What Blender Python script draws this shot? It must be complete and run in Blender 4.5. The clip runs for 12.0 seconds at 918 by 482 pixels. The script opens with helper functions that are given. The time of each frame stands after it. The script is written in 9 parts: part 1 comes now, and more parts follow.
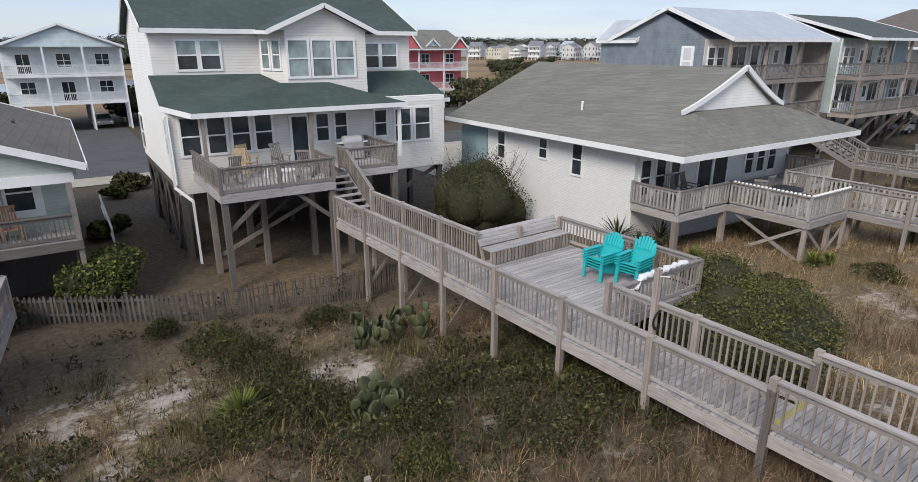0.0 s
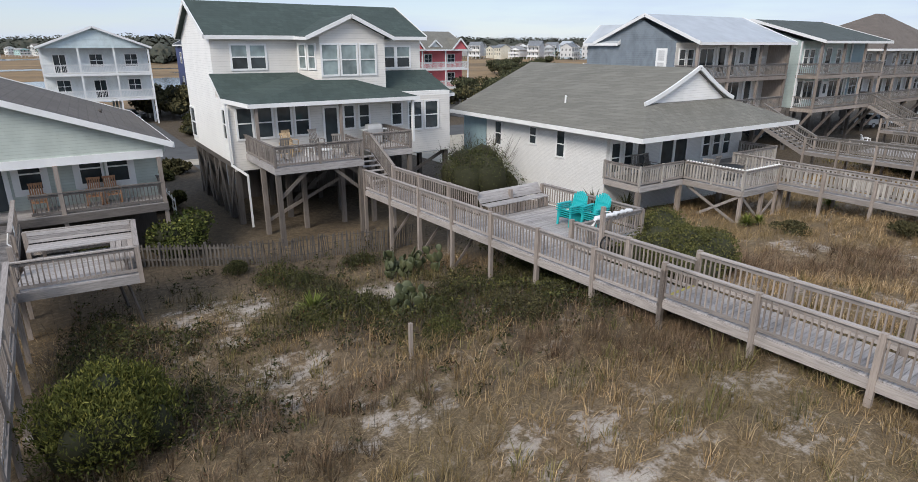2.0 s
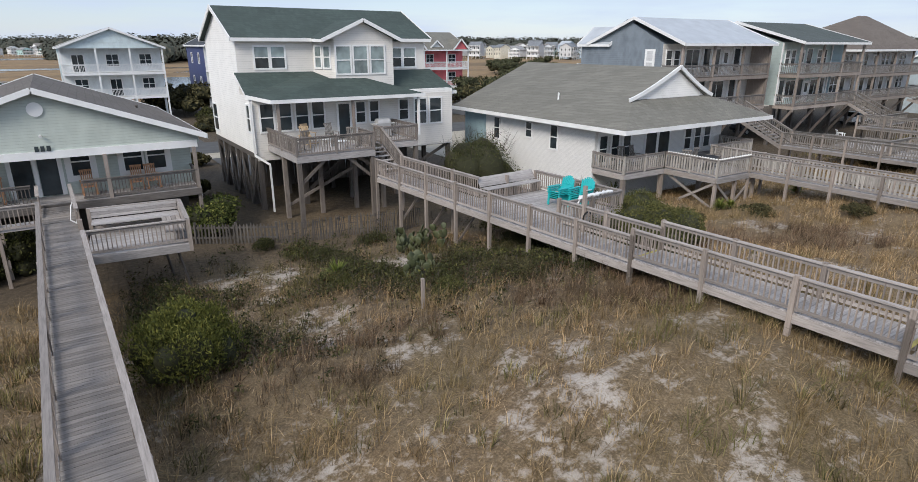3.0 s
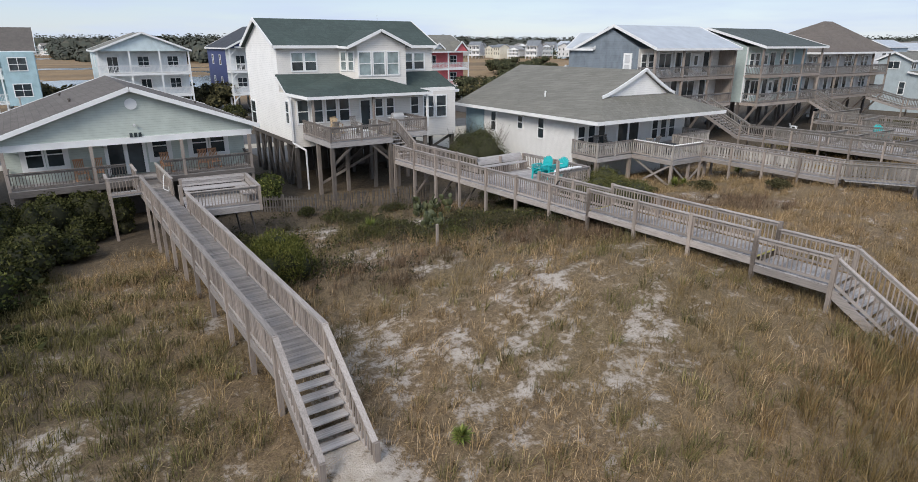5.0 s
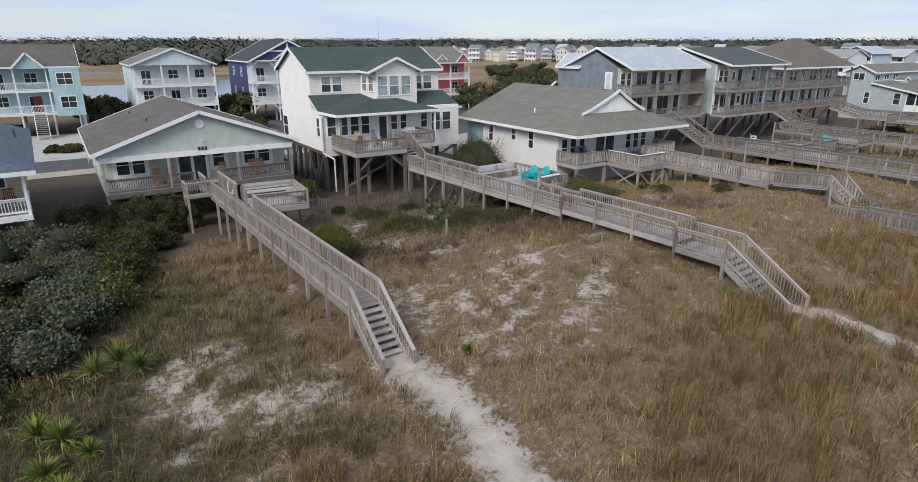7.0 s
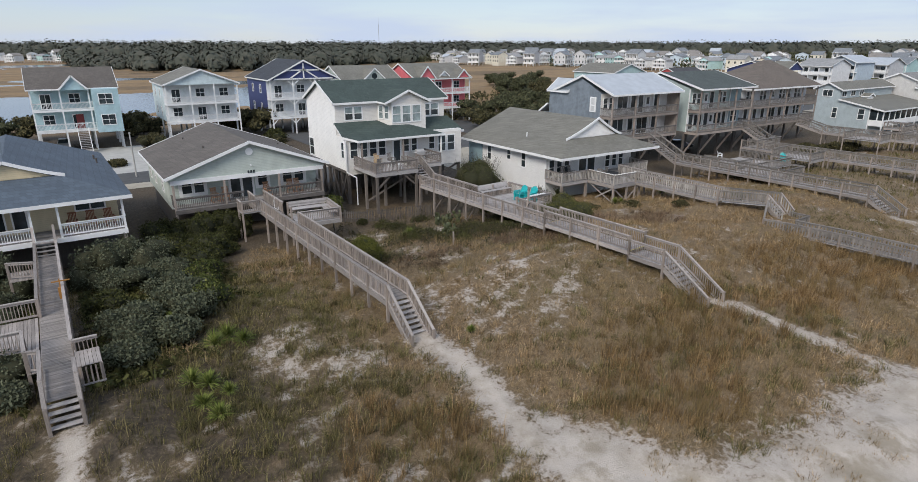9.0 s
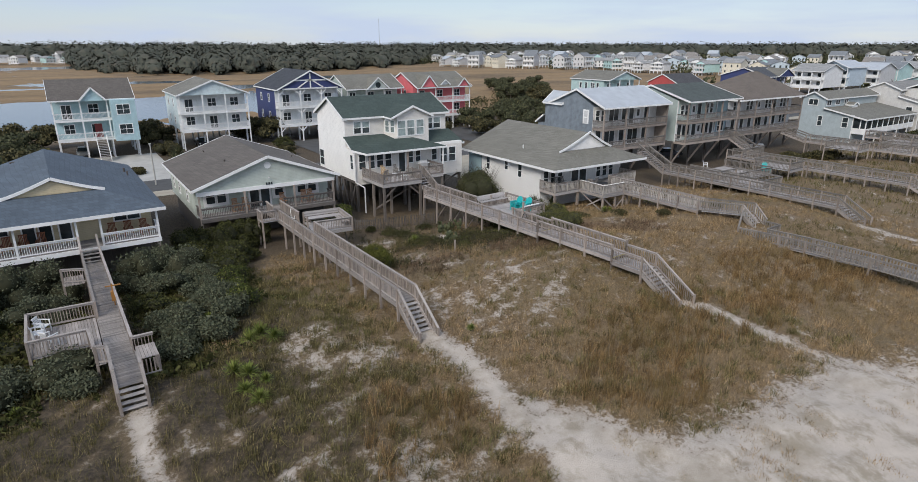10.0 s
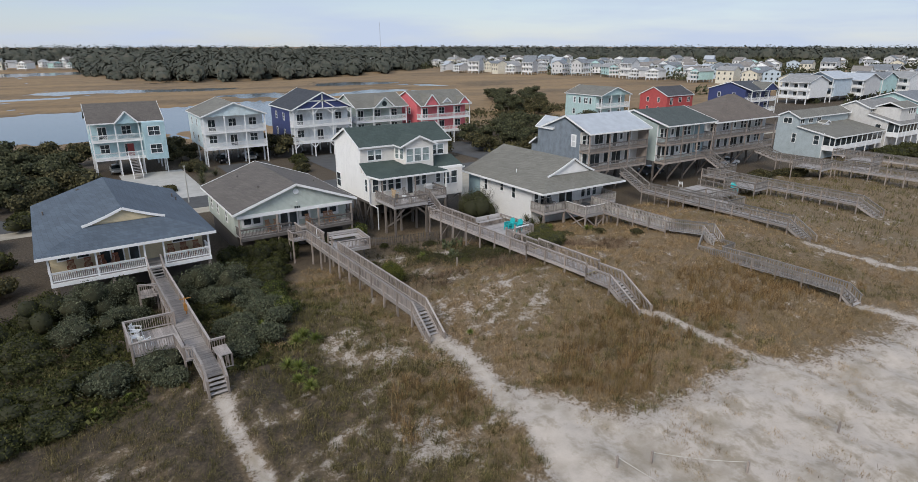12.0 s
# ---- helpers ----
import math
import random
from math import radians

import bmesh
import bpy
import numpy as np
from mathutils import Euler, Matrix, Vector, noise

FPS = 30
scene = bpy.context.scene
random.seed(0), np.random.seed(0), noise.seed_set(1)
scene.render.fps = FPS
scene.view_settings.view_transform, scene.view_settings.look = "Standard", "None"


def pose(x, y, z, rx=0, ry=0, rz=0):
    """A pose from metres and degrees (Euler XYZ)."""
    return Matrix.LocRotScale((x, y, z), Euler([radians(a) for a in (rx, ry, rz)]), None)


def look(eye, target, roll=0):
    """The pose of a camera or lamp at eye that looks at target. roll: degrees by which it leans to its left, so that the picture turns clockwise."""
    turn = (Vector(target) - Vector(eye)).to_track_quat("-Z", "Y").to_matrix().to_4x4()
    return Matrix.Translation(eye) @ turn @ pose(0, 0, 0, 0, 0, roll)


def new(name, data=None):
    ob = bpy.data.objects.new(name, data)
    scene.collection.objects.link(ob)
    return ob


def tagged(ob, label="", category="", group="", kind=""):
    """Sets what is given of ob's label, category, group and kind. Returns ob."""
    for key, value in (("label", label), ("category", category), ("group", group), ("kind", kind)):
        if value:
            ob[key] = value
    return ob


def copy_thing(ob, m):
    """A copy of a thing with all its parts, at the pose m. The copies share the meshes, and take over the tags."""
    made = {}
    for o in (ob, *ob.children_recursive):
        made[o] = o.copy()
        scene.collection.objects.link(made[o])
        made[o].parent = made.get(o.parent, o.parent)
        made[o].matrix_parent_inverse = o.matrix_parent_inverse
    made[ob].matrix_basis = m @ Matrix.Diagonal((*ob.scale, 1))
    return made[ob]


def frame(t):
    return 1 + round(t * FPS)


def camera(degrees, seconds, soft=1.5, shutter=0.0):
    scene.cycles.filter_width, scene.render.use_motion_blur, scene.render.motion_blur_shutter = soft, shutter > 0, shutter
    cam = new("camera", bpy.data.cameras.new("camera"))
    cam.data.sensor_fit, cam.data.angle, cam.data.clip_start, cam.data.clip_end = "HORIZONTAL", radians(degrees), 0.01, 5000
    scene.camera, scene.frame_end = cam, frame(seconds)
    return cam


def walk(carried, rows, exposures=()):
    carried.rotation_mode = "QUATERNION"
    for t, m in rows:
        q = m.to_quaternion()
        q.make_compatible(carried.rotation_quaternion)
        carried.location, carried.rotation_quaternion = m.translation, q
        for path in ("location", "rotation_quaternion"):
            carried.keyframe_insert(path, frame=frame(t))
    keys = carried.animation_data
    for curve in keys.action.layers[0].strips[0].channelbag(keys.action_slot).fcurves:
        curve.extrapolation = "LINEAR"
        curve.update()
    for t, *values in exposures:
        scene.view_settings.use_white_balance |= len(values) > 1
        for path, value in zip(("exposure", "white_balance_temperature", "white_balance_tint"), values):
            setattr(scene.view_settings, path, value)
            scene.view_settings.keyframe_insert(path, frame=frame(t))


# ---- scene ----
cam = camera(75.1, 12.0, soft=0.55)
METRES, EYE, TILT, LEAN, TURN = 47.0, 8.4, -18.1, 0.0, -33.5
ROWS = [
    (0.0, 0.0, 0.0, 0.0, -0.0, 0.0, 0.0),
    (0.5, -0.0012, -0.0283, -0.0081, -0.02, -0.02, -0.0),
    (1.0, -0.0024, -0.058, -0.0164, -0.02, -0.04, -0.01),
    (1.5, -0.0034, -0.0894, -0.0255, -0.02, -0.05, -0.01),
    (2.0, -0.0047, -0.1216, -0.0349, -0.04, -0.05, -0.01),
    (2.5, -0.0061, -0.155, -0.0446, -0.03, -0.06, -0.02),
    (3.0, -0.0073, -0.1892, -0.0546, -0.05, -0.08, -0.03),
    (5.0, -0.0115, -0.3405, -0.0934, -0.07, -0.15, -0.01),
    (5.5, -0.0123, -0.3807, -0.0991, -0.07, -0.16, -0.0),
    (6.0, -0.0134, -0.4229, -0.1029, -0.07, -0.16, -0.01),
    (6.5, -0.0151, -0.4666, -0.1042, -0.07, -0.15, -0.02),
    (7.0, -0.0167, -0.5114, -0.104, -0.07, -0.13, -0.01),
    (9.0, -0.0241, -0.6974, -0.0913, -0.11, -0.14, -0.0),
    (9.5, -0.0251, -0.7446, -0.0855, -0.1, -0.14, -0.02),
    (10.0, -0.026, -0.7921, -0.0789, -0.11, -0.15, -0.01),
    (10.5, -0.0268, -0.8398, -0.0714, -0.11, -0.14, -0.02),
    (11.0, -0.0275, -0.8877, -0.0628, -0.11, -0.14, -0.01),
    (11.5, -0.028, -0.9355, -0.0535, -0.1, -0.13, 0.01),
    (12.0, -0.0284, -0.9819, -0.0443, -0.08, -0.13, 0.01),
]
walk(cam, [(t, pose(0, 0, EYE, TILT, LEAN, TURN) @ pose(METRES * x, METRES * y, METRES * z, 90 + pitch, roll, yaw)) for t, x, y, z, yaw, pitch, roll in ROWS],
     exposures=[(0.0, 0.12), (3.0, 0.13), (6.0, 0.1), (9.0, 0.0), (12.0, -0.08)])

# ---------------------------------------------------------------- light
SUN_EL, SUN_AZ = 40.0, 240.0          # degrees above the horizon, compass turn of the sun's place
wd = bpy.data.worlds.new("sky")
scene.world = wd
wd.use_nodes = True
wn, wl = wd.node_tree.nodes, wd.node_tree.links
wn.clear()
w_out = wn.new("ShaderNodeOutputWorld")
w_bg = wn.new("ShaderNodeBackground")
w_sky = wn.new("ShaderNodeTexSky")
w_sky.sky_type, w_sky.sun_disc = "NISHITA", False
w_sky.sun_elevation, w_sky.sun_rotation = radians(SUN_EL), radians(SUN_AZ)
w_sky.air_density, w_sky.dust_density, w_sky.ozone_density = 1.0, 0.3, 2.5
w_tc = wn.new("ShaderNodeTexCoord")
w_map = wn.new("ShaderNodeMapping")
w_map.inputs["Scale"].default_value = (1.2, 1.2, 9.0)
w_noise = wn.new("ShaderNodeTexNoise")
w_noise.inputs["Scale"].default_value, w_noise.inputs["Detail"].default_value = 2.2, 6.0
w_ramp = wn.new("ShaderNodeValToRGB")
w_ramp.color_ramp.elements[0].position, w_ramp.color_ramp.elements[1].position = 0.40, 0.60
w_ramp.color_ramp.elements[0].color = (0.58, 0.58, 0.58, 1)
w_ramp.color_ramp.elements[1].color = (0.96, 0.96, 0.96, 1)
w_mix = wn.new("ShaderNodeMixRGB")
w_mix.inputs["Color2"].default_value = (4.95, 5.78, 7.4, 1)
wl.new(w_tc.outputs["Generated"], w_map.inputs["Vector"])
wl.new(w_map.outputs["Vector"], w_noise.inputs["Vector"])
wl.new(w_noise.outputs["Fac"], w_ramp.inputs["Fac"])
wl.new(w_ramp.outputs["Color"], w_mix.inputs["Fac"])
wl.new(w_sky.outputs["Color"], w_mix.inputs["Color1"])
wl.new(w_mix.outputs["Color"], w_bg.inputs["Color"])
w_bg.inputs["Strength"].default_value = 0.115
wl.new(w_bg.outputs["Background"], w_out.inputs["Surface"])
sun = new("sun", bpy.data.lights.new("sun", "SUN"))
sun.data.energy, sun.data.angle, sun.data.color = 2.75, radians(24), (1.0, 0.935, 0.85)
sun.matrix_world = look((0, 0, 60), (60 * math.sin(radians(SUN_AZ)) * -1, 60 * math.cos(radians(SUN_AZ)) * -1, 60 - 60 * math.tan(radians(SUN_EL))))

# ---------------------------------------------------------------- materials


class Nodes:
    """A small writer of node trees."""

    def __init__(self, name):
        self.mat = bpy.data.materials.new(name)
        self.mat.use_nodes = True
        self.tree = self.mat.node_tree
        self.bsdf = self.tree.nodes["Principled BSDF"]

    def add(self, kind, **sets):
        n = self.tree.nodes.new("ShaderNode" + kind)
        for key, value in sets.items():
            n.inputs[key.replace("_", " ")].default_value = value
        return n

    def link(self, a, b):
        self.tree.links.new(a, b)

    def coords(self, scale=(1, 1, 1), world=False):
        src = self.add("NewGeometry").outputs["Position"] if world else self.add("TexCoord").outputs["Object"]
        m = self.add("Mapping")
        m.inputs["Scale"].default_value = scale
        self.link(src, m.inputs["Vector"])
        return m.outputs["Vector"]

    def noise(self, vec, scale, detail=4.0, rough=0.55):
        n = self.add("TexNoise", Scale=scale, Detail=detail, Roughness=rough)
        self.link(vec, n.inputs["Vector"])
        return n.outputs["Fac"]

    def ramp(self, fac, stops):
        r = self.add("ValToRGB")
        el = r.color_ramp.elements
        while len(el) < len(stops):
            el.new(0.5)
        for e, (p, c) in zip(el, stops):
            e.position = p
            e.color = (*c, 1) if len(c) == 3 else c
        self.link(fac, r.inputs["Fac"])
        return r.outputs["Color"]

    def mix(self, fac, a, b, mode="MIX"):
        m = self.add("MixRGB")
        m.blend_type = mode
        for key, v in (("Fac", fac), ("Color1", a), ("Color2", b)):
            if isinstance(v, (int, float)):
                m.inputs[key].default_value = v if key == "Fac" else (v, v, v, 1)
            elif isinstance(v, tuple):
                m.inputs[key].default_value = (*v, 1)
            else:
                self.link(v, m.inputs[key])
        return m.outputs["Color"]

    def maths(self, op, a, b=0.0):
        m = self.add("Math")
        m.operation = op
        for i, v in enumerate((a, b)):
            if isinstance(v, (int, float)):
                m.inputs[i].default_value = v
            else:
                self.link(v, m.inputs[i])
        return m.outputs[0]

    def bump(self, height, strength=0.3, distance=0.02):
        b = self.add("Bump", Strength=strength, Distance=distance)
        self.link(height, b.inputs["Height"])
        self.link(b.outputs["Normal"], self.bsdf.inputs["Normal"])

    def done(self, colour, rough=0.7, metal=0.0):
        if isinstance(colour, tuple):
            self.bsdf.inputs["Base Color"].default_value = (*colour, 1)
        else:
            self.link(colour, self.bsdf.inputs["Base Color"])
        if isinstance(rough, (int, float)):
            self.bsdf.inputs["Roughness"].default_value = rough
        else:
            self.link(rough, self.bsdf.inputs["Roughness"])
        self.bsdf.inputs["Metallic"].default_value = metal
        return self.mat


def shade(c, k):
    return tuple(min(1.0, v * k) for v in c)


def m_paint(name, c, rough=0.55, dirt=0.25):
    """Painted boards or metal with light dirt."""
    n = Nodes(name)
    v = n.coords(world=True)
    col = n.ramp(n.noise(v, 0.9, 5), [(0.3, shade(c, 1 - dirt)), (0.62, c), (0.85, shade(c, 1.06))])
    col = n.mix(0.12, col, n.ramp(n.noise(v, 22, 3), [(0.35, shade(c, 0.8)), (0.7, shade(c, 1.08))]))
    n.bump(n.noise(v, 60, 2), 0.08, 0.004)
    return n.done(col, rough)


def m_siding(name, c, lap=0.13, dirt=0.16):
    """Horizontal lap siding: shadow line and tilt of each board, weather streaks."""
    n = Nodes(name)
    v = n.coords(world=True)
    sep = n.add("SeparateXYZ")
    n.link(v, sep.inputs[0])
    saw = n.maths("FRACT", n.maths("MULTIPLY", sep.outputs["Z"], 1.0 / lap))
    streak = n.coords((1.2, 1.2, 0.8), world=True)
    col = n.ramp(n.noise(streak, 1.2, 5), [(0.3, shade(c, 1 - dirt)), (0.6, c), (0.85, shade(c, 1.05))])
    # the shadow line at each lap is multiplied into the colour
    gap = n.ramp(saw, [(0.0, (0.62, 0.62, 0.62)), (0.10, (1, 1, 1)), (1.0, (1, 1, 1))])
    col = n.mix(1.0, col, gap, "MULTIPLY")
    n.bump(n.maths("SUBTRACT", 1.0, saw), 0.5, 0.02)
    return n.done(col, 0.6)


def m_brick(name, c):
    """Painted brick in courses."""
    n = Nodes(name)
    v = n.coords(world=True)
    sep = n.add("SeparateXYZ")
    n.link(v, sep.inputs[0])
    com = n.add("CombineXYZ")
    n.link(n.maths("ADD", sep.outputs["X"], sep.outputs["Y"]), com.inputs[0])
    n.link(sep.outputs["Z"], com.inputs[1])
    b = n.add("TexBrick", Scale=1.0, Mortar_Size=0.008, Brick_Width=0.22, Row_Height=0.075)
    b.inputs["Color1"].default_value = (*c, 1)
    b.inputs["Color2"].default_value = (*shade(c, 0.93), 1)
    b.inputs["Mortar"].default_value = (*shade(c, 0.78), 1)
    n.link(com.outputs[0], b.inputs["Vector"])
    col = n.mix(n.ramp(n.noise(v, 0.6, 5), [(0.35, (0.22,) * 3), (0.7, (0.0,) * 3)]), b.outputs["Color"], shade(c, 0.72))
    n.bump(n.maths("SUBTRACT", 1.0, b.outputs["Fac"]), 0.5, 0.01)
    return n.done(col, 0.75)


def m_shingle(name, c, course=0.14):
    """Asphalt shingles in courses, with mottled tabs and broad stains."""
    n = Nodes(name)
    v = n.coords(world=True)
    sep = n.add("SeparateXYZ")
    n.link(v, sep.inputs[0])
    com = n.add("CombineXYZ")
    n.link(n.maths("ADD", sep.outputs["X"], n.maths("MULTIPLY", sep.outputs["Y"], 0.37)), com.inputs[0])
    n.link(n.maths("ADD", n.maths("MULTIPLY", sep.outputs["Z"], 2.2), n.maths("MULTIPLY", sep.outputs["Y"], 0.03)), com.inputs[1])
    b = n.add("TexBrick", Scale=1.0, Mortar_Size=0.012, Brick_Width=0.33, Row_Height=course * 2.0)
    b.inputs["Color1"].default_value = (*shade(c, 0.82), 1)
    b.inputs["Color2"].default_value = (*shade(c, 1.18), 1)
    b.inputs["Mortar"].default_value = (*shade(c, 0.6), 1)
    n.link(com.outputs[0], b.inputs["Vector"])
    stain = n.ramp(n.noise(v, 0.45, 6), [(0.3, (0.78,) * 3), (0.55, (1.0,) * 3), (0.8, (1.16,) * 3)])
    col = n.mix(1.0, b.outputs["Color"], stain, "MULTIPLY")
    col = n.mix(0.35, col, n.ramp(n.noise(v, 38, 2), [(0.3, shade(c, 0.6)), (0.7, shade(c, 1.35))]))
    n.bump(n.maths("SUBTRACT", 1.0, b.outputs["Fac"]), 0.6, 0.015)
    return n.done(col, 0.9)


def m_wood(name, c, along="x", vary=0.35):
    """Weathered timber: grain, silvering, and a tone of its own for each piece."""
    n = Nodes(name)
    scale = {"x": (0.8, 14, 14), "y": (14, 0.8, 14), "z": (14, 14, 0.8)}[along]
    v = n.coords(scale, world=True)
    info = n.add("ObjectInfo")
    isl = n.add("NewGeometry")
    rnd = n.maths("FRACT", n.maths("ADD", info.outputs["Random"], isl.outputs["Random Per Island"]))
    grain = n.noise(v, 2.2, 6, 0.65)
    col = n.ramp(grain, [(0.25, shade(c, 0.55)), (0.5, c), (0.75, shade(c, 1.3))])
    tone = n.ramp(rnd, [(0.0, (1 - vary,) * 3), (0.5, (1.0,) * 3), (1.0, (1 + vary * 0.6,) * 3)])
    col = n.mix(1.0, col, tone, "MULTIPLY")
    patch = n.noise(n.coords(world=True), 0.7, 5)
    col = n.mix(n.ramp(patch, [(0.42, (0, 0, 0)), (0.75, (0.45,) * 3)]), col, shade(c, 0.5))
    n.bump(grain, 0.35, 0.006)
    return n.done(col, 0.85)


def m_glass(name, c=(0.035, 0.045, 0.05)):
    """Window glass before a dark room."""
    n = Nodes(name)
    v = n.coords(world=True)
    col = n.ramp(n.noise(v, 0.8, 3), [(0.35, shade(c, 0.6)), (0.7, shade(c, 1.7))])
    n.bsdf.inputs["IOR"].default_value = 1.5
    return n.done(col, 0.06)


def m_leaf(name, c1, c2, c3):
    n = Nodes(name)
    isl = n.add("NewGeometry")
    info = n.add("ObjectInfo")
    rnd = n.maths("FRACT", n.maths("ADD", isl.outputs["Random Per Island"], info.outputs["Random"]))
    patch = n.noise(n.coords(world=True), 0.5, 3)
    col = n.ramp(rnd, [(0.0, c1), (0.55, c2), (1.0, c3)])
    col = n.mix(n.ramp(patch, [(0.35, (0.5,) * 3), (0.65, (0, 0, 0))]), col, c1)
    n.bsdf.inputs["Specular IOR Level"].default_value = 0.12
    return n.done(col, 0.75)


WHITE = m_paint("white_paint", (0.84, 0.84, 0.83), 0.5, 0.12)
# buff tone puts the dimmer light of the seaward faces into the siding
M_BUFF_SHADE = m_siding("buff_shaded_siding", (0.745, 0.715, 0.67), 0.13, 0.07)
M_WHITE_SIDING = m_siding("white_siding", (0.86, 0.845, 0.815), 0.13, 0.07)
M_CREAM_SIDING = m_siding("cream_siding", (0.62, 0.52, 0.34))
M_SAGE = m_siding("sage_siding", (0.50, 0.55, 0.50))
M_SLATE = m_siding("slate_blue_siding", (0.21, 0.245, 0.28), 0.16, 0.3)
M_GREYGREEN = m_siding("grey_green_siding", (0.36, 0.40, 0.39))
M_GREY = m_siding("grey_siding", (0.30, 0.30, 0.30))
M_SKY = m_siding("sky_blue_siding", (0.40, 0.56, 0.60))
M_PORCHWHITE = m_siding("porch_white_siding", (0.74, 0.77, 0.78))
M_PALE = m_siding("pale_blue_siding", (0.62, 0.72, 0.74))
M_NAVY = m_siding("navy_siding", (0.045, 0.06, 0.17))
M_PINK = m_siding("coral_pink_siding", (0.72, 0.17, 0.19))
M_SEAFOAM = m_siding("seafoam_siding", (0.47, 0.62, 0.61))
M_LIGHTBLUE = m_siding("misty_blue_siding", (0.40, 0.46, 0.48))
M_BRICK = m_brick("white_painted_brick", (0.82, 0.81, 0.79))
M_GREEN_ROOF = m_shingle("green_shingle", (0.055, 0.078, 0.070))
M_GREY_ROOF = m_shingle("grey_shingle", (0.185, 0.178, 0.152))
M_BROWN_ROOF = m_shingle("brown_grey_shingle", (0.125, 0.11, 0.097))
M_BLUE_ROOF = m_shingle("slate_blue_shingle", (0.085, 0.11, 0.14))
M_METAL_ROOF = m_paint("pale_metal_roof", (0.46, 0.49, 0.52), 0.4, 0.2)
M_WOOD = m_wood("weathered_deck_wood", (0.345, 0.307, 0.282), "y")
M_WOODX = m_wood("weathered_cross_wood", (0.385, 0.36, 0.348), "x", 0.25)
M_WALKBROWN = m_wood("brown_grey_cross_wood", (0.285, 0.258, 0.238), "x", 0.28)
M_POST = m_wood("weathered_post_wood", (0.31, 0.262, 0.228), "z")
M_FARWOOD = m_wood("old_grey_rail_wood", (0.225, 0.205, 0.185), "y")
M_SLAT = m_wood("pale_slat_wood", (0.40, 0.37, 0.335), "z")
# porch timber darkened in colour for the shade below the cottage eave
M_PORCHWOOD = m_wood("shaded_porch_wood", (0.135, 0.12, 0.11), "x")
M_LIGHTGREY = m_siding("light_grey_siding", (0.62, 0.62, 0.62))
M_MINT = m_siding("pale_mint_siding", (0.52, 0.62, 0.60))
M_TEALWALL = m_siding("dusty_teal_siding", (0.26, 0.36, 0.39))
M_BEIGE = m_siding("beige_grey_siding", (0.70, 0.68, 0.65))
M_GREYRAIL = m_wood("dark_grey_rail_wood", (0.205, 0.19, 0.178), "x")
M_DECKWOOD = m_wood("brown_grey_deck_wood", (0.245, 0.213, 0.19), "y")
M_PILE = m_wood("brown_grey_pile_wood", (0.19, 0.163, 0.143), "z")
# pile wood with the under-house shade put into its colour; also on roof vents
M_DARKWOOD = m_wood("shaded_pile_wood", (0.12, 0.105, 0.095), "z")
M_GLASS = m_glass("window_glass")
M_GLASS_PALE = m_glass("curtained_glass", (0.22, 0.27, 0.27))
M_ROAD = m_paint("asphalt", (0.085, 0.085, 0.085), 0.9, 0.3)
M_CONCRETE = m_paint("pale_concrete", (0.45, 0.44, 0.41), 0.9, 0.2)


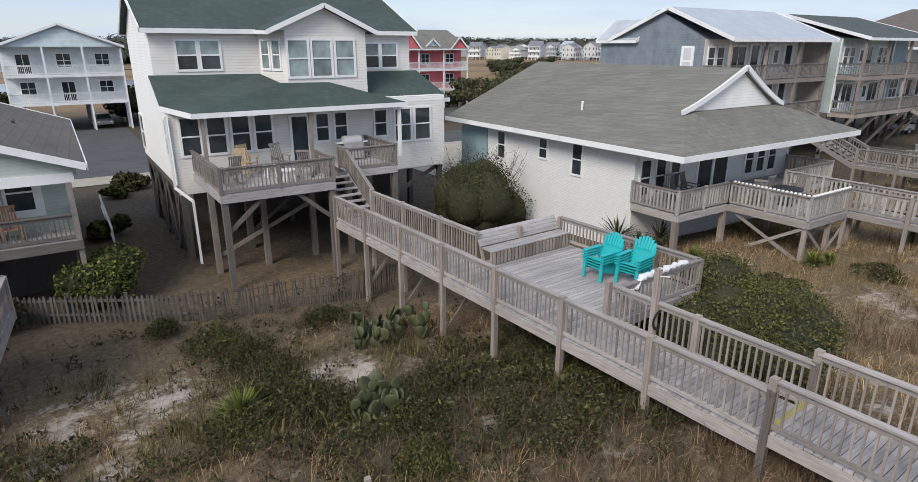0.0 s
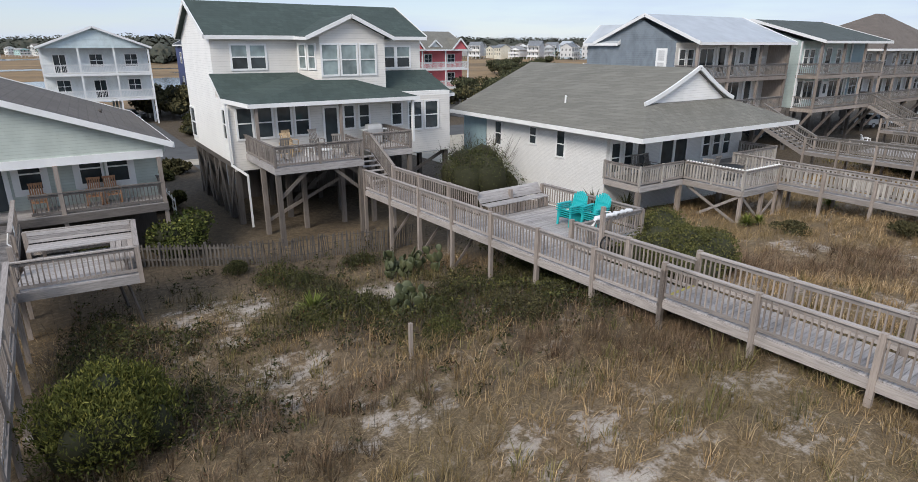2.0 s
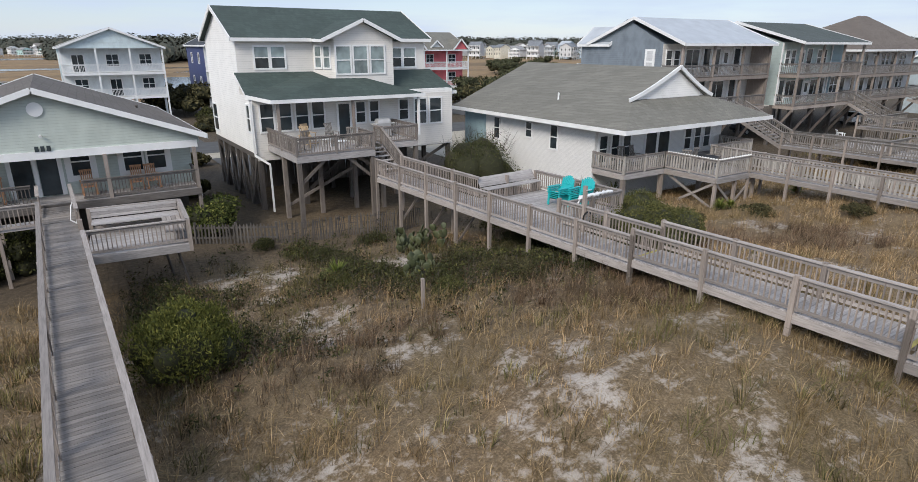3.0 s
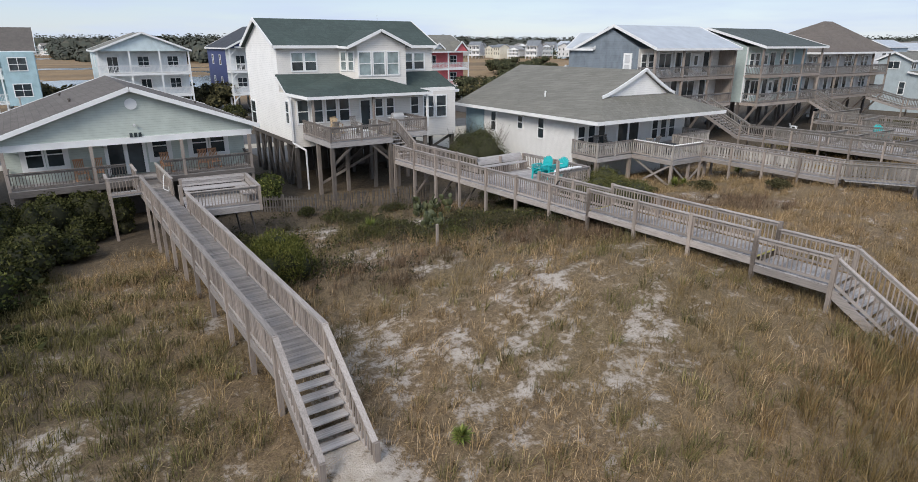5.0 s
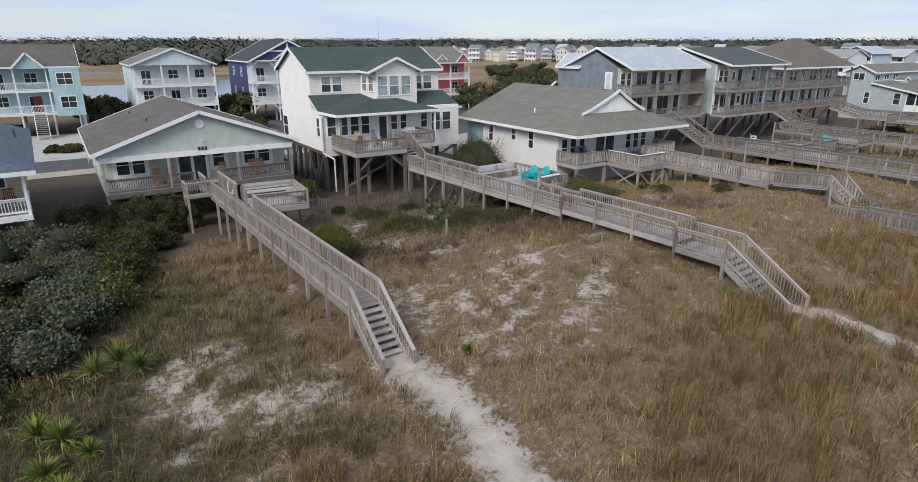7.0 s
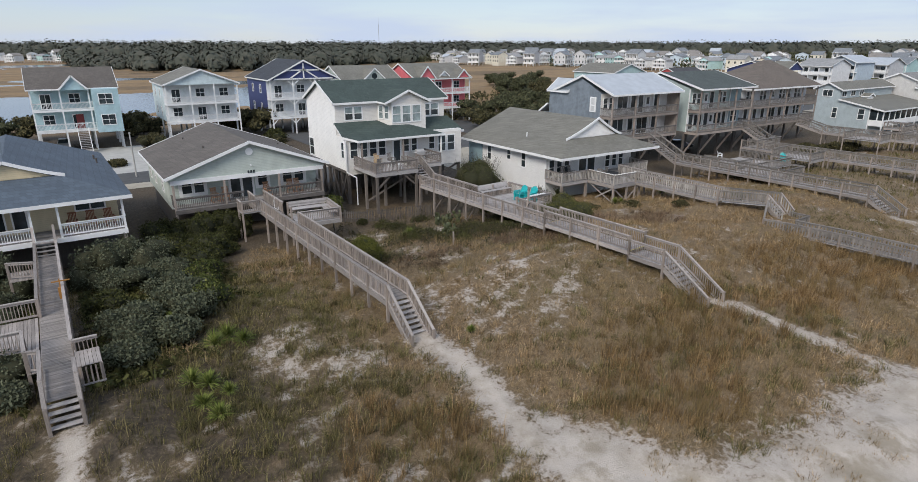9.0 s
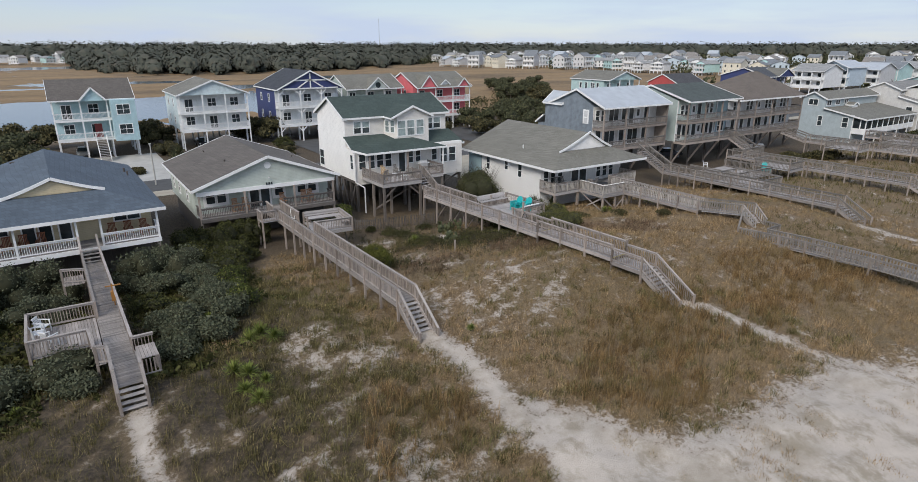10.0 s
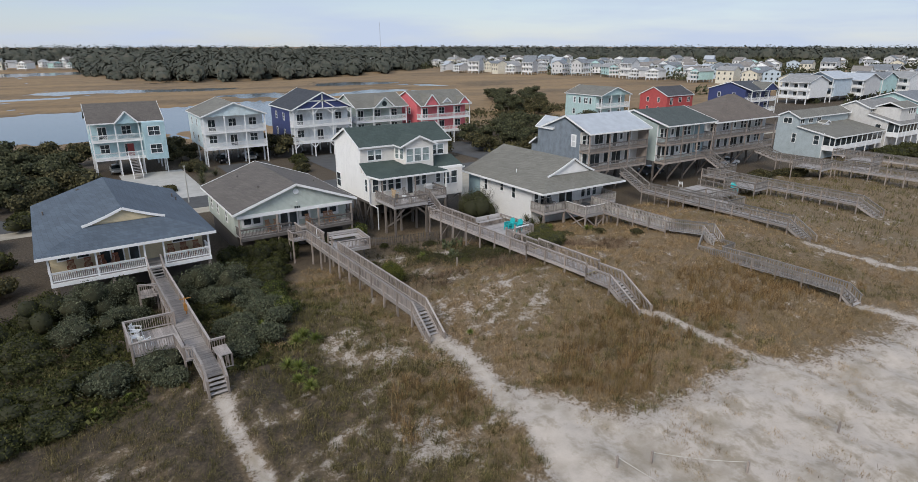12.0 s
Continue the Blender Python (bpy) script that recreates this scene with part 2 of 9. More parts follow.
def m_ground():
    """Sand, dry grass litter, dark earth that also carries shade, and marsh, mixed by the ground's own attributes."""
    n = Nodes("dune_ground")
    v = n.coords(world=True)
    at = n.add("Attribute")
    at.attribute_name = "cover"
    sep = n.add("SeparateColor")
    n.link(at.outputs["Color"], sep.inputs[0])
    big, mid, small, fine = n.noise(v, 0.22, 5), n.noise(v, 1.3, 6, 0.65), n.noise(v, 5.0, 6, 0.7), n.noise(v, 22, 4, 0.6)
    sandc = n.ramp(mid, [(0.3, (0.31, 0.275, 0.23)), (0.55, (0.42, 0.38, 0.33)), (0.8, (0.49, 0.45, 0.395))])
    sandc = n.mix(0.3, sandc, n.ramp(fine, [(0.3, (0.18, 0.155, 0.13)), (0.7, (0.58, 0.54, 0.48))]))
    sandc = n.mix(n.ramp(small, [(0.56, (0, 0, 0)), (0.72, (0.6,) * 3)]), sandc, (0.19, 0.155, 0.115))
    sandc = n.mix(n.ramp(n.noise(n.coords((1, 1.6, 1), world=True), 0.42, 7, 0.68), [(0.52, (0, 0, 0)), (0.68, (0.55,) * 3)]), sandc, (0.215, 0.185, 0.135))
    clean = n.ramp(mid, [(0.3, (0.40, 0.355, 0.30)), (0.55, (0.475, 0.43, 0.37)), (0.8, (0.53, 0.485, 0.42))])
    clean = n.mix(0.2, clean, n.ramp(fine, [(0.3, (0.33, 0.29, 0.245)), (0.7, (0.66, 0.61, 0.545))]))
    clean = n.mix(n.ramp(n.noise(n.coords((1.3, 1, 1), world=True), 0.55, 7, 0.7), [(0.49, (0, 0, 0)), (0.62, (0.75,) * 3)]), clean, (0.25, 0.215, 0.155))
    clean = n.mix(n.ramp(n.noise(n.coords((1, 1.5, 1), world=True), 0.2, 5, 0.62), [(0.50, (0, 0, 0)), (0.64, (0.6,) * 3)]), clean, (0.27, 0.235, 0.175))
    sandc = n.mix(n.ramp(sep.outputs[0], [(0.66, (0, 0, 0)), (0.92, (1, 1, 1))]), sandc, clean)
    litter = n.ramp(small, [(0.28, (0.045, 0.036, 0.024)), (0.48, (0.148, 0.103, 0.055)), (0.62, (0.245, 0.178, 0.100)), (0.78, (0.37, 0.31, 0.235))])
    litter = n.mix(n.ramp(big, [(0.42, (0, 0, 0)), (0.68, (0.5,) * 3)]), litter, (0.105, 0.092, 0.046))
    litter = n.mix(0.4, litter, n.ramp(fine, [(0.32, (0.043, 0.031, 0.017)), (0.5, (0.160, 0.115, 0.066)), (0.7, (0.38, 0.295, 0.19))]))
    wob = n.maths("ADD", n.maths("MULTIPLY", n.maths("SUBTRACT", mid, 0.5), 1.35), n.maths("MULTIPLY", n.maths("SUBTRACT", small, 0.5), 1.7))
    edge = n.maths("ADD", sep.outputs[0], wob)
    col = n.mix(n.ramp(edge, [(0.36, (0, 0, 0)), (0.66, (1, 1, 1))]), litter, sandc)
    marsh = n.ramp(n.noise(n.coords((0.012, 0.05, 1), world=True), 1.0, 6), [(0.35, (0.115, 0.080, 0.043)), (0.5, (0.225, 0.152, 0.076)), (0.68, (0.30, 0.20, 0.094))])
    marsh = n.mix(0.3, marsh, n.ramp(n.noise(v, 0.35, 5), [(0.35, (0.10, 0.074, 0.042)), (0.7, (0.31, 0.212, 0.104))]))
    col = n.mix(sep.outputs[1], col, marsh)
    # dark earth, deepened in colour to hold shade under houses and fence too
    shaded_soil = n.ramp(small, [(0.3, (0.022, 0.017, 0.011)), (0.5, (0.054, 0.041, 0.026)), (0.72, (0.115, 0.090, 0.060))])
    col = n.mix(sep.outputs[2], col, shaded_soil)
    col = n.mix(1.0, col, (1.03, 1.0, 0.99), "MULTIPLY")
    n.bump(n.mix(0.5, small, fine), 0.7, 0.09)
    return n.done(col, 0.95)


# ---------------------------------------------------------------- mesh helpers


def box(bm, x0, x1, y0, y1, z0, z1):
    vs = [bm.verts.new((x, y, z)) for z in (z0, z1) for x, y in ((x0, y0), (x1, y0), (x1, y1), (x0, y1))]
    for q in ((3, 2, 1, 0), (4, 5, 6, 7), (0, 1, 5, 4), (1, 2, 6, 5), (2, 3, 7, 6), (3, 0, 4, 7)):
        bm.faces.new([vs[i] for i in q])
    return vs


def beam(bm, p, q, w, h, up=(0, 0, 1)):
    """A squared timber from p to q, w wide and h high about its axis."""
    p, q = Vector(p), Vector(q)
    d = (q - p).normalized()
    side = d.cross(Vector(up))
    if side.length < 1e-4:
        side = d.cross(Vector((1, 0, 0)))
    side.normalize()
    top = side.cross(d)
    vs = [bm.verts.new(e + side * (sx * w / 2) + top * (sz * h / 2)) for e in (p, q) for sx, sz in ((-1, -1), (1, -1), (1, 1), (-1, 1))]
    for f in ((3, 2, 1, 0), (4, 5, 6, 7), (0, 1, 5, 4), (1, 2, 6, 5), (2, 3, 7, 6), (3, 0, 4, 7)):
        bm.faces.new([vs[i] for i in f])


def tube(bm, p, q, r0, r1=None, n=8):
    p, q = Vector(p), Vector(q)
    r1 = r0 if r1 is None else r1
    d = (q - p).normalized()
    a = d.orthogonal().normalized()
    b = d.cross(a)
    rings = [[bm.verts.new(e + (a * math.cos(k * math.tau / n) + b * math.sin(k * math.tau / n)) * r) for k in range(n)] for e, r in ((p, r0), (q, r1))]
    for k in range(n):
        bm.faces.new((rings[0][k], rings[0][(k + 1) % n], rings[1][(k + 1) % n], rings[1][k]))
    bm.faces.new(rings[0][::-1])
    bm.faces.new(rings[1])


def slab(bm, pts, t):
    """A plate with the outline pts (seen from above, counter-clockwise), t thick downwards."""
    top = [bm.verts.new(p) for p in pts]
    low = [bm.verts.new((p[0], p[1], p[2] - t)) for p in pts]
    bm.faces.new(top)
    bm.faces.new(low[::-1])
    for k in range(len(pts)):
        j = (k + 1) % len(pts)
        bm.faces.new((top[j], top[k], low[k], low[j]))


def mesh_of(bm, name, material, smooth=False):
    bmesh.ops.recalc_face_normals(bm, faces=bm.faces)
    me = bpy.data.meshes.new(name)
    bm.to_mesh(me)
    bm.free()
    me.materials.append(material)
    if smooth:
        me.polygons.foreach_set("use_smooth", [True] * len(me.polygons))
    return me


def part(name, bm, material, parent, label=""):
    """One mesh object under a thing or a part; bm is a bmesh or a ready mesh."""
    if name == "roof":                                 # the plates of one roof join along hips and ridges
        bmesh.ops.remove_doubles(bm, verts=bm.verts, dist=0.002)
    me = bm if isinstance(bm, bpy.types.Mesh) else mesh_of(bm, name, material)
    ob = new(name, me)
    ob.parent = parent
    return tagged(ob, label)


def thing(name, m, label, category, group="", kind=""):
    ob = new(name)
    ob.empty_display_size = 0.2
    ob.matrix_basis = m
    return tagged(ob, label, category, group, kind)


def beam_mesh(*args):
    bm = bmesh.new()
    beam(bm, *args)
    return bm


def bmbox(*args):
    bm = bmesh.new()
    box(bm, *args)
    return bm


CACHE = {}


def shared(key, build):
    if key not in CACHE:
        CACHE[key] = build()
    return CACHE[key]


# ---------------------------------------------------------------- ground


def lerp_table(v, table):
    xs, ys = zip(*table)
    return np.interp(v, xs, ys)


def wave2(x, y, s, seed):
    """Smooth rolling noise in numpy, about -1 to 1."""
    r = np.random.RandomState(seed)
    out = np.zeros_like(x)
    for k in range(7):
        a, f, p = r.uniform(0, math.tau), r.uniform(0.6, 1.7) / s, r.uniform(0, math.tau)
        out += np.sin((x * math.cos(a) + y * math.sin(a)) * f * math.tau + p)
    return out / 3.2


def smooth01(v):
    v = np.clip(v, 0, 1)
    return v * v * (3 - 2 * v)


def seg_dist(x, y, pts):
    best = np.full_like(x, 1e9)
    for (ax, ay), (bx, by) in zip(pts[:-1], pts[1:]):
        dx, dy = bx - ax, by - ay
        t = np.clip(((x - ax) * dx + (y - ay) * dy) / (dx * dx + dy * dy), 0, 1)
        best = np.minimum(best, np.hypot(x - ax - t * dx, y - ay - t * dy))
    return best


PATH_A = [(-5.6, -3.0), (-5.0, -6.0), (-5.3, -9.0), (-5.7, -12.0), (-5.6, -15.0), (-5.2, -19.0)]
PATH_B = [(10.7, -8.6), (11.7, -10.0), (12.0, -13.7), (12.9, -16.4), (15.0, -20.0)]
PATH_C = [(-20.5, -2.6), (-20.5, -6.2), (-20.1, -10.2), (-20.0, -18.0)]
PATH_D = [(27.9, -16.2), (28.7, -18.0), (30.0, -22.0)]
PATH_E = [(39.5, -6.5), (41.0, -14.0), (44.0, -20.0)]


def ground_z(x, y):
    """Height of the ground: low lots by the houses, the foredune, the beach, the back marsh."""
    x, y = np.asarray(x, float), np.asarray(y, float)
    base = lerp_table(y, [(-400, -6), (-80, -2.2), (-30, -1.0), (-14, -0.25), (-6, 0.25), (0, 0.55), (6, 0.5), (12, 0.15), (18, -0.35), (24, -0.5), (48, -0.6), (95, -0.8), (112, -1.25), (6000, -1.25)])
    hump = 1.35 * np.exp(-((x - 8.5) / 8.5) ** 2 - ((y - 0.0) / 8.5) ** 2)
    hump += 0.9 * np.exp(-((x - 30) / 12) ** 2 - ((y - 2) / 8) ** 2) + 0.5 * np.exp(-((x + 14) / 6) ** 2 - ((y - 3) / 7) ** 2)
    hump += 0.5 * np.exp(-((x + 20.5) / 4.5) ** 2 - ((y + 4.5) / 4.0) ** 2)
    near = smooth01((20 - y) / 8) * smooth01((y + 60) / 30)
    roll = (0.16 * wave2(x, y, 7.0, 3) + 0.07 * wave2(x, y, 2.3, 5)) * near
    marsh = smooth01((y - 100) / 15)
    creek = 0.85 * np.exp(-((y - 171 - 0.12 * x) / 36) ** 4) * smooth01((95 - x) / 30) + 0.75 * np.exp(-((y - 304 + 0.15 * x) / 11) ** 2) * smooth01((x + 45) / 20) * smooth01((62 - x) / 20) + 0.7 * np.exp(-((y - 274) / 6) ** 2) * smooth01((-12 - x) / 15)
    creek += 0.75 * np.exp(-((x - 125) / 30) ** 2 - ((y - 300) / 13) ** 2) + 0.7 * np.exp(-((x - 108) / 42) ** 2 - ((y - 232 - 6 * np.sin(x / 14)) / 9) ** 2) + 0.7 * np.exp(-((x - 52) / 12) ** 2 - ((y - 247) / 9) ** 2) + 0.65 * np.exp(-((x - 152 + (y - 268) * 0.3) / 12) ** 2 - ((y - 265) / 30) ** 2) + 0.7 * np.exp(-((y - 540) / 30) ** 2) * smooth01((16 - x) / 30)
    chan = 0.30 - creek + 0.10 * wave2(x * 0.45, y, 46.0, 8) + 0.14 * wave2(x * 0.6, y, 17.0, 11) + 0.09 * wave2(x, y, 7.0, 12)
    land = smooth01((x - 85 - (y - 110) * 0.2) / 40) * 0.4
    return base + hump + roll + marsh * (chan + land)


def gz(x, y):
    return float(ground_z(np.array([x]), np.array([y]))[0])


def sand_cover(x, y):
    s = np.zeros_like(x)
    for path, w in ((PATH_A, 0.85), (PATH_B, 0.5), (PATH_C, 0.46), (PATH_D, 0.6), (PATH_E, 0.7)):
        s = np.maximum(s, 1.25 - seg_dist(x, y, path) / w * 0.6)
    front = lerp_table(x, [(-60, -21), (-20, -19.5), (-12, -18.2), (-7.6, -17.2), (-6.3, -13.0), (-4.8, -9.5), (-3.3, -11.0), (-1.0, -15.6), (4.6, -16.2), (12.7, -15.9), (14.5, -18.2), (24, -19.6), (100, -21)])
    s = np.maximum(s, 0.5 + (front - y) / 3.5)
    patch = wave2(x, y, 5.5, 21) * 0.45 + wave2(x, y, 2.0, 22) * 0.4 + wave2(x, y, 0.95, 23) * 0.45
    bare = 0.40 * np.exp(-((x - 1.8) / 5.5) ** 2 - ((y + 1.4) / 3.4) ** 2) + 0.20 * np.exp(-((x + 10) / 3.2) ** 2 - ((y + 1.6) / 3.4) ** 2) + 0.2 * np.exp(-((x + 14) / 4.0) ** 2 - ((y + 11.8) / 2.0) ** 2) + 0.45 * np.exp(-((x - 0.8) / 1.3) ** 2 - ((y - 18.2) / 1.0) ** 2) + 0.62 * np.exp(-((x - 1.2) / 1.3) ** 2 - ((y - 15.2) / 1.5) ** 2) + 0.35 * np.exp(-((x + 0.6) / 1.0) ** 2 - ((y - 16.2) / 1.6) ** 2) + 0.25 * np.exp(-((x + 1.4) / 0.8) ** 2 - ((y - 14.2) / 1.2) ** 2) + 0.45 * np.exp(-((x - 0.8) / 1.5) ** 2 - ((y - 9.6) / 0.8) ** 2) + 0.7 * np.exp(-((x - 5.3) / 0.75) ** 2 - ((y - 13.3) / 0.9) ** 2) + 0.25 * np.exp(-((x + 9) / 4) ** 2 - ((y + 13) / 3) ** 2) + 0.36 * np.exp(-((x + 2.2) / 1.9) ** 2 - ((y - 3.0) / 1.8) ** 2)
    for cx, cy, sx, sy, k in ((-12.4, -2.2, 1.3, 1.6, 0.38), (-9.2, -3.2, 1.6, 0.9, 0.32), (-12.7, -6.6, 1.5, 0.9, 0.42), (-12.0, -13.1, 1.3, 0.8, 0.45), (-14.8, -9.6, 1.6, 0.9, 0.3)):
        bare = bare + k * np.exp(-((x - cx) / sx) ** 2 - ((y - cy) / sy) ** 2)
    dune = smooth01((y + 18) / 4) * smooth01((19 - y) / 4)
    s = np.maximum(s, (0.20 + 0.42 * patch + bare - 0.25 * np.exp(-((x - 7) / 9) ** 2 - ((y + 10.5) / 3.5) ** 2)) * dune)
    return np.clip(s, 0, 1.3)


def grid_axis(lo, hi, fine, far, cap=1e9, reach=0.0):
    core = np.arange(lo, hi + fine / 2, fine)
    step, up = fine, [hi]
    while up[-1] < far:
        step = min(step * 1.13, cap) if up[-1] < reach else step * 1.13
        up.append(up[-1] + step)
    step, dn = fine, [lo]
    while dn[-1] > -far:
        step = min(step * 1.13, cap) if dn[-1] > -reach * 0.4 else step * 1.13
        dn.append(dn[-1] - step)
    return np.concatenate([dn[:0:-1], core, up[1:]])


gx, gy = grid_axis(-40, 60, 0.45, 4500, 4.0, 180.0), grid_axis(-36, 32, 0.45, 4500, 3.5, 330.0)
GX, GY = np.meshgrid(gx, gy)
GZ = ground_z(GX.ravel(), GY.ravel())
nx, ny = len(gx), len(gy)
i0 = (np.arange(ny - 1)[:, None] * nx + np.arange(nx - 1)[None, :]).ravel()
g_me = bpy.data.meshes.new("ground")
g_me.from_pydata(np.column_stack([GX.ravel(), GY.ravel(), GZ]).tolist(), [], np.column_stack([i0, i0 + 1, i0 + nx + 1, i0 + nx]).tolist())
g_me.polygons.foreach_set("use_smooth", [True] * len(g_me.polygons))
cov = np.zeros((nx * ny, 4), np.float32)
cov[:, 0] = sand_cover(GX.ravel(), GY.ravel()) / 1.3
cov[:, 1] = smooth01((GY.ravel() - 96) / 14)
# house lots darkened, partly to paint the shade beneath the houses
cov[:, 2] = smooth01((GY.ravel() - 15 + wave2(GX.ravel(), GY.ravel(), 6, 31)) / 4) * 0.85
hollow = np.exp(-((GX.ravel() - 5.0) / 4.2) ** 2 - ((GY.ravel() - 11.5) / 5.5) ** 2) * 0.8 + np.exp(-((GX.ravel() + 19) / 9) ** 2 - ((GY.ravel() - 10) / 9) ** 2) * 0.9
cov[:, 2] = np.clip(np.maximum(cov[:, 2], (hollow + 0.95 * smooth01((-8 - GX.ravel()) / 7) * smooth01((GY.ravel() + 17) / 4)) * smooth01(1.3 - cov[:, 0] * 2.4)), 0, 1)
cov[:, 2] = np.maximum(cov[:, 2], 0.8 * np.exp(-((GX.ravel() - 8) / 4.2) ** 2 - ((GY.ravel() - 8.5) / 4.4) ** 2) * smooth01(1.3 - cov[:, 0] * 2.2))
# dark spot below the bench platform, painted for its brush and shade
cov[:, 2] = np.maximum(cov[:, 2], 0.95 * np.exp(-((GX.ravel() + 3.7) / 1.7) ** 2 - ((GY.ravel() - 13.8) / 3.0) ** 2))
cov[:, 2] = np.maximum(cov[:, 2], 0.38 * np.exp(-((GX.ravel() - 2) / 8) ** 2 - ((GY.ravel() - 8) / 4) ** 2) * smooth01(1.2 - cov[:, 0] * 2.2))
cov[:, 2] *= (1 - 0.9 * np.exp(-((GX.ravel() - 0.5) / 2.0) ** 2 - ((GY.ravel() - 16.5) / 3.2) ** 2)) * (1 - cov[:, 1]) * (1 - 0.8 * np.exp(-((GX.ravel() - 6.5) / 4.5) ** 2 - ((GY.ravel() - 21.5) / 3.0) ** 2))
cov[:, 3] = 1
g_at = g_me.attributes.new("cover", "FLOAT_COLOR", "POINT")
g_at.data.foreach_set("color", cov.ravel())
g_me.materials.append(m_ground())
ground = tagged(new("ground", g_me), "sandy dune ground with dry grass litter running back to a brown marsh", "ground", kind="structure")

n_w = Nodes("tidal_water")
n_w.bump(n_w.noise(n_w.coords((1, 1, 1), world=True), 0.8, 3), 0.15, 0.05)
M_WATER = n_w.done((0.06, 0.08, 0.10), 0.12)
bm = bmesh.new()
slab(bm, [(-2500, 98, -1.22), (1200, 98, -1.22), (1200, 900, -1.22), (-2500, 900, -1.22)], 0.02)
tagged(new("water", mesh_of(bm, "water", M_WATER)), "pale still tidal creek water lying in the marsh", "water", kind="structure")

# ---------------------------------------------------------------- building parts


def lattice(xs, zs, solid, y0, y1):
    """One connected frame: the cells of a grid that solid(i, j) names, between y0 and y1."""
    bm = bmesh.new()
    vs = {}

    def at(i, j, y):
        if (i, j, y) not in vs:
            vs[i, j, y] = bm.verts.new((xs[i], y, zs[j]))
        return vs[i, j, y]
    fill = {(i, j) for i in range(len(xs) - 1) for j in range(len(zs) - 1) if solid(i, j)}
    for i, j in fill:
        for y in (y0, y1):
            bm.faces.new([at(i, j, y), at(i + 1, j, y), at(i + 1, j + 1, y), at(i, j + 1, y)])
        for (a, b), e in (((0, -1), ((i, j), (i + 1, j))), ((0, 1), ((i, j + 1), (i + 1, j + 1))), ((-1, 0), ((i, j), (i, j + 1))), ((1, 0), ((i + 1, j), (i + 1, j + 1)))):
            if (i + a, j + b) not in fill:
                bm.faces.new([at(*e[0], y0), at(*e[1], y0), at(*e[1], y1), at(*e[0], y1)])
    return bm


def window_mesh(w, h, cols, mid):
    def build():
        f = 0.1
        xs, bars = [-w / 2 - f, -w / 2], []
        for k in range(1, cols):
            x = -w / 2 + w * k / cols
            bars.append(len(xs))
            xs += [x - 0.03, x + 0.03]
        xs += [w / 2, w / 2 + f]
        zs = [-f, 0.0] + ([h / 2 - 0.03, h / 2 + 0.03] if mid else []) + [h, h + f]
        nx_, nz_ = len(xs) - 1, len(zs) - 1
        return mesh_of(lattice(xs, zs, lambda i, j: i in (0, nx_ - 1) or j in (0, nz_ - 1) or i in bars or (mid and j == 2), -0.05, 0.02), "window", WHITE)
    return shared(("window", round(w, 2), round(h, 2), cols, mid), build)


def pane_mesh(w, h, material):
    return shared(("pane", round(w, 2), round(h, 2), material.name), lambda: mesh_of(bmbox(-w / 2, w / 2, -0.012, 0.015, 0.0, h), "pane", material))


TURNS = {"f": 0, "l": -90, "r": 90, "b": 180}


def window(parent, side, x, y, z, w, h, cols=1, mid=True, glass=None, name="window", pale=None):
    """A window in a wall that faces side (f: -y, l: -x, r: +x), its sill's middle at x, y, z. pale: glass of the upper sash."""
    ob = part(name, window_mesh(w, h, cols, mid), None, parent)
    ob.matrix_basis = pose(x, y, z, 0, 0, TURNS[side])
    g = glass or M_GLASS
    if pale is None:
        part("pane", pane_mesh(w, h, g), None, ob)
    else:
        part("pane", pane_mesh(w, h / 2, g), None, ob)
        up = part("pane", pane_mesh(w, h / 2, pale), None, ob)
        up.matrix_basis = pose(0, 0, h / 2)
    return ob


def gable_roof(parent, x0, x1, y0, y1, ze, zr, along, material, t=0.16, trim=True, name="roof"):
    """Two roof plates with ridge along x or y, eaves at ze, ridge at zr, and their white edge boards."""
    bm, tb = bmesh.new(), bmesh.new()
    if along == "x":
        ym = (y0 + y1) / 2
        slab(bm, [(x0, y0, ze), (x1, y0, ze), (x1, ym, zr), (x0, ym, zr)], t)
        slab(bm, [(x0, ym, zr), (x1, ym, zr), (x1, y1, ze), (x0, y1, ze)], t)
        for x in (x0 - 0.02, x1 + 0.02):
            for ya in (y0, y1):
                beam(tb, (x, ya, ze - t / 2), (x, ym, zr - t / 2), 0.05, 0.24)
        for ya in (y0 - 0.02, y1 + 0.02):
            beam(tb, (x0, ya, ze - t / 2 - 0.03), (x1, ya, ze - t / 2 - 0.03), 0.05, 0.2)
    else:
        xm = (x0 + x1) / 2
        slab(bm, [(x0, y0, ze), (xm, y0, zr), (xm, y1, zr), (x0, y1, ze)], t)
        slab(bm, [(xm, y0, zr), (x1, y0, ze), (x1, y1, ze), (xm, y1, zr)], t)
        for y in (y0 - 0.02, y1 + 0.02):
            for xa in (x0, x1):
                beam(tb, (xa, y, ze - t / 2), (xm, y, zr - t / 2), 0.05, 0.24)
        for xa in (x0 - 0.02, x1 + 0.02):
            beam(tb, (xa, y0, ze - t / 2 - 0.03), (xa, y1, ze - t / 2 - 0.03), 0.05, 0.2)
    ob = part(name, bm, material, parent)
    part("edge_board", tb, WHITE, ob) if trim else tb.free()
    return ob


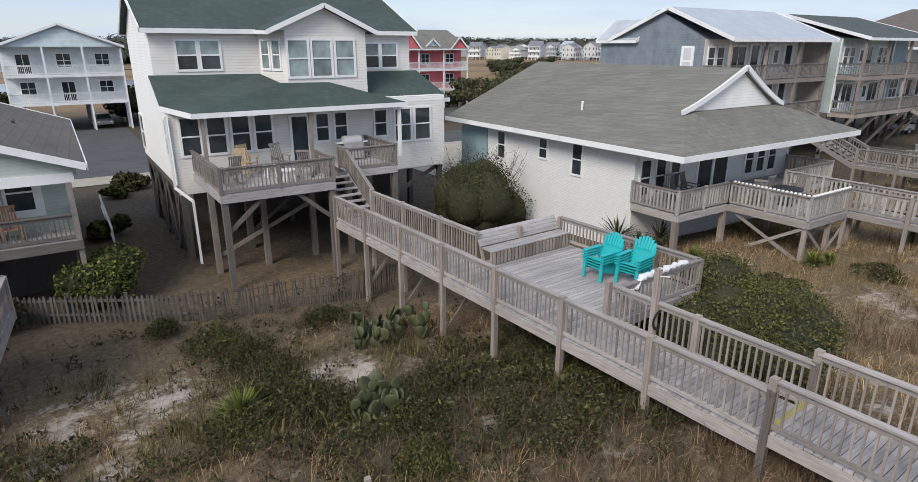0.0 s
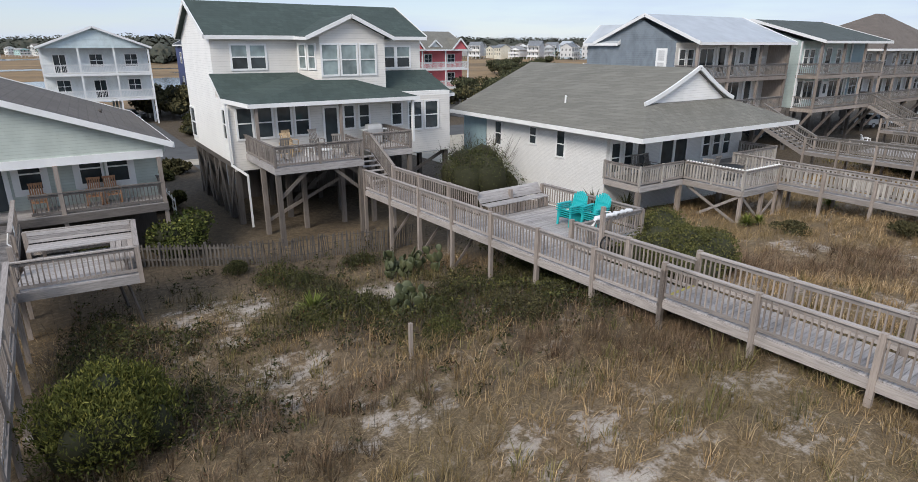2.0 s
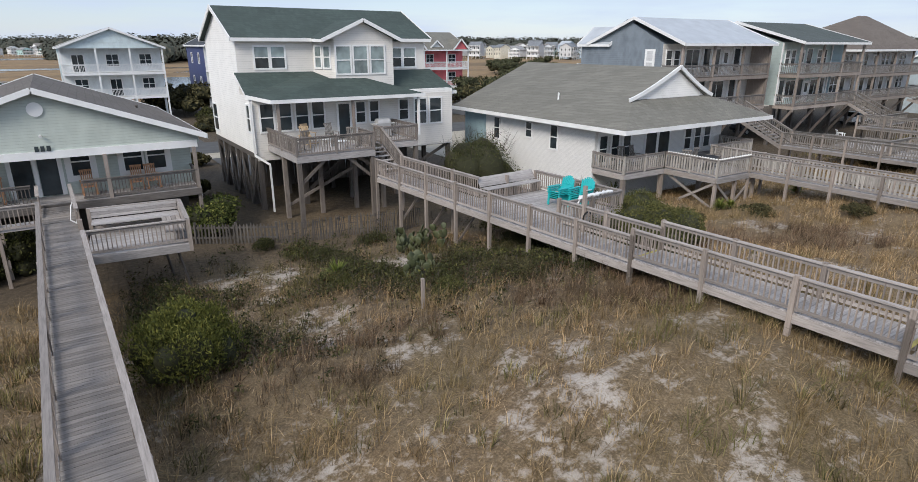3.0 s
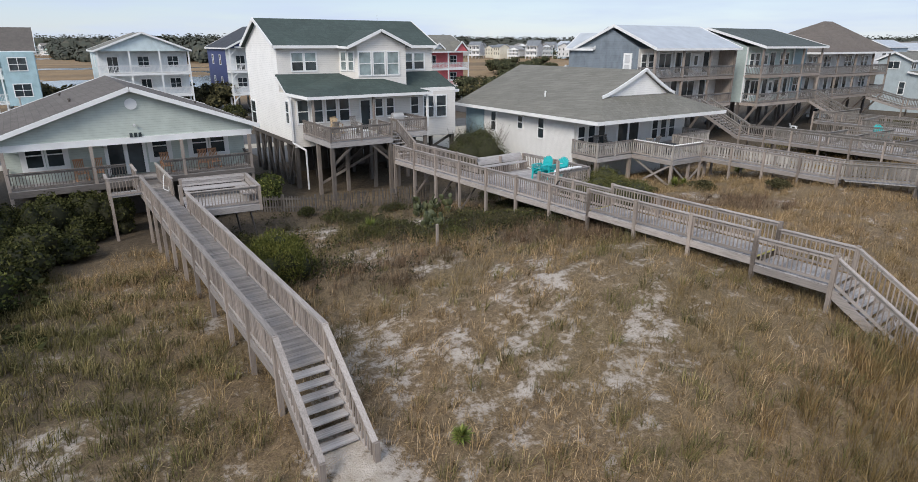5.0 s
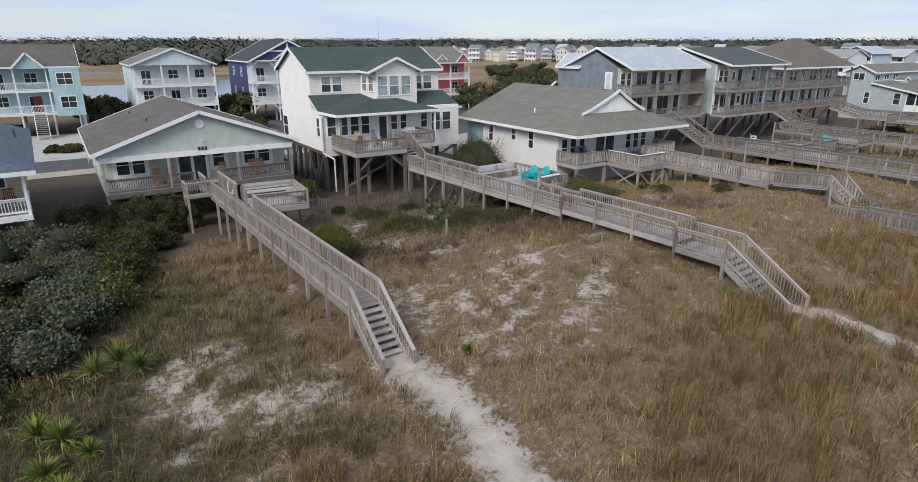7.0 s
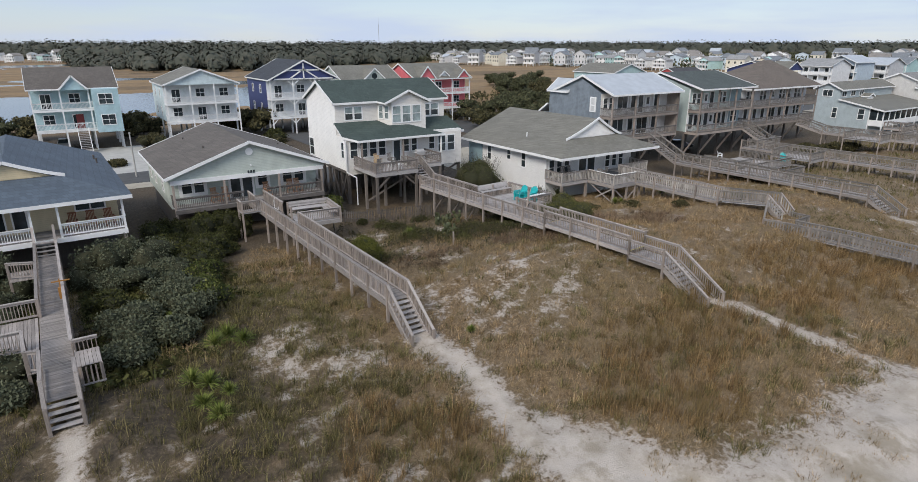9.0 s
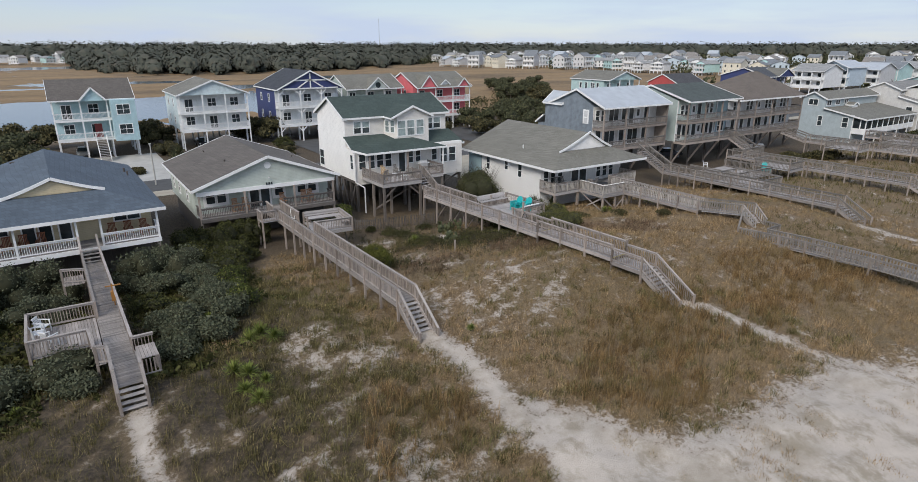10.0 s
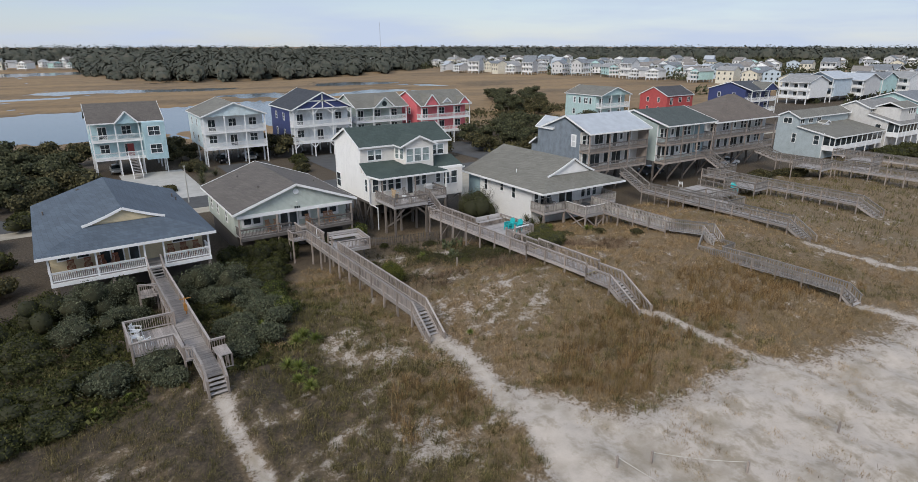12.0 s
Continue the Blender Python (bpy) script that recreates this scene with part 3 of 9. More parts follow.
def hip_roof(parent, x0, x1, y0, y1, ze, zr, rx0, rx1, ry0, ry1, material, t=0.14, name="roof"):
    """Four roof plates up to a ridge from (rx0, ry0) to (rx1, ry1), with white eave boards."""
    bm, tb = bmesh.new(), bmesh.new()
    a, b, c, d = (x0, y0, ze), (x1, y0, ze), (x1, y1, ze), (x0, y1, ze)
    p, q = (rx0, ry0, zr), (rx1, ry1, zr)
    if abs(rx1 - rx0) > abs(ry1 - ry0):
        for f in ([a, b, q, p], [b, c, q], [c, d, p, q], [d, a, p]):
            slab(bm, f, t)
    else:
        for f in ([a, b, p], [b, c, q, p], [c, d, q], [d, a, p, q]):
            slab(bm, f, t)
    for u, v in ((a, b), (b, c), (c, d), (d, a)):
        beam(tb, (u[0], u[1], ze - t / 2 - 0.04), (v[0], v[1], ze - t / 2 - 0.04), 0.06, 0.22)
    ob = part(name, bm, material, parent)
    part("edge_board", tb, WHITE, ob)
    return ob


def wall_gable(bm, x0, x1, y0, y1, z0, ze, zr, along):
    """A solid storey with its gable ends."""
    if along == "x":
        prof = [(y0, z0), (y1, z0), (y1, ze), ((y0 + y1) / 2, zr), (y0, ze)]
        ends = [[bm.verts.new((x, a, z)) for a, z in prof] for x in (x0, x1)]
    else:
        prof = [(x0, z0), (x1, z0), (x1, ze), ((x0 + x1) / 2, zr), (x0, ze)]
        ends = [[bm.verts.new((a, y, z)) for a, z in prof] for y in (y0, y1)]
    n = len(prof)
    bm.faces.new(ends[0])
    bm.faces.new(ends[1][::-1])
    for k in range(n):
        bm.faces.new((ends[0][k], ends[0][(k + 1) % n], ends[1][(k + 1) % n], ends[1][k]))


BALUSTERS = {}


def railing(parent, pts, h=0.95, gap=0.14, post_gap=2.2, material=None, post_m=None, post_low=0.0, single=True, wid=0.035, posts=True, cap=0.14, ends=(True, True), flat=False):
    """A railing along pts (floor level): posts, a flat cap, a bottom rail and upright balusters. post_low: how far posts reach below the floor (or 'ground')."""
    material, post_m = material or M_WOOD, post_m or M_POST
    loose = bmesh.new()
    bal_name = "slat" if flat else "baluster"
    for (p, q) in zip(pts[:-1], pts[1:]):
        p, q = Vector(p), Vector(q)
        d = q - p
        run = math.hypot(d.x, d.y)
        for nm, zz, bw_, bh_ in (("rail_cap", h, cap, 0.04), ("top_rail", h - 0.09, 0.04, 0.09), ("bottom_rail", 0.12, 0.04, 0.09)):
            tb = bmesh.new()
            beam(tb, p + Vector((0, 0, zz)), q + Vector((0, 0, zz)), bw_, bh_)
            part(nm, tb, material, parent)
        turn = math.degrees(math.atan2(d.y, d.x))
        n = max(1, int(run / gap))
        for k in range(n):
            e = p + d * ((k + 0.5) / n)
            used = BALUSTERS.get(parent.name, 0)
            if single and used < 300:
                BALUSTERS[parent.name] = used + 1
                me = shared(("bal", round(h, 2), wid, material.name), lambda: mesh_of(bmbox(-wid / 2, wid / 2, -0.018, 0.018, 0.06, h - 0.05), "baluster", post_m))
                b = part(bal_name, me, None, parent)
                b.matrix_basis = pose(e.x, e.y, e.z, random.uniform(-0.6, 0.6), random.uniform(-0.8, 0.8), turn)
            else:
                beam(loose, e + Vector((0, 0, 0.06)), e + Vector((0, 0, h - 0.05)), wid, 0.036, (d.x, d.y, 0))
        if posts:
            m = max(1, round(run / post_gap))
            for k in range(m + 1):
                if k == 0 and p != Vector(pts[0]):
                    continue
                if (k == 0 and not ends[0]) or (k == m and not ends[1]):
                    continue
                e = p + d * (k / m)
                low = (gz(e.x, e.y) - e.z - 0.3) if post_low == "ground" else -post_low
                pm = bmesh.new()
                box(pm, -0.05, 0.05, -0.05, 0.05, low, h + 0.05)
                b = part("post", pm, post_m, parent)
                b.matrix_basis = pose(e.x, e.y, e.z, 0, 0, turn)
    if loose.verts:
        tagged(part("balusters", loose, post_m, parent), kind="stuff")
    else:
        loose.free()


def planks(parent, x0, x1, y0, y1, z, across="x", pitch=0.145, t=0.035, joined=False, material=None):
    """Deck boards, each an object; they lie along x or along y."""
    w = pitch - 0.012
    if joined:
        bm = bmesh.new()
        for k in range(int((y1 - y0) / pitch)):
            box(bm, x0, x1, y0 + k * pitch, y0 + k * pitch + w, z - t, z)
        tagged(part("planking", bm, M_WOODX, parent), kind="stuff")
        return
    if across == "x":
        n = int((y1 - y0) / pitch)
        material = material or M_WOODX
        me = shared(("plank", round(x1 - x0, 3), "x", material.name), lambda: mesh_of(bmbox(x0 - (x0 + x1) / 2, x1 - (x0 + x1) / 2, -w / 2, w / 2, -t, 0), "plank", material))
    else:
        n = int((x1 - x0) / pitch)
        material = material or M_WOOD
        me = shared(("plank", round(y1 - y0, 3), "y", material.name), lambda: mesh_of(bmbox(-w / 2, w / 2, -(y1 - y0) / 2, (y1 - y0) / 2, -t, 0), "plank", material))
    for k in range(n):
        b = part("plank", me, None, parent)
        u = (k + 0.5) * pitch
        dx, dz = random.uniform(-0.012, 0.012), random.uniform(-0.004, 0.003)
        b.matrix_basis = pose((x0 + x1) / 2 + dx, y0 + u, z + dz) if across == "x" else pose(x0 + u, (y0 + y1) / 2 + dx, z + dz)

# ---------------------------------------------------------------- the white house with the green roof


def stilts(parent, spots, top, material=None, w=0.22):
    for x, y in spots:
        part("piling", bmbox(x - w / 2, x + w / 2, y - w / 2, y + w / 2, gz(x, y) - 0.3, top), material or M_POST, parent)


def brace(parent, p, q, w=0.08, h=0.16, material=None, name="brace"):
    bm = bmesh.new()
    beam(bm, p, q, w, h)
    return part(name, bm, material or M_WOOD, parent)


I4 = Matrix.Identity(4)
house_a = thing("beach_house", pose(0, 0, 0), "white two-storey house on timber stilts with a green shingle roof", "house")
bm = bmesh.new()
wall_gable(bm, 3.7, 16.2, 29.3, 37.0, 6.0, 9.1, 10.9, "x")          # upper storey
part("upper_wall", bm, M_WHITE_SIDING, house_a)
bm = bmesh.new()
box(bm, 3.7, 16.9, 26.95, 37.0, 2.8, 6.0)
box(bm, 13.4, 16.9, 27.0, 33.0, 2.35, 2.8)
part("lower_wall", bm, M_WHITE_SIDING, house_a)
for f in (0.3, 0.68):
    wv = window(house_a, "f", 8.25 + 0.7 * f, 29.4 - 1.9 * f, 7.42, 0.5, 1.2, glass=M_GLASS_PALE)
    wv.matrix_basis = pose(8.25 + 0.7 * f - 0.01, 29.4 - 1.9 * f, 7.42, 0, 0, -69.8)
bm = bmesh.new()                                                       # the bay with its splayed left side
fp = [(8.25, 29.4), (8.95, 27.5), (12.85, 27.5), (12.85, 29.4)]
lo = [bm.verts.new((x, y, 5.9)) for x, y in fp]
hi = [bm.verts.new((x, y, 9.05)) for x, y in fp]
for k in range(4):
    bm.faces.new((lo[k], lo[(k + 1) % 4], hi[(k + 1) % 4], hi[k]))
ga, gb, gc = (bm.verts.new(p) for p in ((8.6, 27.5, 9.05), (10.75, 27.5, 10.05), (12.95, 27.5, 9.05)))
bm.faces.new((ga, gc, gb))
part("bay", bm, M_BUFF_SHADE, house_a)
# thin panels tint the front faces darker than the sunlit side wall
part("upper_front", bmbox(3.72, 16.18, 29.293, 29.299, 6.9, 9.05), M_BUFF_SHADE, house_a, "buff siding on the upper front, toned for its dimmer light")
part("lower_front", bmbox(3.72, 16.88, 26.942, 26.948, 2.4, 5.78), M_BUFF_SHADE, house_a, "buff siding behind the porch, toned for its shade")
gable_roof(house_a, 3.4, 16.5, 28.95, 37.3, 9.12, 11.0, "x", M_GREEN_ROOF)
bm, tb = bmesh.new(), bmesh.new()                                      # bay gable runs into the main slope
slab(bm, [(8.1, 27.15, 9.05), (10.75, 27.15, 10.2), (10.75, 31.4, 10.2), (8.1, 29.2, 9.12)], 0.14)
slab(bm, [(10.75, 27.15, 10.2), (13.3, 27.15, 9.05), (13.3, 29.2, 9.12), (10.75, 31.4, 10.2)], 0.14)
for xa in (8.1, 13.3):
    beam(tb, (xa, 27.13, 8.98), (10.75, 27.13, 10.13), 0.05, 0.2)
    beam(tb, (xa, 27.13, 8.95), (xa, 29.1, 9.0), 0.05, 0.16)
r_bay = part("roof", bm, M_GREEN_ROOF, house_a)
part("edge_board", tb, WHITE, r_bay)
bm, tb = bmesh.new(), bmesh.new()                                      # porch roof, hipped at both ends
P_Y = 25.5
H_A, H_B, H_C, H_D = (3.5, 29.3, 7.2), (8.2, 29.3, 7.17), (4.35, P_Y, 5.86), (3.5, 27.3, 6.06)
H_R, H_S, H_T, H_U = (13.96, P_Y, 5.86), (13.96, 26.95, 5.88), (10.9, 27.5, 6.78), (8.6, 27.5, 6.82)
slab(bm, [H_A, H_D, H_B], 0.14)
slab(bm, [H_D, H_C, H_B], 0.14)
slab(bm, [H_C, H_R, H_T, H_U, H_B], 0.14)
slab(bm, [H_R, H_S, H_T], 0.14)
bs = bmesh.new()
slab(bs, [(12.9, 27.2, 5.8), (17.4, 27.2, 5.8), (16.6, 29.3, 7.15), (12.9, 29.3, 7.15)], 0.14)
part("roof", bs, M_GREEN_ROOF, house_a)
for u, v in ((H_D, H_C), (H_C, H_R), (H_R, H_S)):
    beam(tb, (u[0], u[1], u[2] - 0.09), (v[0], v[1], v[2] - 0.09), 0.07, 0.2)
beam(tb, (H_A[0] + 0.02, H_A[1] - 0.1, H_A[2] - 0.16), (H_D[0] + 0.02, H_D[1], H_D[2] - 0.1), 0.05, 0.16)
beam(tb, (13.9, 27.18, 5.71), (17.4, 27.18, 5.71), 0.07, 0.2)
r_po = part("roof", bm, M_GREEN_ROOF, house_a)
part("edge_board", tb, WHITE, r_po)
for x in (4.75, 9.2, 13.6):
    part("porch_post", bmbox(x - 0.07, x + 0.07, P_Y + 0.15, P_Y + 0.29, 3.3, 5.72), WHITE if x > 12 else M_POST, house_a)
for x in (5.15, 6.12):
    window(house_a, "f", x, 29.3, 7.42, 0.78, 1.18, pale=M_GLASS_PALE)
for x in (9.5, 10.62, 11.76):
    window(house_a, "f", x, 27.5, 7.08, 0.88, 1.55, glass=M_GLASS_PALE)
for x in (13.95, 15.0):
    window(house_a, "f", x, 29.3, 7.35, 0.85, 1.15, pale=M_GLASS_PALE)
for k, x in enumerate((4.46, 5.5, 6.5, 7.48)):
    window(house_a, "f", x, 26.95, 4.05, 0.7, 1.5)
for x in (10.2, 11.12):
    window(house_a, "f", x, 26.95, 4.2, 0.56, 1.2)
for x in (14.44, 15.58):
    window(house_a, "f", x, 26.95, 3.85, 0.84, 1.55)
window(house_a, "l", 3.7, 27.85, 4.0, 0.6, 1.45)
window(house_a, "l", 3.7, 36.2, 3.2, 1.2, 1.7)
for x in (13.2,):
    window(house_a, "f", x, 26.95, 4.2, 0.6, 1.2)
dob = part("door", bmbox(8.75, 9.45, 26.9, 26.95, 3.32, 5.35), M_GLASS, house_a, "dark glazed front door")
bm = bmesh.new()
box(bm, 8.62, 8.75, 26.88, 26.95, 3.3, 5.47)
box(bm, 9.45, 9.58, 26.88, 26.95, 3.3, 5.47)
box(bm, 8.75, 9.45, 26.88, 26.95, 5.35, 5.47)
part("door_frame", bm, WHITE, house_a)
for k in range(3):
    part("number_bar", bmbox(9.74, 9.9, 26.91, 26.945, 4.75 - k * 0.28, 4.95 - k * 0.28), WHITE, house_a)
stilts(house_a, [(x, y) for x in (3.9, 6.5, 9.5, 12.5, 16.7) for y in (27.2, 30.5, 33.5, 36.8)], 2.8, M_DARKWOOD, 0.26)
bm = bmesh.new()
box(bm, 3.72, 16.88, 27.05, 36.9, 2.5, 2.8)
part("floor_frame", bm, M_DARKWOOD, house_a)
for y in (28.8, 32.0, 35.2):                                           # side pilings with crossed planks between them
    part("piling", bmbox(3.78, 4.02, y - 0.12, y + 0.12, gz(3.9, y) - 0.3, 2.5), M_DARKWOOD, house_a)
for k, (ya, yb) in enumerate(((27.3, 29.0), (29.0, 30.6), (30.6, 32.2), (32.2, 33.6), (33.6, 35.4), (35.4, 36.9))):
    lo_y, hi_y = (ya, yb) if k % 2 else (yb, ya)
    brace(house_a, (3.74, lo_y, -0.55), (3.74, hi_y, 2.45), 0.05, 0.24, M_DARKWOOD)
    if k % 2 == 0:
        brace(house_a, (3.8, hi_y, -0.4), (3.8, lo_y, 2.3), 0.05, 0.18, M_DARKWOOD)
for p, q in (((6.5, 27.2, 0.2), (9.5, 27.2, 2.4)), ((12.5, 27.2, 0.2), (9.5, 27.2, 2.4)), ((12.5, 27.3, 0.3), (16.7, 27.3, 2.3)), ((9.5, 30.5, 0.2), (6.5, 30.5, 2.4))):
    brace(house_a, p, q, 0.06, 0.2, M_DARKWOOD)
for k in range(18):                                                    # added board wall that blocks light from behind, darkening the space under the house
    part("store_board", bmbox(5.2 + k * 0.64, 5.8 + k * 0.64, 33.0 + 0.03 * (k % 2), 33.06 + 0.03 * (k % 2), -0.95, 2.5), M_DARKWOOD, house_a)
bm = bmesh.new()                                                       # downpipe
beam(bm, (3.58, 26.85, 5.7), (3.58, 26.85, 2.75), 0.09, 0.09)
beam(bm, (3.58, 26.85, 2.75), (4.0, 25.6, 2.4), 0.09, 0.09)
beam(bm, (4.0, 25.6, 2.4), (4.0, 25.6, -0.3), 0.09, 0.09)
part("downpipe", bm, WHITE, house_a)

deck_a = thing("porch_deck", pose(0, 0, 0), "raised grey timber deck on tall posts with railings", "deck")
planks(deck_a, 4.4, 8.7, 22.1, 27.0, 3.3, "x")
bm = bmesh.new()
box(bm, 4.35, 8.75, 22.04, 22.1, 2.98, 3.27)
box(bm, 4.35, 4.4, 22.1, 27.0, 2.98, 3.27)
box(bm, 8.7, 8.75, 22.1, 27.0, 2.98, 3.27)
for y in (23.3, 24.5, 25.7):
    box(bm, 4.4, 8.7, y, y + 0.05, 3.0, 3.26)
part("joist_frame", bm, M_WOODX, deck_a)
railing(deck_a, [(4.4, 27.0, 3.3), (4.4, 22.1, 3.3), (8.7, 22.1, 3.3), (8.7, 24.0, 3.3)], material=M_DECKWOOD, post_m=M_DECKWOOD)
stilts(deck_a, [(4.5, 22.2), (8.6, 22.2), (4.5, 24.6), (8.6, 24.6), (6.5, 24.6)], 3.0, M_PILE)
for p, q in (((4.5, 22.2, 1.8), (5.9, 22.2, 3.0)), ((8.6, 22.2, 1.8), (7.2, 22.2, 3.0)), ((4.5, 24.6, 0.2), (8.6, 24.6, 2.0))):
    brace(deck_a, p, q, material=M_PILE)
deck_b = thing("stair_deck", pose(0, 0, 0), "small raised timber deck beside the porch stairs", "deck")
planks(deck_b, 9.95, 12.3, 23.7, 27.0, 3.3, "x")
part("joist_frame", bmbox(9.92, 12.33, 23.64, 23.7, 3.0, 3.27), M_WOODX, deck_b)
railing(deck_b, [(9.98, 24.6, 3.3), (9.98, 23.7, 3.3), (12.3, 23.7, 3.3), (12.3, 27.0, 3.3)], material=M_DECKWOOD, post_m=M_DECKWOOD)
stilts(deck_b, [(10.0, 23.8), (12.25, 23.8), (12.25, 26.5)], 3.0, M_PILE)


def stair(parent, x0, x1, ya, yb, za, zb, tread=0.28):
    """Open timber stairs from (ya, za) down to (yb, zb), with stringers; each tread an object."""
    n = max(2, round(abs(za - zb) / 0.18))
    for k in range(n):
        y = ya + (yb - ya) * (k + 0.5) / n
        z = za + (zb - za) * (k + 0.75) / n
        part("tread", bmbox(x0, x1, y - tread / 2, y + tread / 2, z - 0.04, z), M_WOODX, parent)
    for x in (x0 - 0.03, x1 + 0.03):
        bm = bmesh.new()
        beam(bm, (x, ya, za - 0.2), (x, yb, zb - 0.2), 0.05, 0.28)
        part("stringer", bm, M_WOOD, parent)


stair_a = thing("porch_stairs", pose(0, 0, 0), "grey timber steps from the porch down to the boardwalk", "stairs")
stair(stair_a, 8.85, 9.85, 23.6, 20.8, 3.3, 2.1)
railing(stair_a, [(9.9, 23.6, 3.3), (9.75, 20.8, 2.1)], gap=0.13, material=M_DECKWOOD, post_m=M_DECKWOOD)

# ---------------------------------------------------------------- the boardwalk of the white house
B_TURN = 2.83
walk_a = thing("boardwalk", pose(8.1, 20.6, 0, 0, 0, B_TURN), "long grey timber boardwalk with railings over the dune", "boardwalk")
walk_m = pose(8.1, 20.6, 0, 0, 0, B_TURN)


def local_low(m, x, y, z):
    p = m @ Vector((x, y, z))
    return gz(p.x, p.y) - z - 0.3


def walk_posts(parent, m, spots, h, w=0.13):
    """Posts from the ground up to h above the floor at (x, y, z) of the walk."""
    for x, y, z in spots:
        part("post", bmbox(x - w / 2, x + w / 2, y - w / 2, y + w / 2, z + local_low(m, x, y, z), z + h), M_POST, parent)


LEN_A, W_A = 26.3, 1.5
secs = [(0.0, 16.4, 2.12), (16.4, 23.8, 2.34), (23.8, 26.3, 2.12)]
for v0, v1, z in secs:
    planks(walk_a, 0.0, W_A, -v1, -v0, z, "x")
    for x in (-0.03, W_A + 0.03):
        part("fascia", bmbox(x - 0.025, x + 0.025, -v1, -v0, z - 0.26, z - 0.03), M_WOOD, walk_a)
    part("stringer", bmbox(W_A / 2 - 0.03, W_A / 2 + 0.03, -v1, -v0, z - 0.25, z - 0.04), M_WOOD, walk_a)
    n = round((v1 - v0) / 2.4)
    ends = [(x, -(v0 + (v1 - v0) * k / n), z) for k in range(n + 1) for x in (-0.02, W_A + 0.02) if not (x > 1 and 6.9 < v0 + (v1 - v0) * k / n < 11.7)]
    walk_posts(walk_a, walk_m, ends, 1.0)
for y in (-2.3, -4.7, -7.0):                       # knee braces where the walk stands tallest
    brace(walk_a, (0.05, y, 0.25), (W_A, y + 0.1, 1.75), 0.045, 0.11, M_POST)
railing(walk_a, [(0, 0, 2.12), (0, -16.4, 2.12)], posts=False)
railing(walk_a, [(0, -16.4, 2.34), (0, -23.8, 2.34)], posts=False)
railing(walk_a, [(0, -23.8, 2.12), (0, -26.3, 2.12), (0, -29.4, 0.15)], posts=False)
railing(walk_a, [(W_A, -16.4, 2.34), (W_A, -23.8, 2.34)], posts=False)
railing(walk_a, [(W_A, -23.8, 2.12), (W_A, -26.3, 2.12), (W_A, -29.4, 0.15)], posts=False)
railing(walk_a, [(W_A, -0.2, 2.12), (W_A, -6.7, 2.12)], posts=False)
railing(walk_a, [(W_A, -11.9, 2.12), (W_A, -16.4, 2.12)], posts=False)
stair(walk_a, 0.03, W_A - 0.03, -26.3, -29.3, 2.12, 0.2)
walk_posts(walk_a, walk_m, [(0, -29.4, 0.15), (W_A, -29.4, 0.15)], 1.0)
M_YELLOW = m_paint("worn_yellow_paint", (0.50, 0.42, 0.12), 0.7, 0.5)
for y, z in ((-16.4, 2.34), (-23.8, 2.34)):
    part("warning_stripe", bmbox(0.08, W_A - 0.08, y - 0.05, y + 0.05, z, z + 0.006), M_YELLOW, walk_a, "worn yellow edge stripe")

plat = thing("deck_platform", pose(8.1, 20.6, 0, 0, 0, B_TURN), "square grey timber deck with railing beside the boardwalk", "deck")
PX0, PX1, PY0, PY1, PZ = W_A + 0.02, 5.0, -11.9, -6.7, 2.12
planks(plat, PX0, PX1, PY0, PY1, PZ, "x")
for y in (PY0, PY1):
    part("fascia", bmbox(PX0, PX1, y - 0.03, y + 0.03, PZ - 0.26, PZ - 0.03), M_WOODX, plat)
part("fascia", bmbox(PX1, PX1 + 0.05, PY0, PY1, PZ - 0.26, PZ - 0.03), M_WOOD, plat)
railing(plat, [(PX0, PY0, PZ), (PX1, PY0, PZ), (PX1, PY1, PZ)], posts=False, h=0.85)
walk_posts(plat, walk_m, [(PX1, PY0, PZ), (PX1, PY1, PZ), (PX1, (PY0 + PY1) / 2, PZ), (3.2, PY0, PZ), (3.2, PY1, PZ)], 0.85)
bench = thing("deck_bench", pose(8.1, 20.6, 0, 0, 0, B_TURN), "long built-in grey timber bench with a sloping back", "bench")
for k in range(4):
    part("seat_board", bmbox(PX0 + 0.1, PX1 - 0.1, PY1 - 0.55 + k * 0.125, PY1 - 0.44 + k * 0.125, PZ + 0.42, PZ + 0.46), M_WOODX, bench)
for k in range(4):
    bm = bmesh.new()
    y, z = PY1 + 0.0 + k * 0.075, PZ + 0.53 + k * 0.10
    beam(bm, (PX0 + 0.05, y, z), (PX1 - 0.05, y, z), 0.03, 0.118, (0, 0.6, 0.8))
    part("back_board", bm, M_WOODX, bench)
for k in range(22):
    x = PX0 + 0.2 + k * (PX1 - PX0 - 0.4) / 21
    part("skirt_slat", bmbox(x - 0.045, x + 0.045, PY1 - 0.56, PY1 - 0.535, PZ + 0.02, PZ + 0.4), M_POST, bench)
for x in (PX0 + 0.2, (PX0 + PX1) / 2, PX1 - 0.2):
    part("leg", bmbox(x - 0.05, x + 0.05, PY1 - 0.5, PY1 - 0.4, PZ, PZ + 0.42), M_POST, bench)
    brace(bench, (x, PY1 - 0.02, PZ), (x, PY1 + 0.27, PZ + 0.86), 0.09, 0.05, name="back_post")

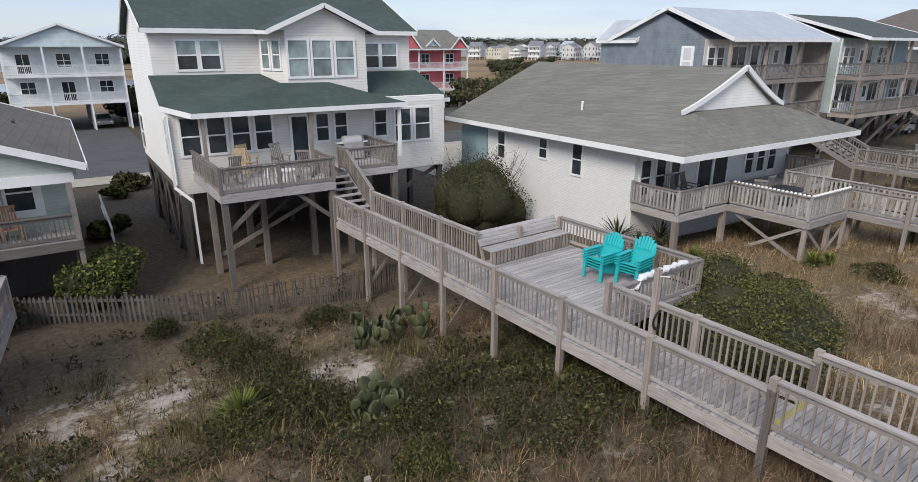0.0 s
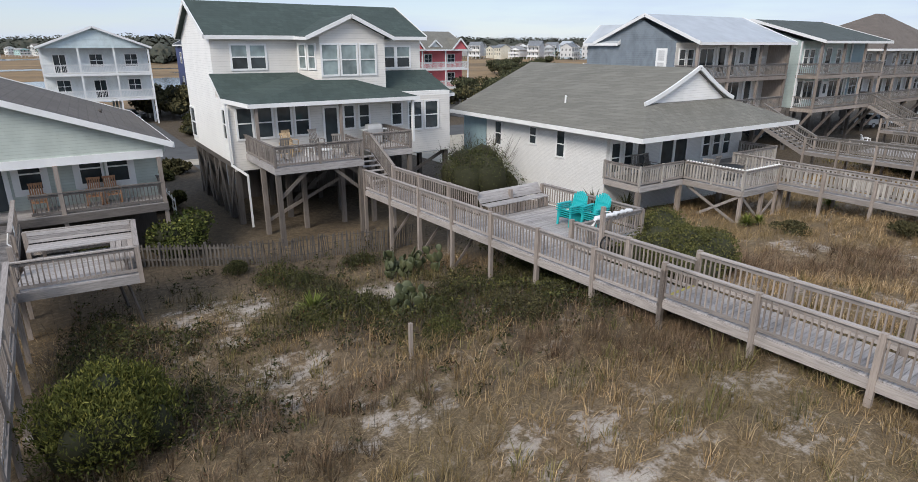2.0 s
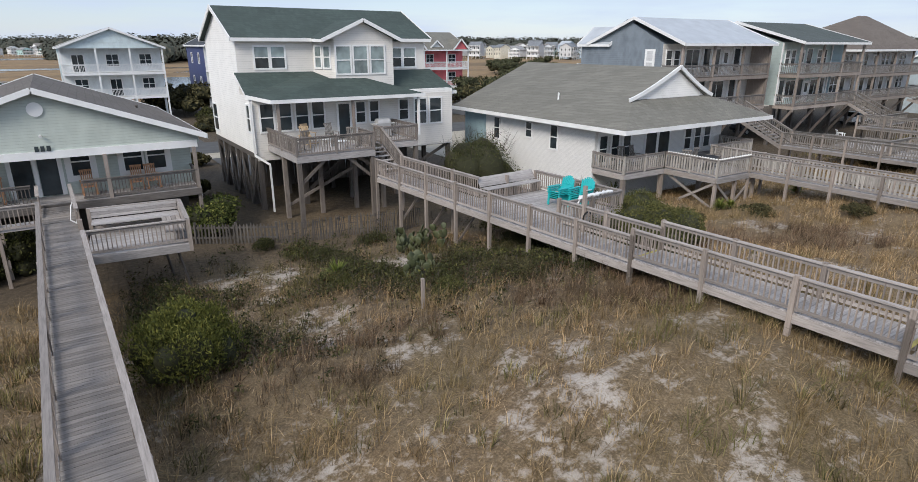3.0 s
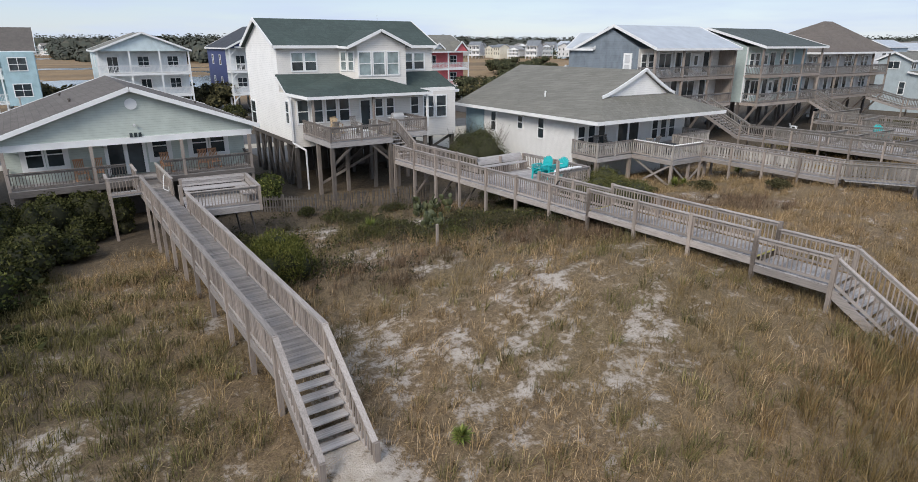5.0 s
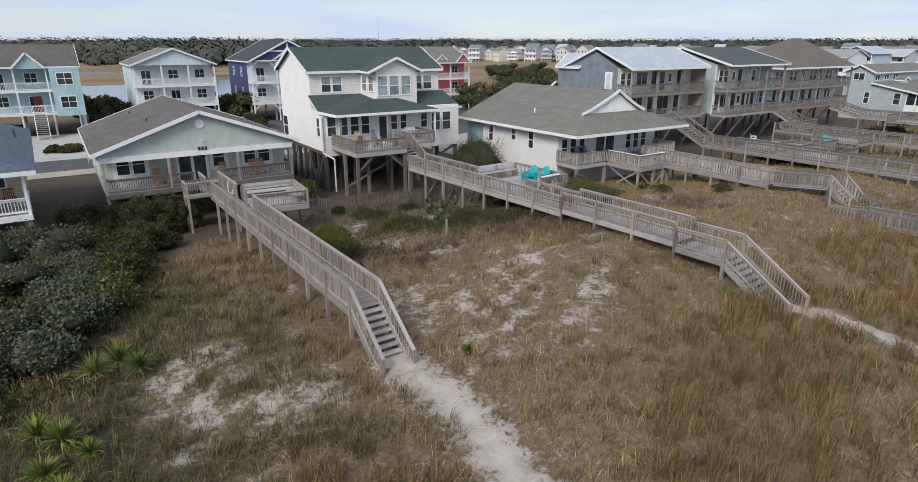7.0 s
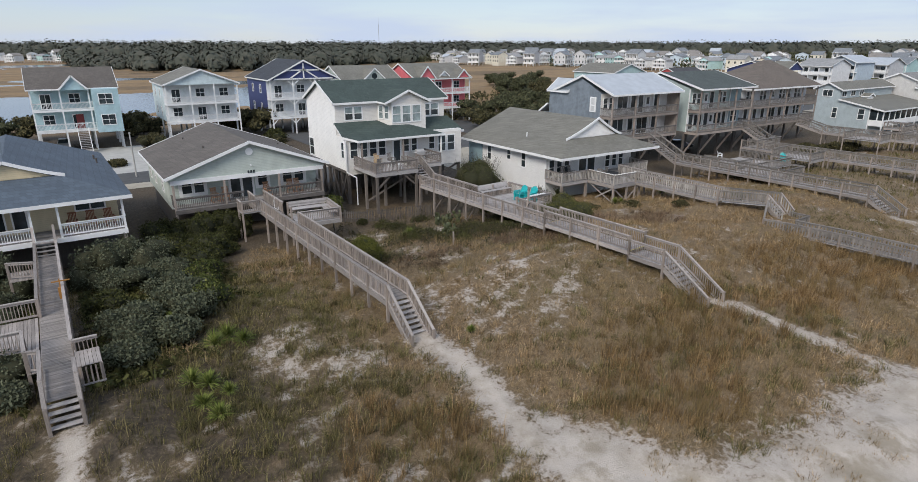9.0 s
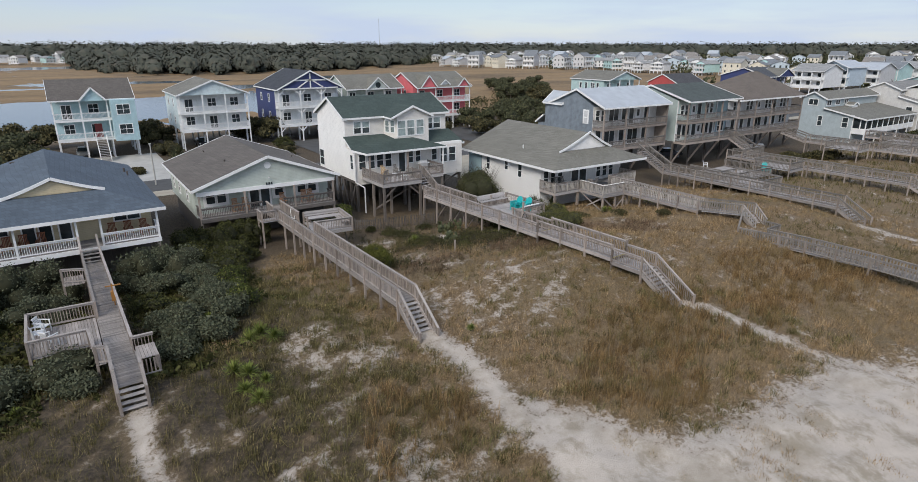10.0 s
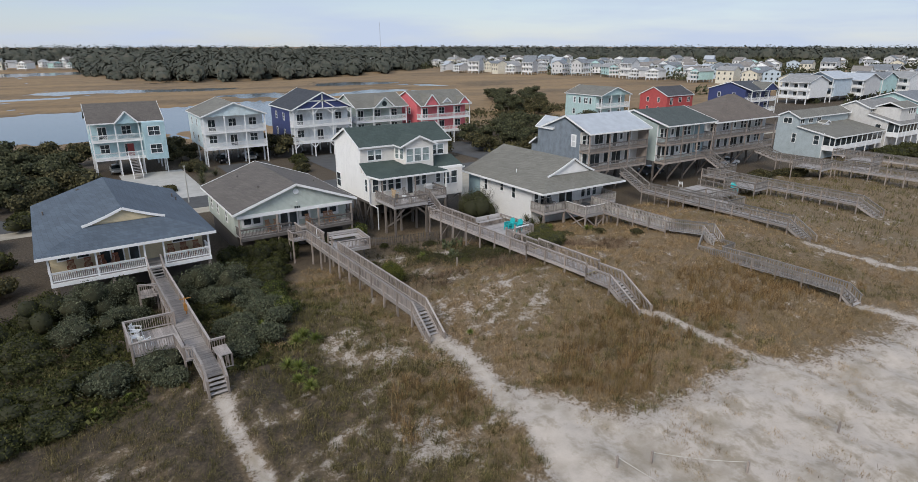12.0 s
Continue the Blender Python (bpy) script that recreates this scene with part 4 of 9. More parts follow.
# ---------------------------------------------------------------- the sage cottage and its boardwalk
house_b = thing("beach_cottage", pose(0, 0, 0), "sage-green one-storey cottage with a broad brown-grey gable roof and porch", "house")
bm = bmesh.new()
box(bm, -12.3, 0.0, 25.6, 38.0, 1.7, 4.4)
part("wall", bm, M_SAGE, house_b)
# recessed dark block standing in for the shadow below the floor
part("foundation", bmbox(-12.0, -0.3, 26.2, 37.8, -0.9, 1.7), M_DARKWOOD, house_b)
bm = bmesh.new()
wall_gable(bm, -12.5, 0.2, 24.0, 38.2, 4.2, 4.55, 6.77, "y")
part("gable", bm, M_SAGE, house_b)
gable_roof(house_b, -12.82, 0.52, 23.6, 38.9, 4.6, 6.99, "y", M_BROWN_ROOF)
part("porch_beam", bmbox(-12.4, 0.1, 23.93, 23.99, 3.98, 4.32), WHITE, house_b)
bm = bmesh.new()
tube(bm, (-6.15, 23.94, 6.1), (-6.15, 24.0, 6.1), 0.3, n=20)
part("round_vent", bm, WHITE, house_b, "round white gable vent")


def casing(parent, xa, xb, y, za, zb, t=0.17):
    """Wide white boards round an opening in a wall that faces the sea."""
    bm = bmesh.new()
    for b in ((xa - t, xa, za - t, zb + t), (xb, xb + t, za - t, zb + t), (xa, xb, zb, zb + t), (xa, xb, za - t, za)):
        box(bm, b[0], b[1], y - 0.035, y - 0.003, b[2], b[3])
    part("casing", bm, WHITE, parent)


for x, y, z in ((-9.2, 35.7, 5.83), (-8.85, 28.33, 5.96), (-1.59, 31.06, 5.26)):
    bm = bmesh.new()
    tube(bm, (x, y, z - 0.15), (x, y, z + 0.2), 0.06, n=10)
    tube(bm, (x, y, z + 0.18), (x, y, z + 0.26), 0.1, 0.07, n=10)
    part("roof_vent", bm, M_DARKWOOD, house_b, "dark roof vent pipe")
bm = bmesh.new()
tube(bm, (-6.15, 23.93, 5.0), (-6.15, 23.8, 4.97), 0.05, 0.07, n=10)
part("porch_light", bm, WHITE, house_b, "small white light over the porch")
casing(house_b, -11.46, -9.59, 25.6, 2.75, 4.0)
casing(house_b, -5.32, -4.38, 25.6, 2.75, 4.0)
casing(house_b, -3.14, -1.11, 25.6, 2.75, 4.0)
for x in (-11.0, -10.05):
    window(house_b, "f", x, 25.6, 2.85, 0.72, 1.3)
window(house_b, "f", -4.85, 25.6, 2.85, 0.75, 1.3)
for x in (-2.65, -1.6):
    window(house_b, "f", x, 25.6, 2.85, 0.78, 1.3)
for x in (-7.15, -6.15):
    part("door", bmbox(x - 0.38, x + 0.38, 25.54, 25.6, 2.05, 4.05), M_GLASS, house_b, "dark glazed porch door")
for x in (-7.62, -6.65, -5.68):
    part("door_frame", bmbox(x - 0.09, x + 0.09, 25.53, 25.6, 2.02, 4.15), WHITE, house_b)
for y in (29, 33, 36):
    window(house_b, "l", -12.3, y, 2.6, 0.7, 1.2)
for k in range(3):
    part("number_bar", bmbox(-6.45 + k * 0.22, -6.3 + k * 0.22, 23.9, 23.925, 4.32, 4.55), M_GLASS, house_b)
porch_b = thing("cottage_porch", pose(0, 0, 0), "grey timber porch with railing and posts", "porch")
planks(porch_b, -12.3, 0.0, 23.8, 25.6, 2.0, "x")
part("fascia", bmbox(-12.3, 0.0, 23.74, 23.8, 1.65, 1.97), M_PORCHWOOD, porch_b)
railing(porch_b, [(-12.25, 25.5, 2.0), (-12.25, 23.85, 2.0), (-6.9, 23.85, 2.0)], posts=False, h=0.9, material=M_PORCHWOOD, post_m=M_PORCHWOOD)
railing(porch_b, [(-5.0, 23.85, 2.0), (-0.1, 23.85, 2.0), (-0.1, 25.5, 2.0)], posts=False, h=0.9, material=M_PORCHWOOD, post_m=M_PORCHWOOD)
for x in (-12.25, -8.4, -3.9, -0.1):
    part("post", bmbox(x - 0.08, x + 0.08, 23.8, 23.96, gz(x, 23.8) - 0.3, 4.0), M_POST, porch_b)

walk_b = thing("boardwalk", pose(-0.24, 0, 0, 0, 0, 0.8), "narrow grey timber boardwalk with railings and stairs to the sand", "boardwalk")
ZB = 1.92
planks(walk_b, -6.1, -4.9, -0.9, 23.7, ZB, "x", material=M_WALKBROWN)
for x in (-6.13, -4.87):
    part("fascia", bmbox(x - 0.025, x + 0.025, -0.9, 23.7, ZB - 0.26, ZB - 0.03), M_WOOD, walk_b)
railing(walk_b, [(-6.1, 20.4, ZB), (-6.1, -0.9, ZB), (-6.1, -3.4, 0.1)], posts=False)
railing(walk_b, [(-4.9, 15.2, ZB), (-4.9, -0.9, ZB), (-4.9, -3.4, 0.1)], posts=False)
railing(walk_b, [(-4.9, 23.6, ZB), (-4.9, 18.6, ZB)], posts=False)
walk_posts(walk_b, I4, [(x, 19.0 - k * 2.21, ZB) for k in range(10) for x in (-6.12, -4.88)], 0.95)
walk_posts(walk_b, I4, [(x, -3.4, 0.1) for x in (-6.12, -4.88)], 0.95)
stair(walk_b, -6.05, -4.95, -0.9, -3.4, ZB, 0.15)

# ---------------------------------------------------------------- the white brick cottage
house_c = thing("brick_cottage", pose(0, 0, 0), "white painted brick cottage with a wide grey hipped roof", "house")
bm = bmesh.new()
box(bm, 20.1, 32.2, 16.8, 30.0, -0.8, 4.4)
part("wall", bm, M_BRICK, house_c)


def dutch_roof(parent, x0, x1, y0, y1, ze, xm, zr, yg, zg, xg0, xg1, yb, material, face, sides=True):
    """A hipped roof with a ridge along y and a small gable at the top of the front slope.
    yg: the gable's place; zg: height of its base; xg0, xg1: its feet; yb: the ridge's back end."""
    t = 0.14
    bm, tb, fb = bmesh.new(), bmesh.new(), bmesh.new()
    g0, g1, ga, rb = (xg0, yg, zg), (xg1, yg, zg), (xm, yg, zr), (xm, yb, zr)
    a, b, c, d = (x0, y0, ze), (x1, y0, ze), (x1, y1, ze), (x0, y1, ze)
    for f in ([a, b, g1, g0], [b, c, rb, ga, g1], [c, d, rb], [d, a, g0, ga, rb]):
        slab(bm, f, t)
    v = [fb.verts.new(p) for p in ((xg0, yg + 0.12, zg), (xg1, yg + 0.12, zg), (xm, yg + 0.12, zr))]
    fb.faces.new(v)
    for p in (g0, g1):
        last = None
        for k in range(9):                       # boards that sweep outwards at the foot
            f = k / 8
            x = xm + (p[0] - xm) * 1.1 * f
            z = zr + 0.04 - (zr - zg + 0.02) * (1 - (1 - f) ** 1.2)
            if last:
                beam(tb, (last[0], yg - 0.1, last[1]), (x, yg - 0.1, z), 0.1, 0.21)
            last = (x, z)
    for u, w in ((a, b), (b, c), (c, d), (d, a)) if sides else ((a, b),):
        beam(tb, (u[0], u[1], ze - t / 2 - 0.05), (w[0], w[1], ze - t / 2 - 0.05), 0.06, 0.24)
    ob = part("roof", bm, material, parent)
    part("edge_board", tb, WHITE, ob)
    part("gable", fb, face, ob)
    return ob


part("side_panel", bmbox(20.05, 20.09, 27.4, 30.0, -0.8, 4.3), M_TEALWALL, house_c, "blue-painted rear end of the side wall")
dutch_roof(house_c, 19.3, 33.1, 13.9, 30.6, 4.43, 26.2, 7.45, 16.2, 5.7, 22.3, 29.3, 30.4, M_GREY_ROOF, M_WHITE_SIDING)
for y, z, w, h in ((20.25, 2.6, 0.6, 1.4), (22.67, 3.04, 0.55, 0.92), (26.1, 2.55, 0.6, 1.4)):
    window(house_c, "l", 20.1, y, z, w, h)
for x in (20.8, 21.8, 22.8):
    window(house_c, "f", x, 16.8, 2.2, 0.6, 1.5)
for x in (28.6, 29.6, 30.6):
    window(house_c, "f", x, 16.8, 2.3, 0.6, 1.4)
for xa, xb, za, zb in ((20.5, 23.1, 2.1, 3.8), (28.3, 30.9, 2.2, 3.8), (24.5, 26.7, 1.75, 3.8)):
    casing(house_c, xa, xb, 16.8, za, zb, 0.14)
for x in (25.0, 26.2):
    window(house_c, "f", x, 16.8, 1.75, 1.0, 2.0, mid=False)

bm = bmesh.new()
tube(bm, (21.55, 21.6, 5.2), (21.55, 21.6, 5.75), 0.055, n=8)
tube(bm, (21.55, 21.6, 5.75), (21.6, 21.6, 5.8), 0.07, n=8)
part("roof_vent", bm, WHITE, house_c, "white roof vent pipe")

deck_c = thing("cottage_deck", pose(0, 0, 0), "raised grey timber deck round the cottage with slatted railings", "deck")
planks(deck_c, 20.0, 32.0, 14.4, 16.75, 1.95, "x")
part("fascia", bmbox(20.0, 32.0, 14.33, 14.4, 1.65, 1.92), M_WOODX, deck_c)
part("fascia", bmbox(19.95, 20.0, 14.4, 16.75, 1.65, 1.92), M_WOOD, deck_c)
railing(deck_c, [(20.0, 16.75, 1.95), (20.0, 14.4, 1.95), (23.4, 14.4, 1.95)], wid=0.085, flat=True, gap=0.17, post_m=M_SLAT)
stilts(deck_c, [(20.1, 14.5), (23.3, 14.5), (27, 14.5), (31.8, 14.5)], 1.7)
planks(deck_c, 23.4, 27.2, 11.0, 14.4, 1.95, "x")
part("fascia", bmbox(23.4, 27.2, 10.93, 11.0, 1.65, 1.92), M_WOODX, deck_c)
part("fascia", bmbox(23.35, 23.4, 11.0, 14.4, 1.65, 1.92), M_WOOD, deck_c)
railing(deck_c, [(23.4, 14.4, 1.95), (23.4, 11.0, 1.95), (26.4, 11.0, 1.95)], wid=0.085, flat=True, gap=0.17, post_m=M_SLAT)
stilts(deck_c, [(23.5, 11.1), (25.3, 11.1), (27.1, 11.1)], 1.7, None, 0.16)
railing(deck_c, [(27.75, 11.0, 1.95), (27.75, 14.4, 1.95), (32.0, 14.4, 1.95), (32.0, 16.7, 1.95)], wid=0.085, flat=True, gap=0.17, post_m=M_SLAT)
brace(deck_c, (23.5, 11.1, 1.65), (25.2, 11.1, 0.3), 0.05, 0.13)
brace(deck_c, (25.3, 11.1, 0.3), (27.1, 11.1, 1.65), 0.05, 0.13)
brace(deck_c, (23.5, 14.2, 1.65), (23.5, 11.2, 0.25), 0.05, 0.13)
brace(deck_c, (23.45, 11.2, 1.6), (23.45, 13.2, 0.4), 0.05, 0.13)

walk_c = thing("boardwalk", pose(0, 0, 0), "weathered timber boardwalk with wide flat slats in its railings", "boardwalk")
ZC = 1.95
planks(walk_c, 26.4, 27.7, 2.2, 11.0, ZC, "x")
for x in (26.37, 27.73):
    part("fascia", bmbox(x - 0.025, x + 0.025, 2.2, 11.0, ZC - 0.26, ZC - 0.03), M_WOOD, walk_c)


def plank_run(parent, p, q, width, z, material):
    """Deck boards across a walk that runs askew from p to q."""
    p, q = Vector(p), Vector(q)
    n = int((q - p).length / 0.145)
    me = shared(("plank", width, "run", material.name), lambda: mesh_of(bmbox(-width / 2, width / 2, -0.066, 0.066, -0.035, 0), "plank", material))
    turn = math.degrees(math.atan2(q.y - p.y, q.x - p.x)) + 90
    for k in range(n):
        c = p.lerp(q, (k + 0.5) / n)
        part("plank", me, None, parent).matrix_basis = pose(c.x, c.y, z + random.uniform(-0.004, 0.003), 0, 0, turn)


SLATS = dict(wid=0.1, gap=0.2, posts=False, flat=True)
plank_run(walk_c, (27.05, 2.2), (29.1, -1.05), 1.4, ZC - 0.004, M_WOODX)          # the walk turns aside before its stairs
railing(walk_c, [(26.4, 11.0, ZC), (26.4, 2.1, ZC)], post_m=M_SLAT, **SLATS)
railing(walk_c, [(27.7, 11.0, ZC), (27.7, 2.5, ZC)], post_m=M_SLAT, **SLATS)
railing(walk_c, [(26.4, 2.1, ZC), (28.36, -0.95, ZC)], material=M_FARWOOD, post_m=M_FARWOOD, **SLATS)
railing(walk_c, [(27.7, 2.5, ZC), (29.85, -1.2, ZC)], material=M_FARWOOD, post_m=M_FARWOOD, **SLATS)
walk_posts(walk_c, I4, [(x, 11.0 - k * 2.2, ZC) for k in range(5) for x in (26.38, 27.72)] + [(28.36, -0.95, ZC), (29.85, -1.2, ZC)], 0.95)
stair(walk_c, 28.42, 29.8, -1.1, -2.5, ZC, 0.7)
railing(walk_c, [(28.36, -0.95, ZC), (28.36, -2.45, 0.75)], post_m=M_SLAT, **SLATS)
railing(walk_c, [(29.85, -1.2, ZC), (29.85, -2.5, 0.75)], post_m=M_SLAT, **SLATS)
# the older lower walk over the seaward dune
planks(walk_c, 26.2, 29.9, -3.7, -2.1, 0.62, "x")
plank_run(walk_c, (27.0, -3.7), (28.15, -15.3), 1.32, 0.6, M_WALKBROWN)
railing(walk_c, [(26.15, -2.1, 0.6), (26.4, -3.7, 0.62), (26.82, -7.5, 0.65), (27.0, -12.15, 0.62), (27.5, -15.3, 0.4), (27.5, -16.4, -0.35)], h=0.87, material=M_FARWOOD, post_m=M_FARWOOD, **SLATS)
railing(walk_c, [(29.9, -2.2, 0.62), (29.9, -3.7, 0.62), (27.75, -3.75, 0.62), (28.15, -7.5, 0.65), (28.35, -12.15, 0.62), (28.8, -15.3, 0.4), (28.8, -16.4, -0.35)], h=0.87, material=M_FARWOOD, post_m=M_FARWOOD, **SLATS)
railing(walk_c, [(26.2, -2.08, 0.6), (28.3, -1.05, 1.6)], h=0.87, material=M_FARWOOD, post_m=M_FARWOOD, **SLATS)
stair(walk_c, 27.55, 28.75, -15.3, -16.4, 0.58, -0.2)
walk_posts(walk_c, I4, [(26.15, -2.1, 0.6), (29.9, -2.15, 0.62), (29.9, -3.7, 0.62), (26.82, -7.5, 0.65), (28.15, -7.5, 0.65), (27.0, -12.15, 0.62), (28.35, -12.15, 0.62), (27.5, -15.3, 0.4), (28.8, -15.3, 0.4), (26.58, -5.5, 0.63), (27.93, -5.5, 0.63), (26.9, -9.8, 0.63), (28.25, -9.8, 0.63)], 0.85)
for y in (2.8, 4.5):
    part("seat_board", bmbox(27.76, 28.14, y, y + 1.6, ZC + 0.42, ZC + 0.47), M_SLAT, walk_c)
for y in (3.0, 4.45, 5.9):
    part("bench_leg", bmbox(27.8, 27.9, y - 0.05, y + 0.05, ZC - 0.05, ZC + 0.42), M_POST, walk_c)

# ---------------------------------------------------------------- the cream house with the slate-blue roof
D_TURN = pose(-22.3, 19.0, 0, 0, 0, 1.4) @ pose(22.3, -19.0, 0)
house_d = thing("beach_house", D_TURN, "cream one-storey house with a slate-blue gabled roof and white porch", "house")
part("wall", bmbox(-28.2, -16.3, 20.8, 37.2, 2.3, 4.75), M_CREAM_SIDING, house_d)
# dark block in place of the shadowed void under the house
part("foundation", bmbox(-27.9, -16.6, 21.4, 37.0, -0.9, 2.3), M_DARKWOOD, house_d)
dutch_roof(house_d, -29.1, -15.55, 18.2, 37.9, 4.9, -22.28, 7.18, 21.66, 6.05, -25.2, -19.3, 37.6, M_BLUE_ROOF, M_CREAM_SIDING, False)
for x, y, z in ((-28.1, 31.6, 5.2), (-16.5, 32.6, 5.2), (-16.45, 30.8, 5.18)):
    bm = bmesh.new()
    tube(bm, (x, y, z - 0.15), (x, y, z + 0.32), 0.07, n=10)
    tube(bm, (x, y, z + 0.3), (x, y, z + 0.36), 0.1, n=10)
    part("roof_vent", bm, M_DARKWOOD, house_d, "dark roof vent pipe")
part("roof_vent", bmbox(-24.95, -24.55, 36.1, 36.5, 6.1, 6.42), M_DARKWOOD, house_d, "dark square roof vent")
for x in (-27.2, -25.8, -18.4, -17.5):
    window(house_d, "f", x, 20.8, 3.7, 0.8, 0.6, mid=False)
for x in (-24.2, -23.2, -22.0):
    window(house_d, "f", x, 20.8, 2.8, 0.7, 1.6, mid=False)
porch_d = thing("house_porch", D_TURN, "white-railed porch with slim white posts", "porch")
planks(porch_d, -28.4, -16.1, 18.6, 20.8, 2.55, "x")
part("fascia", bmbox(-28.4, -16.1, 18.53, 18.6, 2.2, 2.52), WHITE, porch_d)
railing(porch_d, [(-28.35, 20.7, 2.55), (-28.35, 18.65, 2.55), (-21.4, 18.65, 2.55)], posts=False, material=WHITE, post_m=WHITE, h=0.85)
railing(porch_d, [(-19.9, 18.65, 2.55), (-16.15, 18.65, 2.55), (-16.15, 20.7, 2.55)], posts=False, material=WHITE, post_m=WHITE, h=0.85)
for x in (-28.3, -25.0, -21.4, -19.9, -16.2):
    part("post", bmbox(x - 0.07, x + 0.07, 18.6, 18.74, 2.5, 4.75), WHITE, porch_d)
stilts(porch_d, [(-28.2, 18.8), (-24, 18.8), (-21, 18.8), (-16.3, 18.8)], 2.3)
walk_d = thing("boardwalk", pose(-20.82, 17.2, 0, 0, 0, 0.95), "grey timber boardwalk with side platform and short stairs", "boardwalk")
walk_dm = pose(-20.82, 17.2, 0, 0, 0, 0.95)
ZD, DW, D_END = 1.85, 0.56, -19.2
planks(walk_d, -DW, DW, D_END, 0.0, ZD, "x", material=M_WALKBROWN)
for x in (-DW - 0.03, DW + 0.03):
    part("fascia", bmbox(x - 0.025, x + 0.025, D_END, 0.0, ZD - 0.26, ZD - 0.03), M_WOOD, walk_d)
stair(walk_d, -DW + 0.03, DW - 0.03, 1.4, 0.0, 2.55, ZD)
stair(walk_d, -DW + 0.03, DW - 0.03, D_END, D_END - 0.95, ZD, 1.15, 0.26)
railing(walk_d, [(DW, 1.3, 2.55), (DW, 0.0, ZD), (DW, -16.2, ZD)], posts=False)
railing(walk_d, [(-DW, 0.0, ZD), (-DW, -10.3, ZD)], posts=False)
railing(walk_d, [(-DW, 1.3, 2.55), (-DW, 0.0, ZD)], posts=False)
railing(walk_d, [(-1.9, -3.4, ZD), (-DW, -4.0, ZD)], posts=False)
planks(walk_d, -1.9, -DW - 0.06, -4.0, -2.2, ZD - 0.01, "y")
planks(walk_d, -3.7, -DW - 0.06, -14.0, -10.3, ZD - 0.01, "y")
railing(walk_d, [(-DW, -10.3, ZD), (-3.7, -10.2, ZD), (-3.7, -14.0, ZD), (-1.15, -14.0, ZD), (-1.05, -16.3, ZD), (-DW, -16.5, ZD), (-DW, D_END, ZD), (-DW, D_END - 0.95, 1.15)], posts=False)
railing(walk_d, [(DW, -17.9, ZD), (DW, D_END, ZD), (DW, D_END - 0.95, 1.15)], posts=False)
planks(walk_d, -1.1, -DW - 0.06, -16.4, -14.0, ZD - 0.012, "y")
walk_posts(walk_d, walk_dm, [(x, -0.4 - k * 2.08, ZD) for k in range(5) for x in (-DW - 0.02, DW + 0.02)], 0.95)
walk_posts(walk_d, walk_dm, [(DW + 0.02, -10.8 - k * 2.1, ZD) for k in range(3)] + [(x, D_END, ZD) for x in (-DW - 0.02, DW + 0.02)], 0.95)
walk_posts(walk_d, walk_dm, [(-3.7, -10.2, ZD), (-3.7, -14.0, ZD), (-1.15, -14.0, ZD), (-DW, -10.3, ZD), (-1.05, -16.3, ZD), (-1.9, -3.4, ZD)], 0.95)
walk_posts(walk_d, walk_dm, [(x, D_END - 0.95, 1.15) for x in (-DW, DW)], 0.95)

# ---------------------------------------------------------------- the stilt houses further along and behind


def opening(h, kind, x, y, z):
    """One opening of a porch wall in its wide white casing: a pair of sashes, a wide window, a glass slider or a door."""
    if kind == "pair":
        for dx in (-0.5, 0.5):
            window(h, "f", x + dx, y, z + 0.75, 0.66, 1.35)
    elif kind == "wide":
        window(h, "f", x, y, z + 0.7, 1.7, 1.45, 2, False)
        part("casing", bmbox(x - 1.02, x - 0.94, y - 0.06, y - 0.005, z + 0.5, z + 2.35), WHITE, h)
        part("casing", bmbox(x + 0.94, x + 1.02, y - 0.06, y - 0.005, z + 0.5, z + 2.35), WHITE, h)
    elif kind == "tall":
        window(h, "f", x, y, z + 0.35, 0.85, 1.9, 1, False)
        part("casing", bmbox(x - 0.68, x - 0.53, y - 0.06, y - 0.005, z + 0.2, z + 2.4), WHITE, h)
        part("casing", bmbox(x + 0.53, x + 0.68, y - 0.06, y - 0.005, z + 0.2, z + 2.4), WHITE, h)
    elif kind == "slider":
        window(h, "f", x, y, z + 0.12, 1.9, 2.05, 2, False)
    elif kind == "dark":
        window(h, "f", x, y, z + 0.1, 0.85, 2.1, 1, False, glass=M_GLASS)
    else:
        d = part("door", bmbox(x - 0.48, x + 0.48, y - 0.06, y - 0.004, z + 0.03, z + 2.12), WHITE, h, "white panelled door")
        part("pane", bmbox(x - 0.24, x + 0.24, y - 0.075, y - 0.06, z + 1.05, z + 1.9), M_GLASS, d)


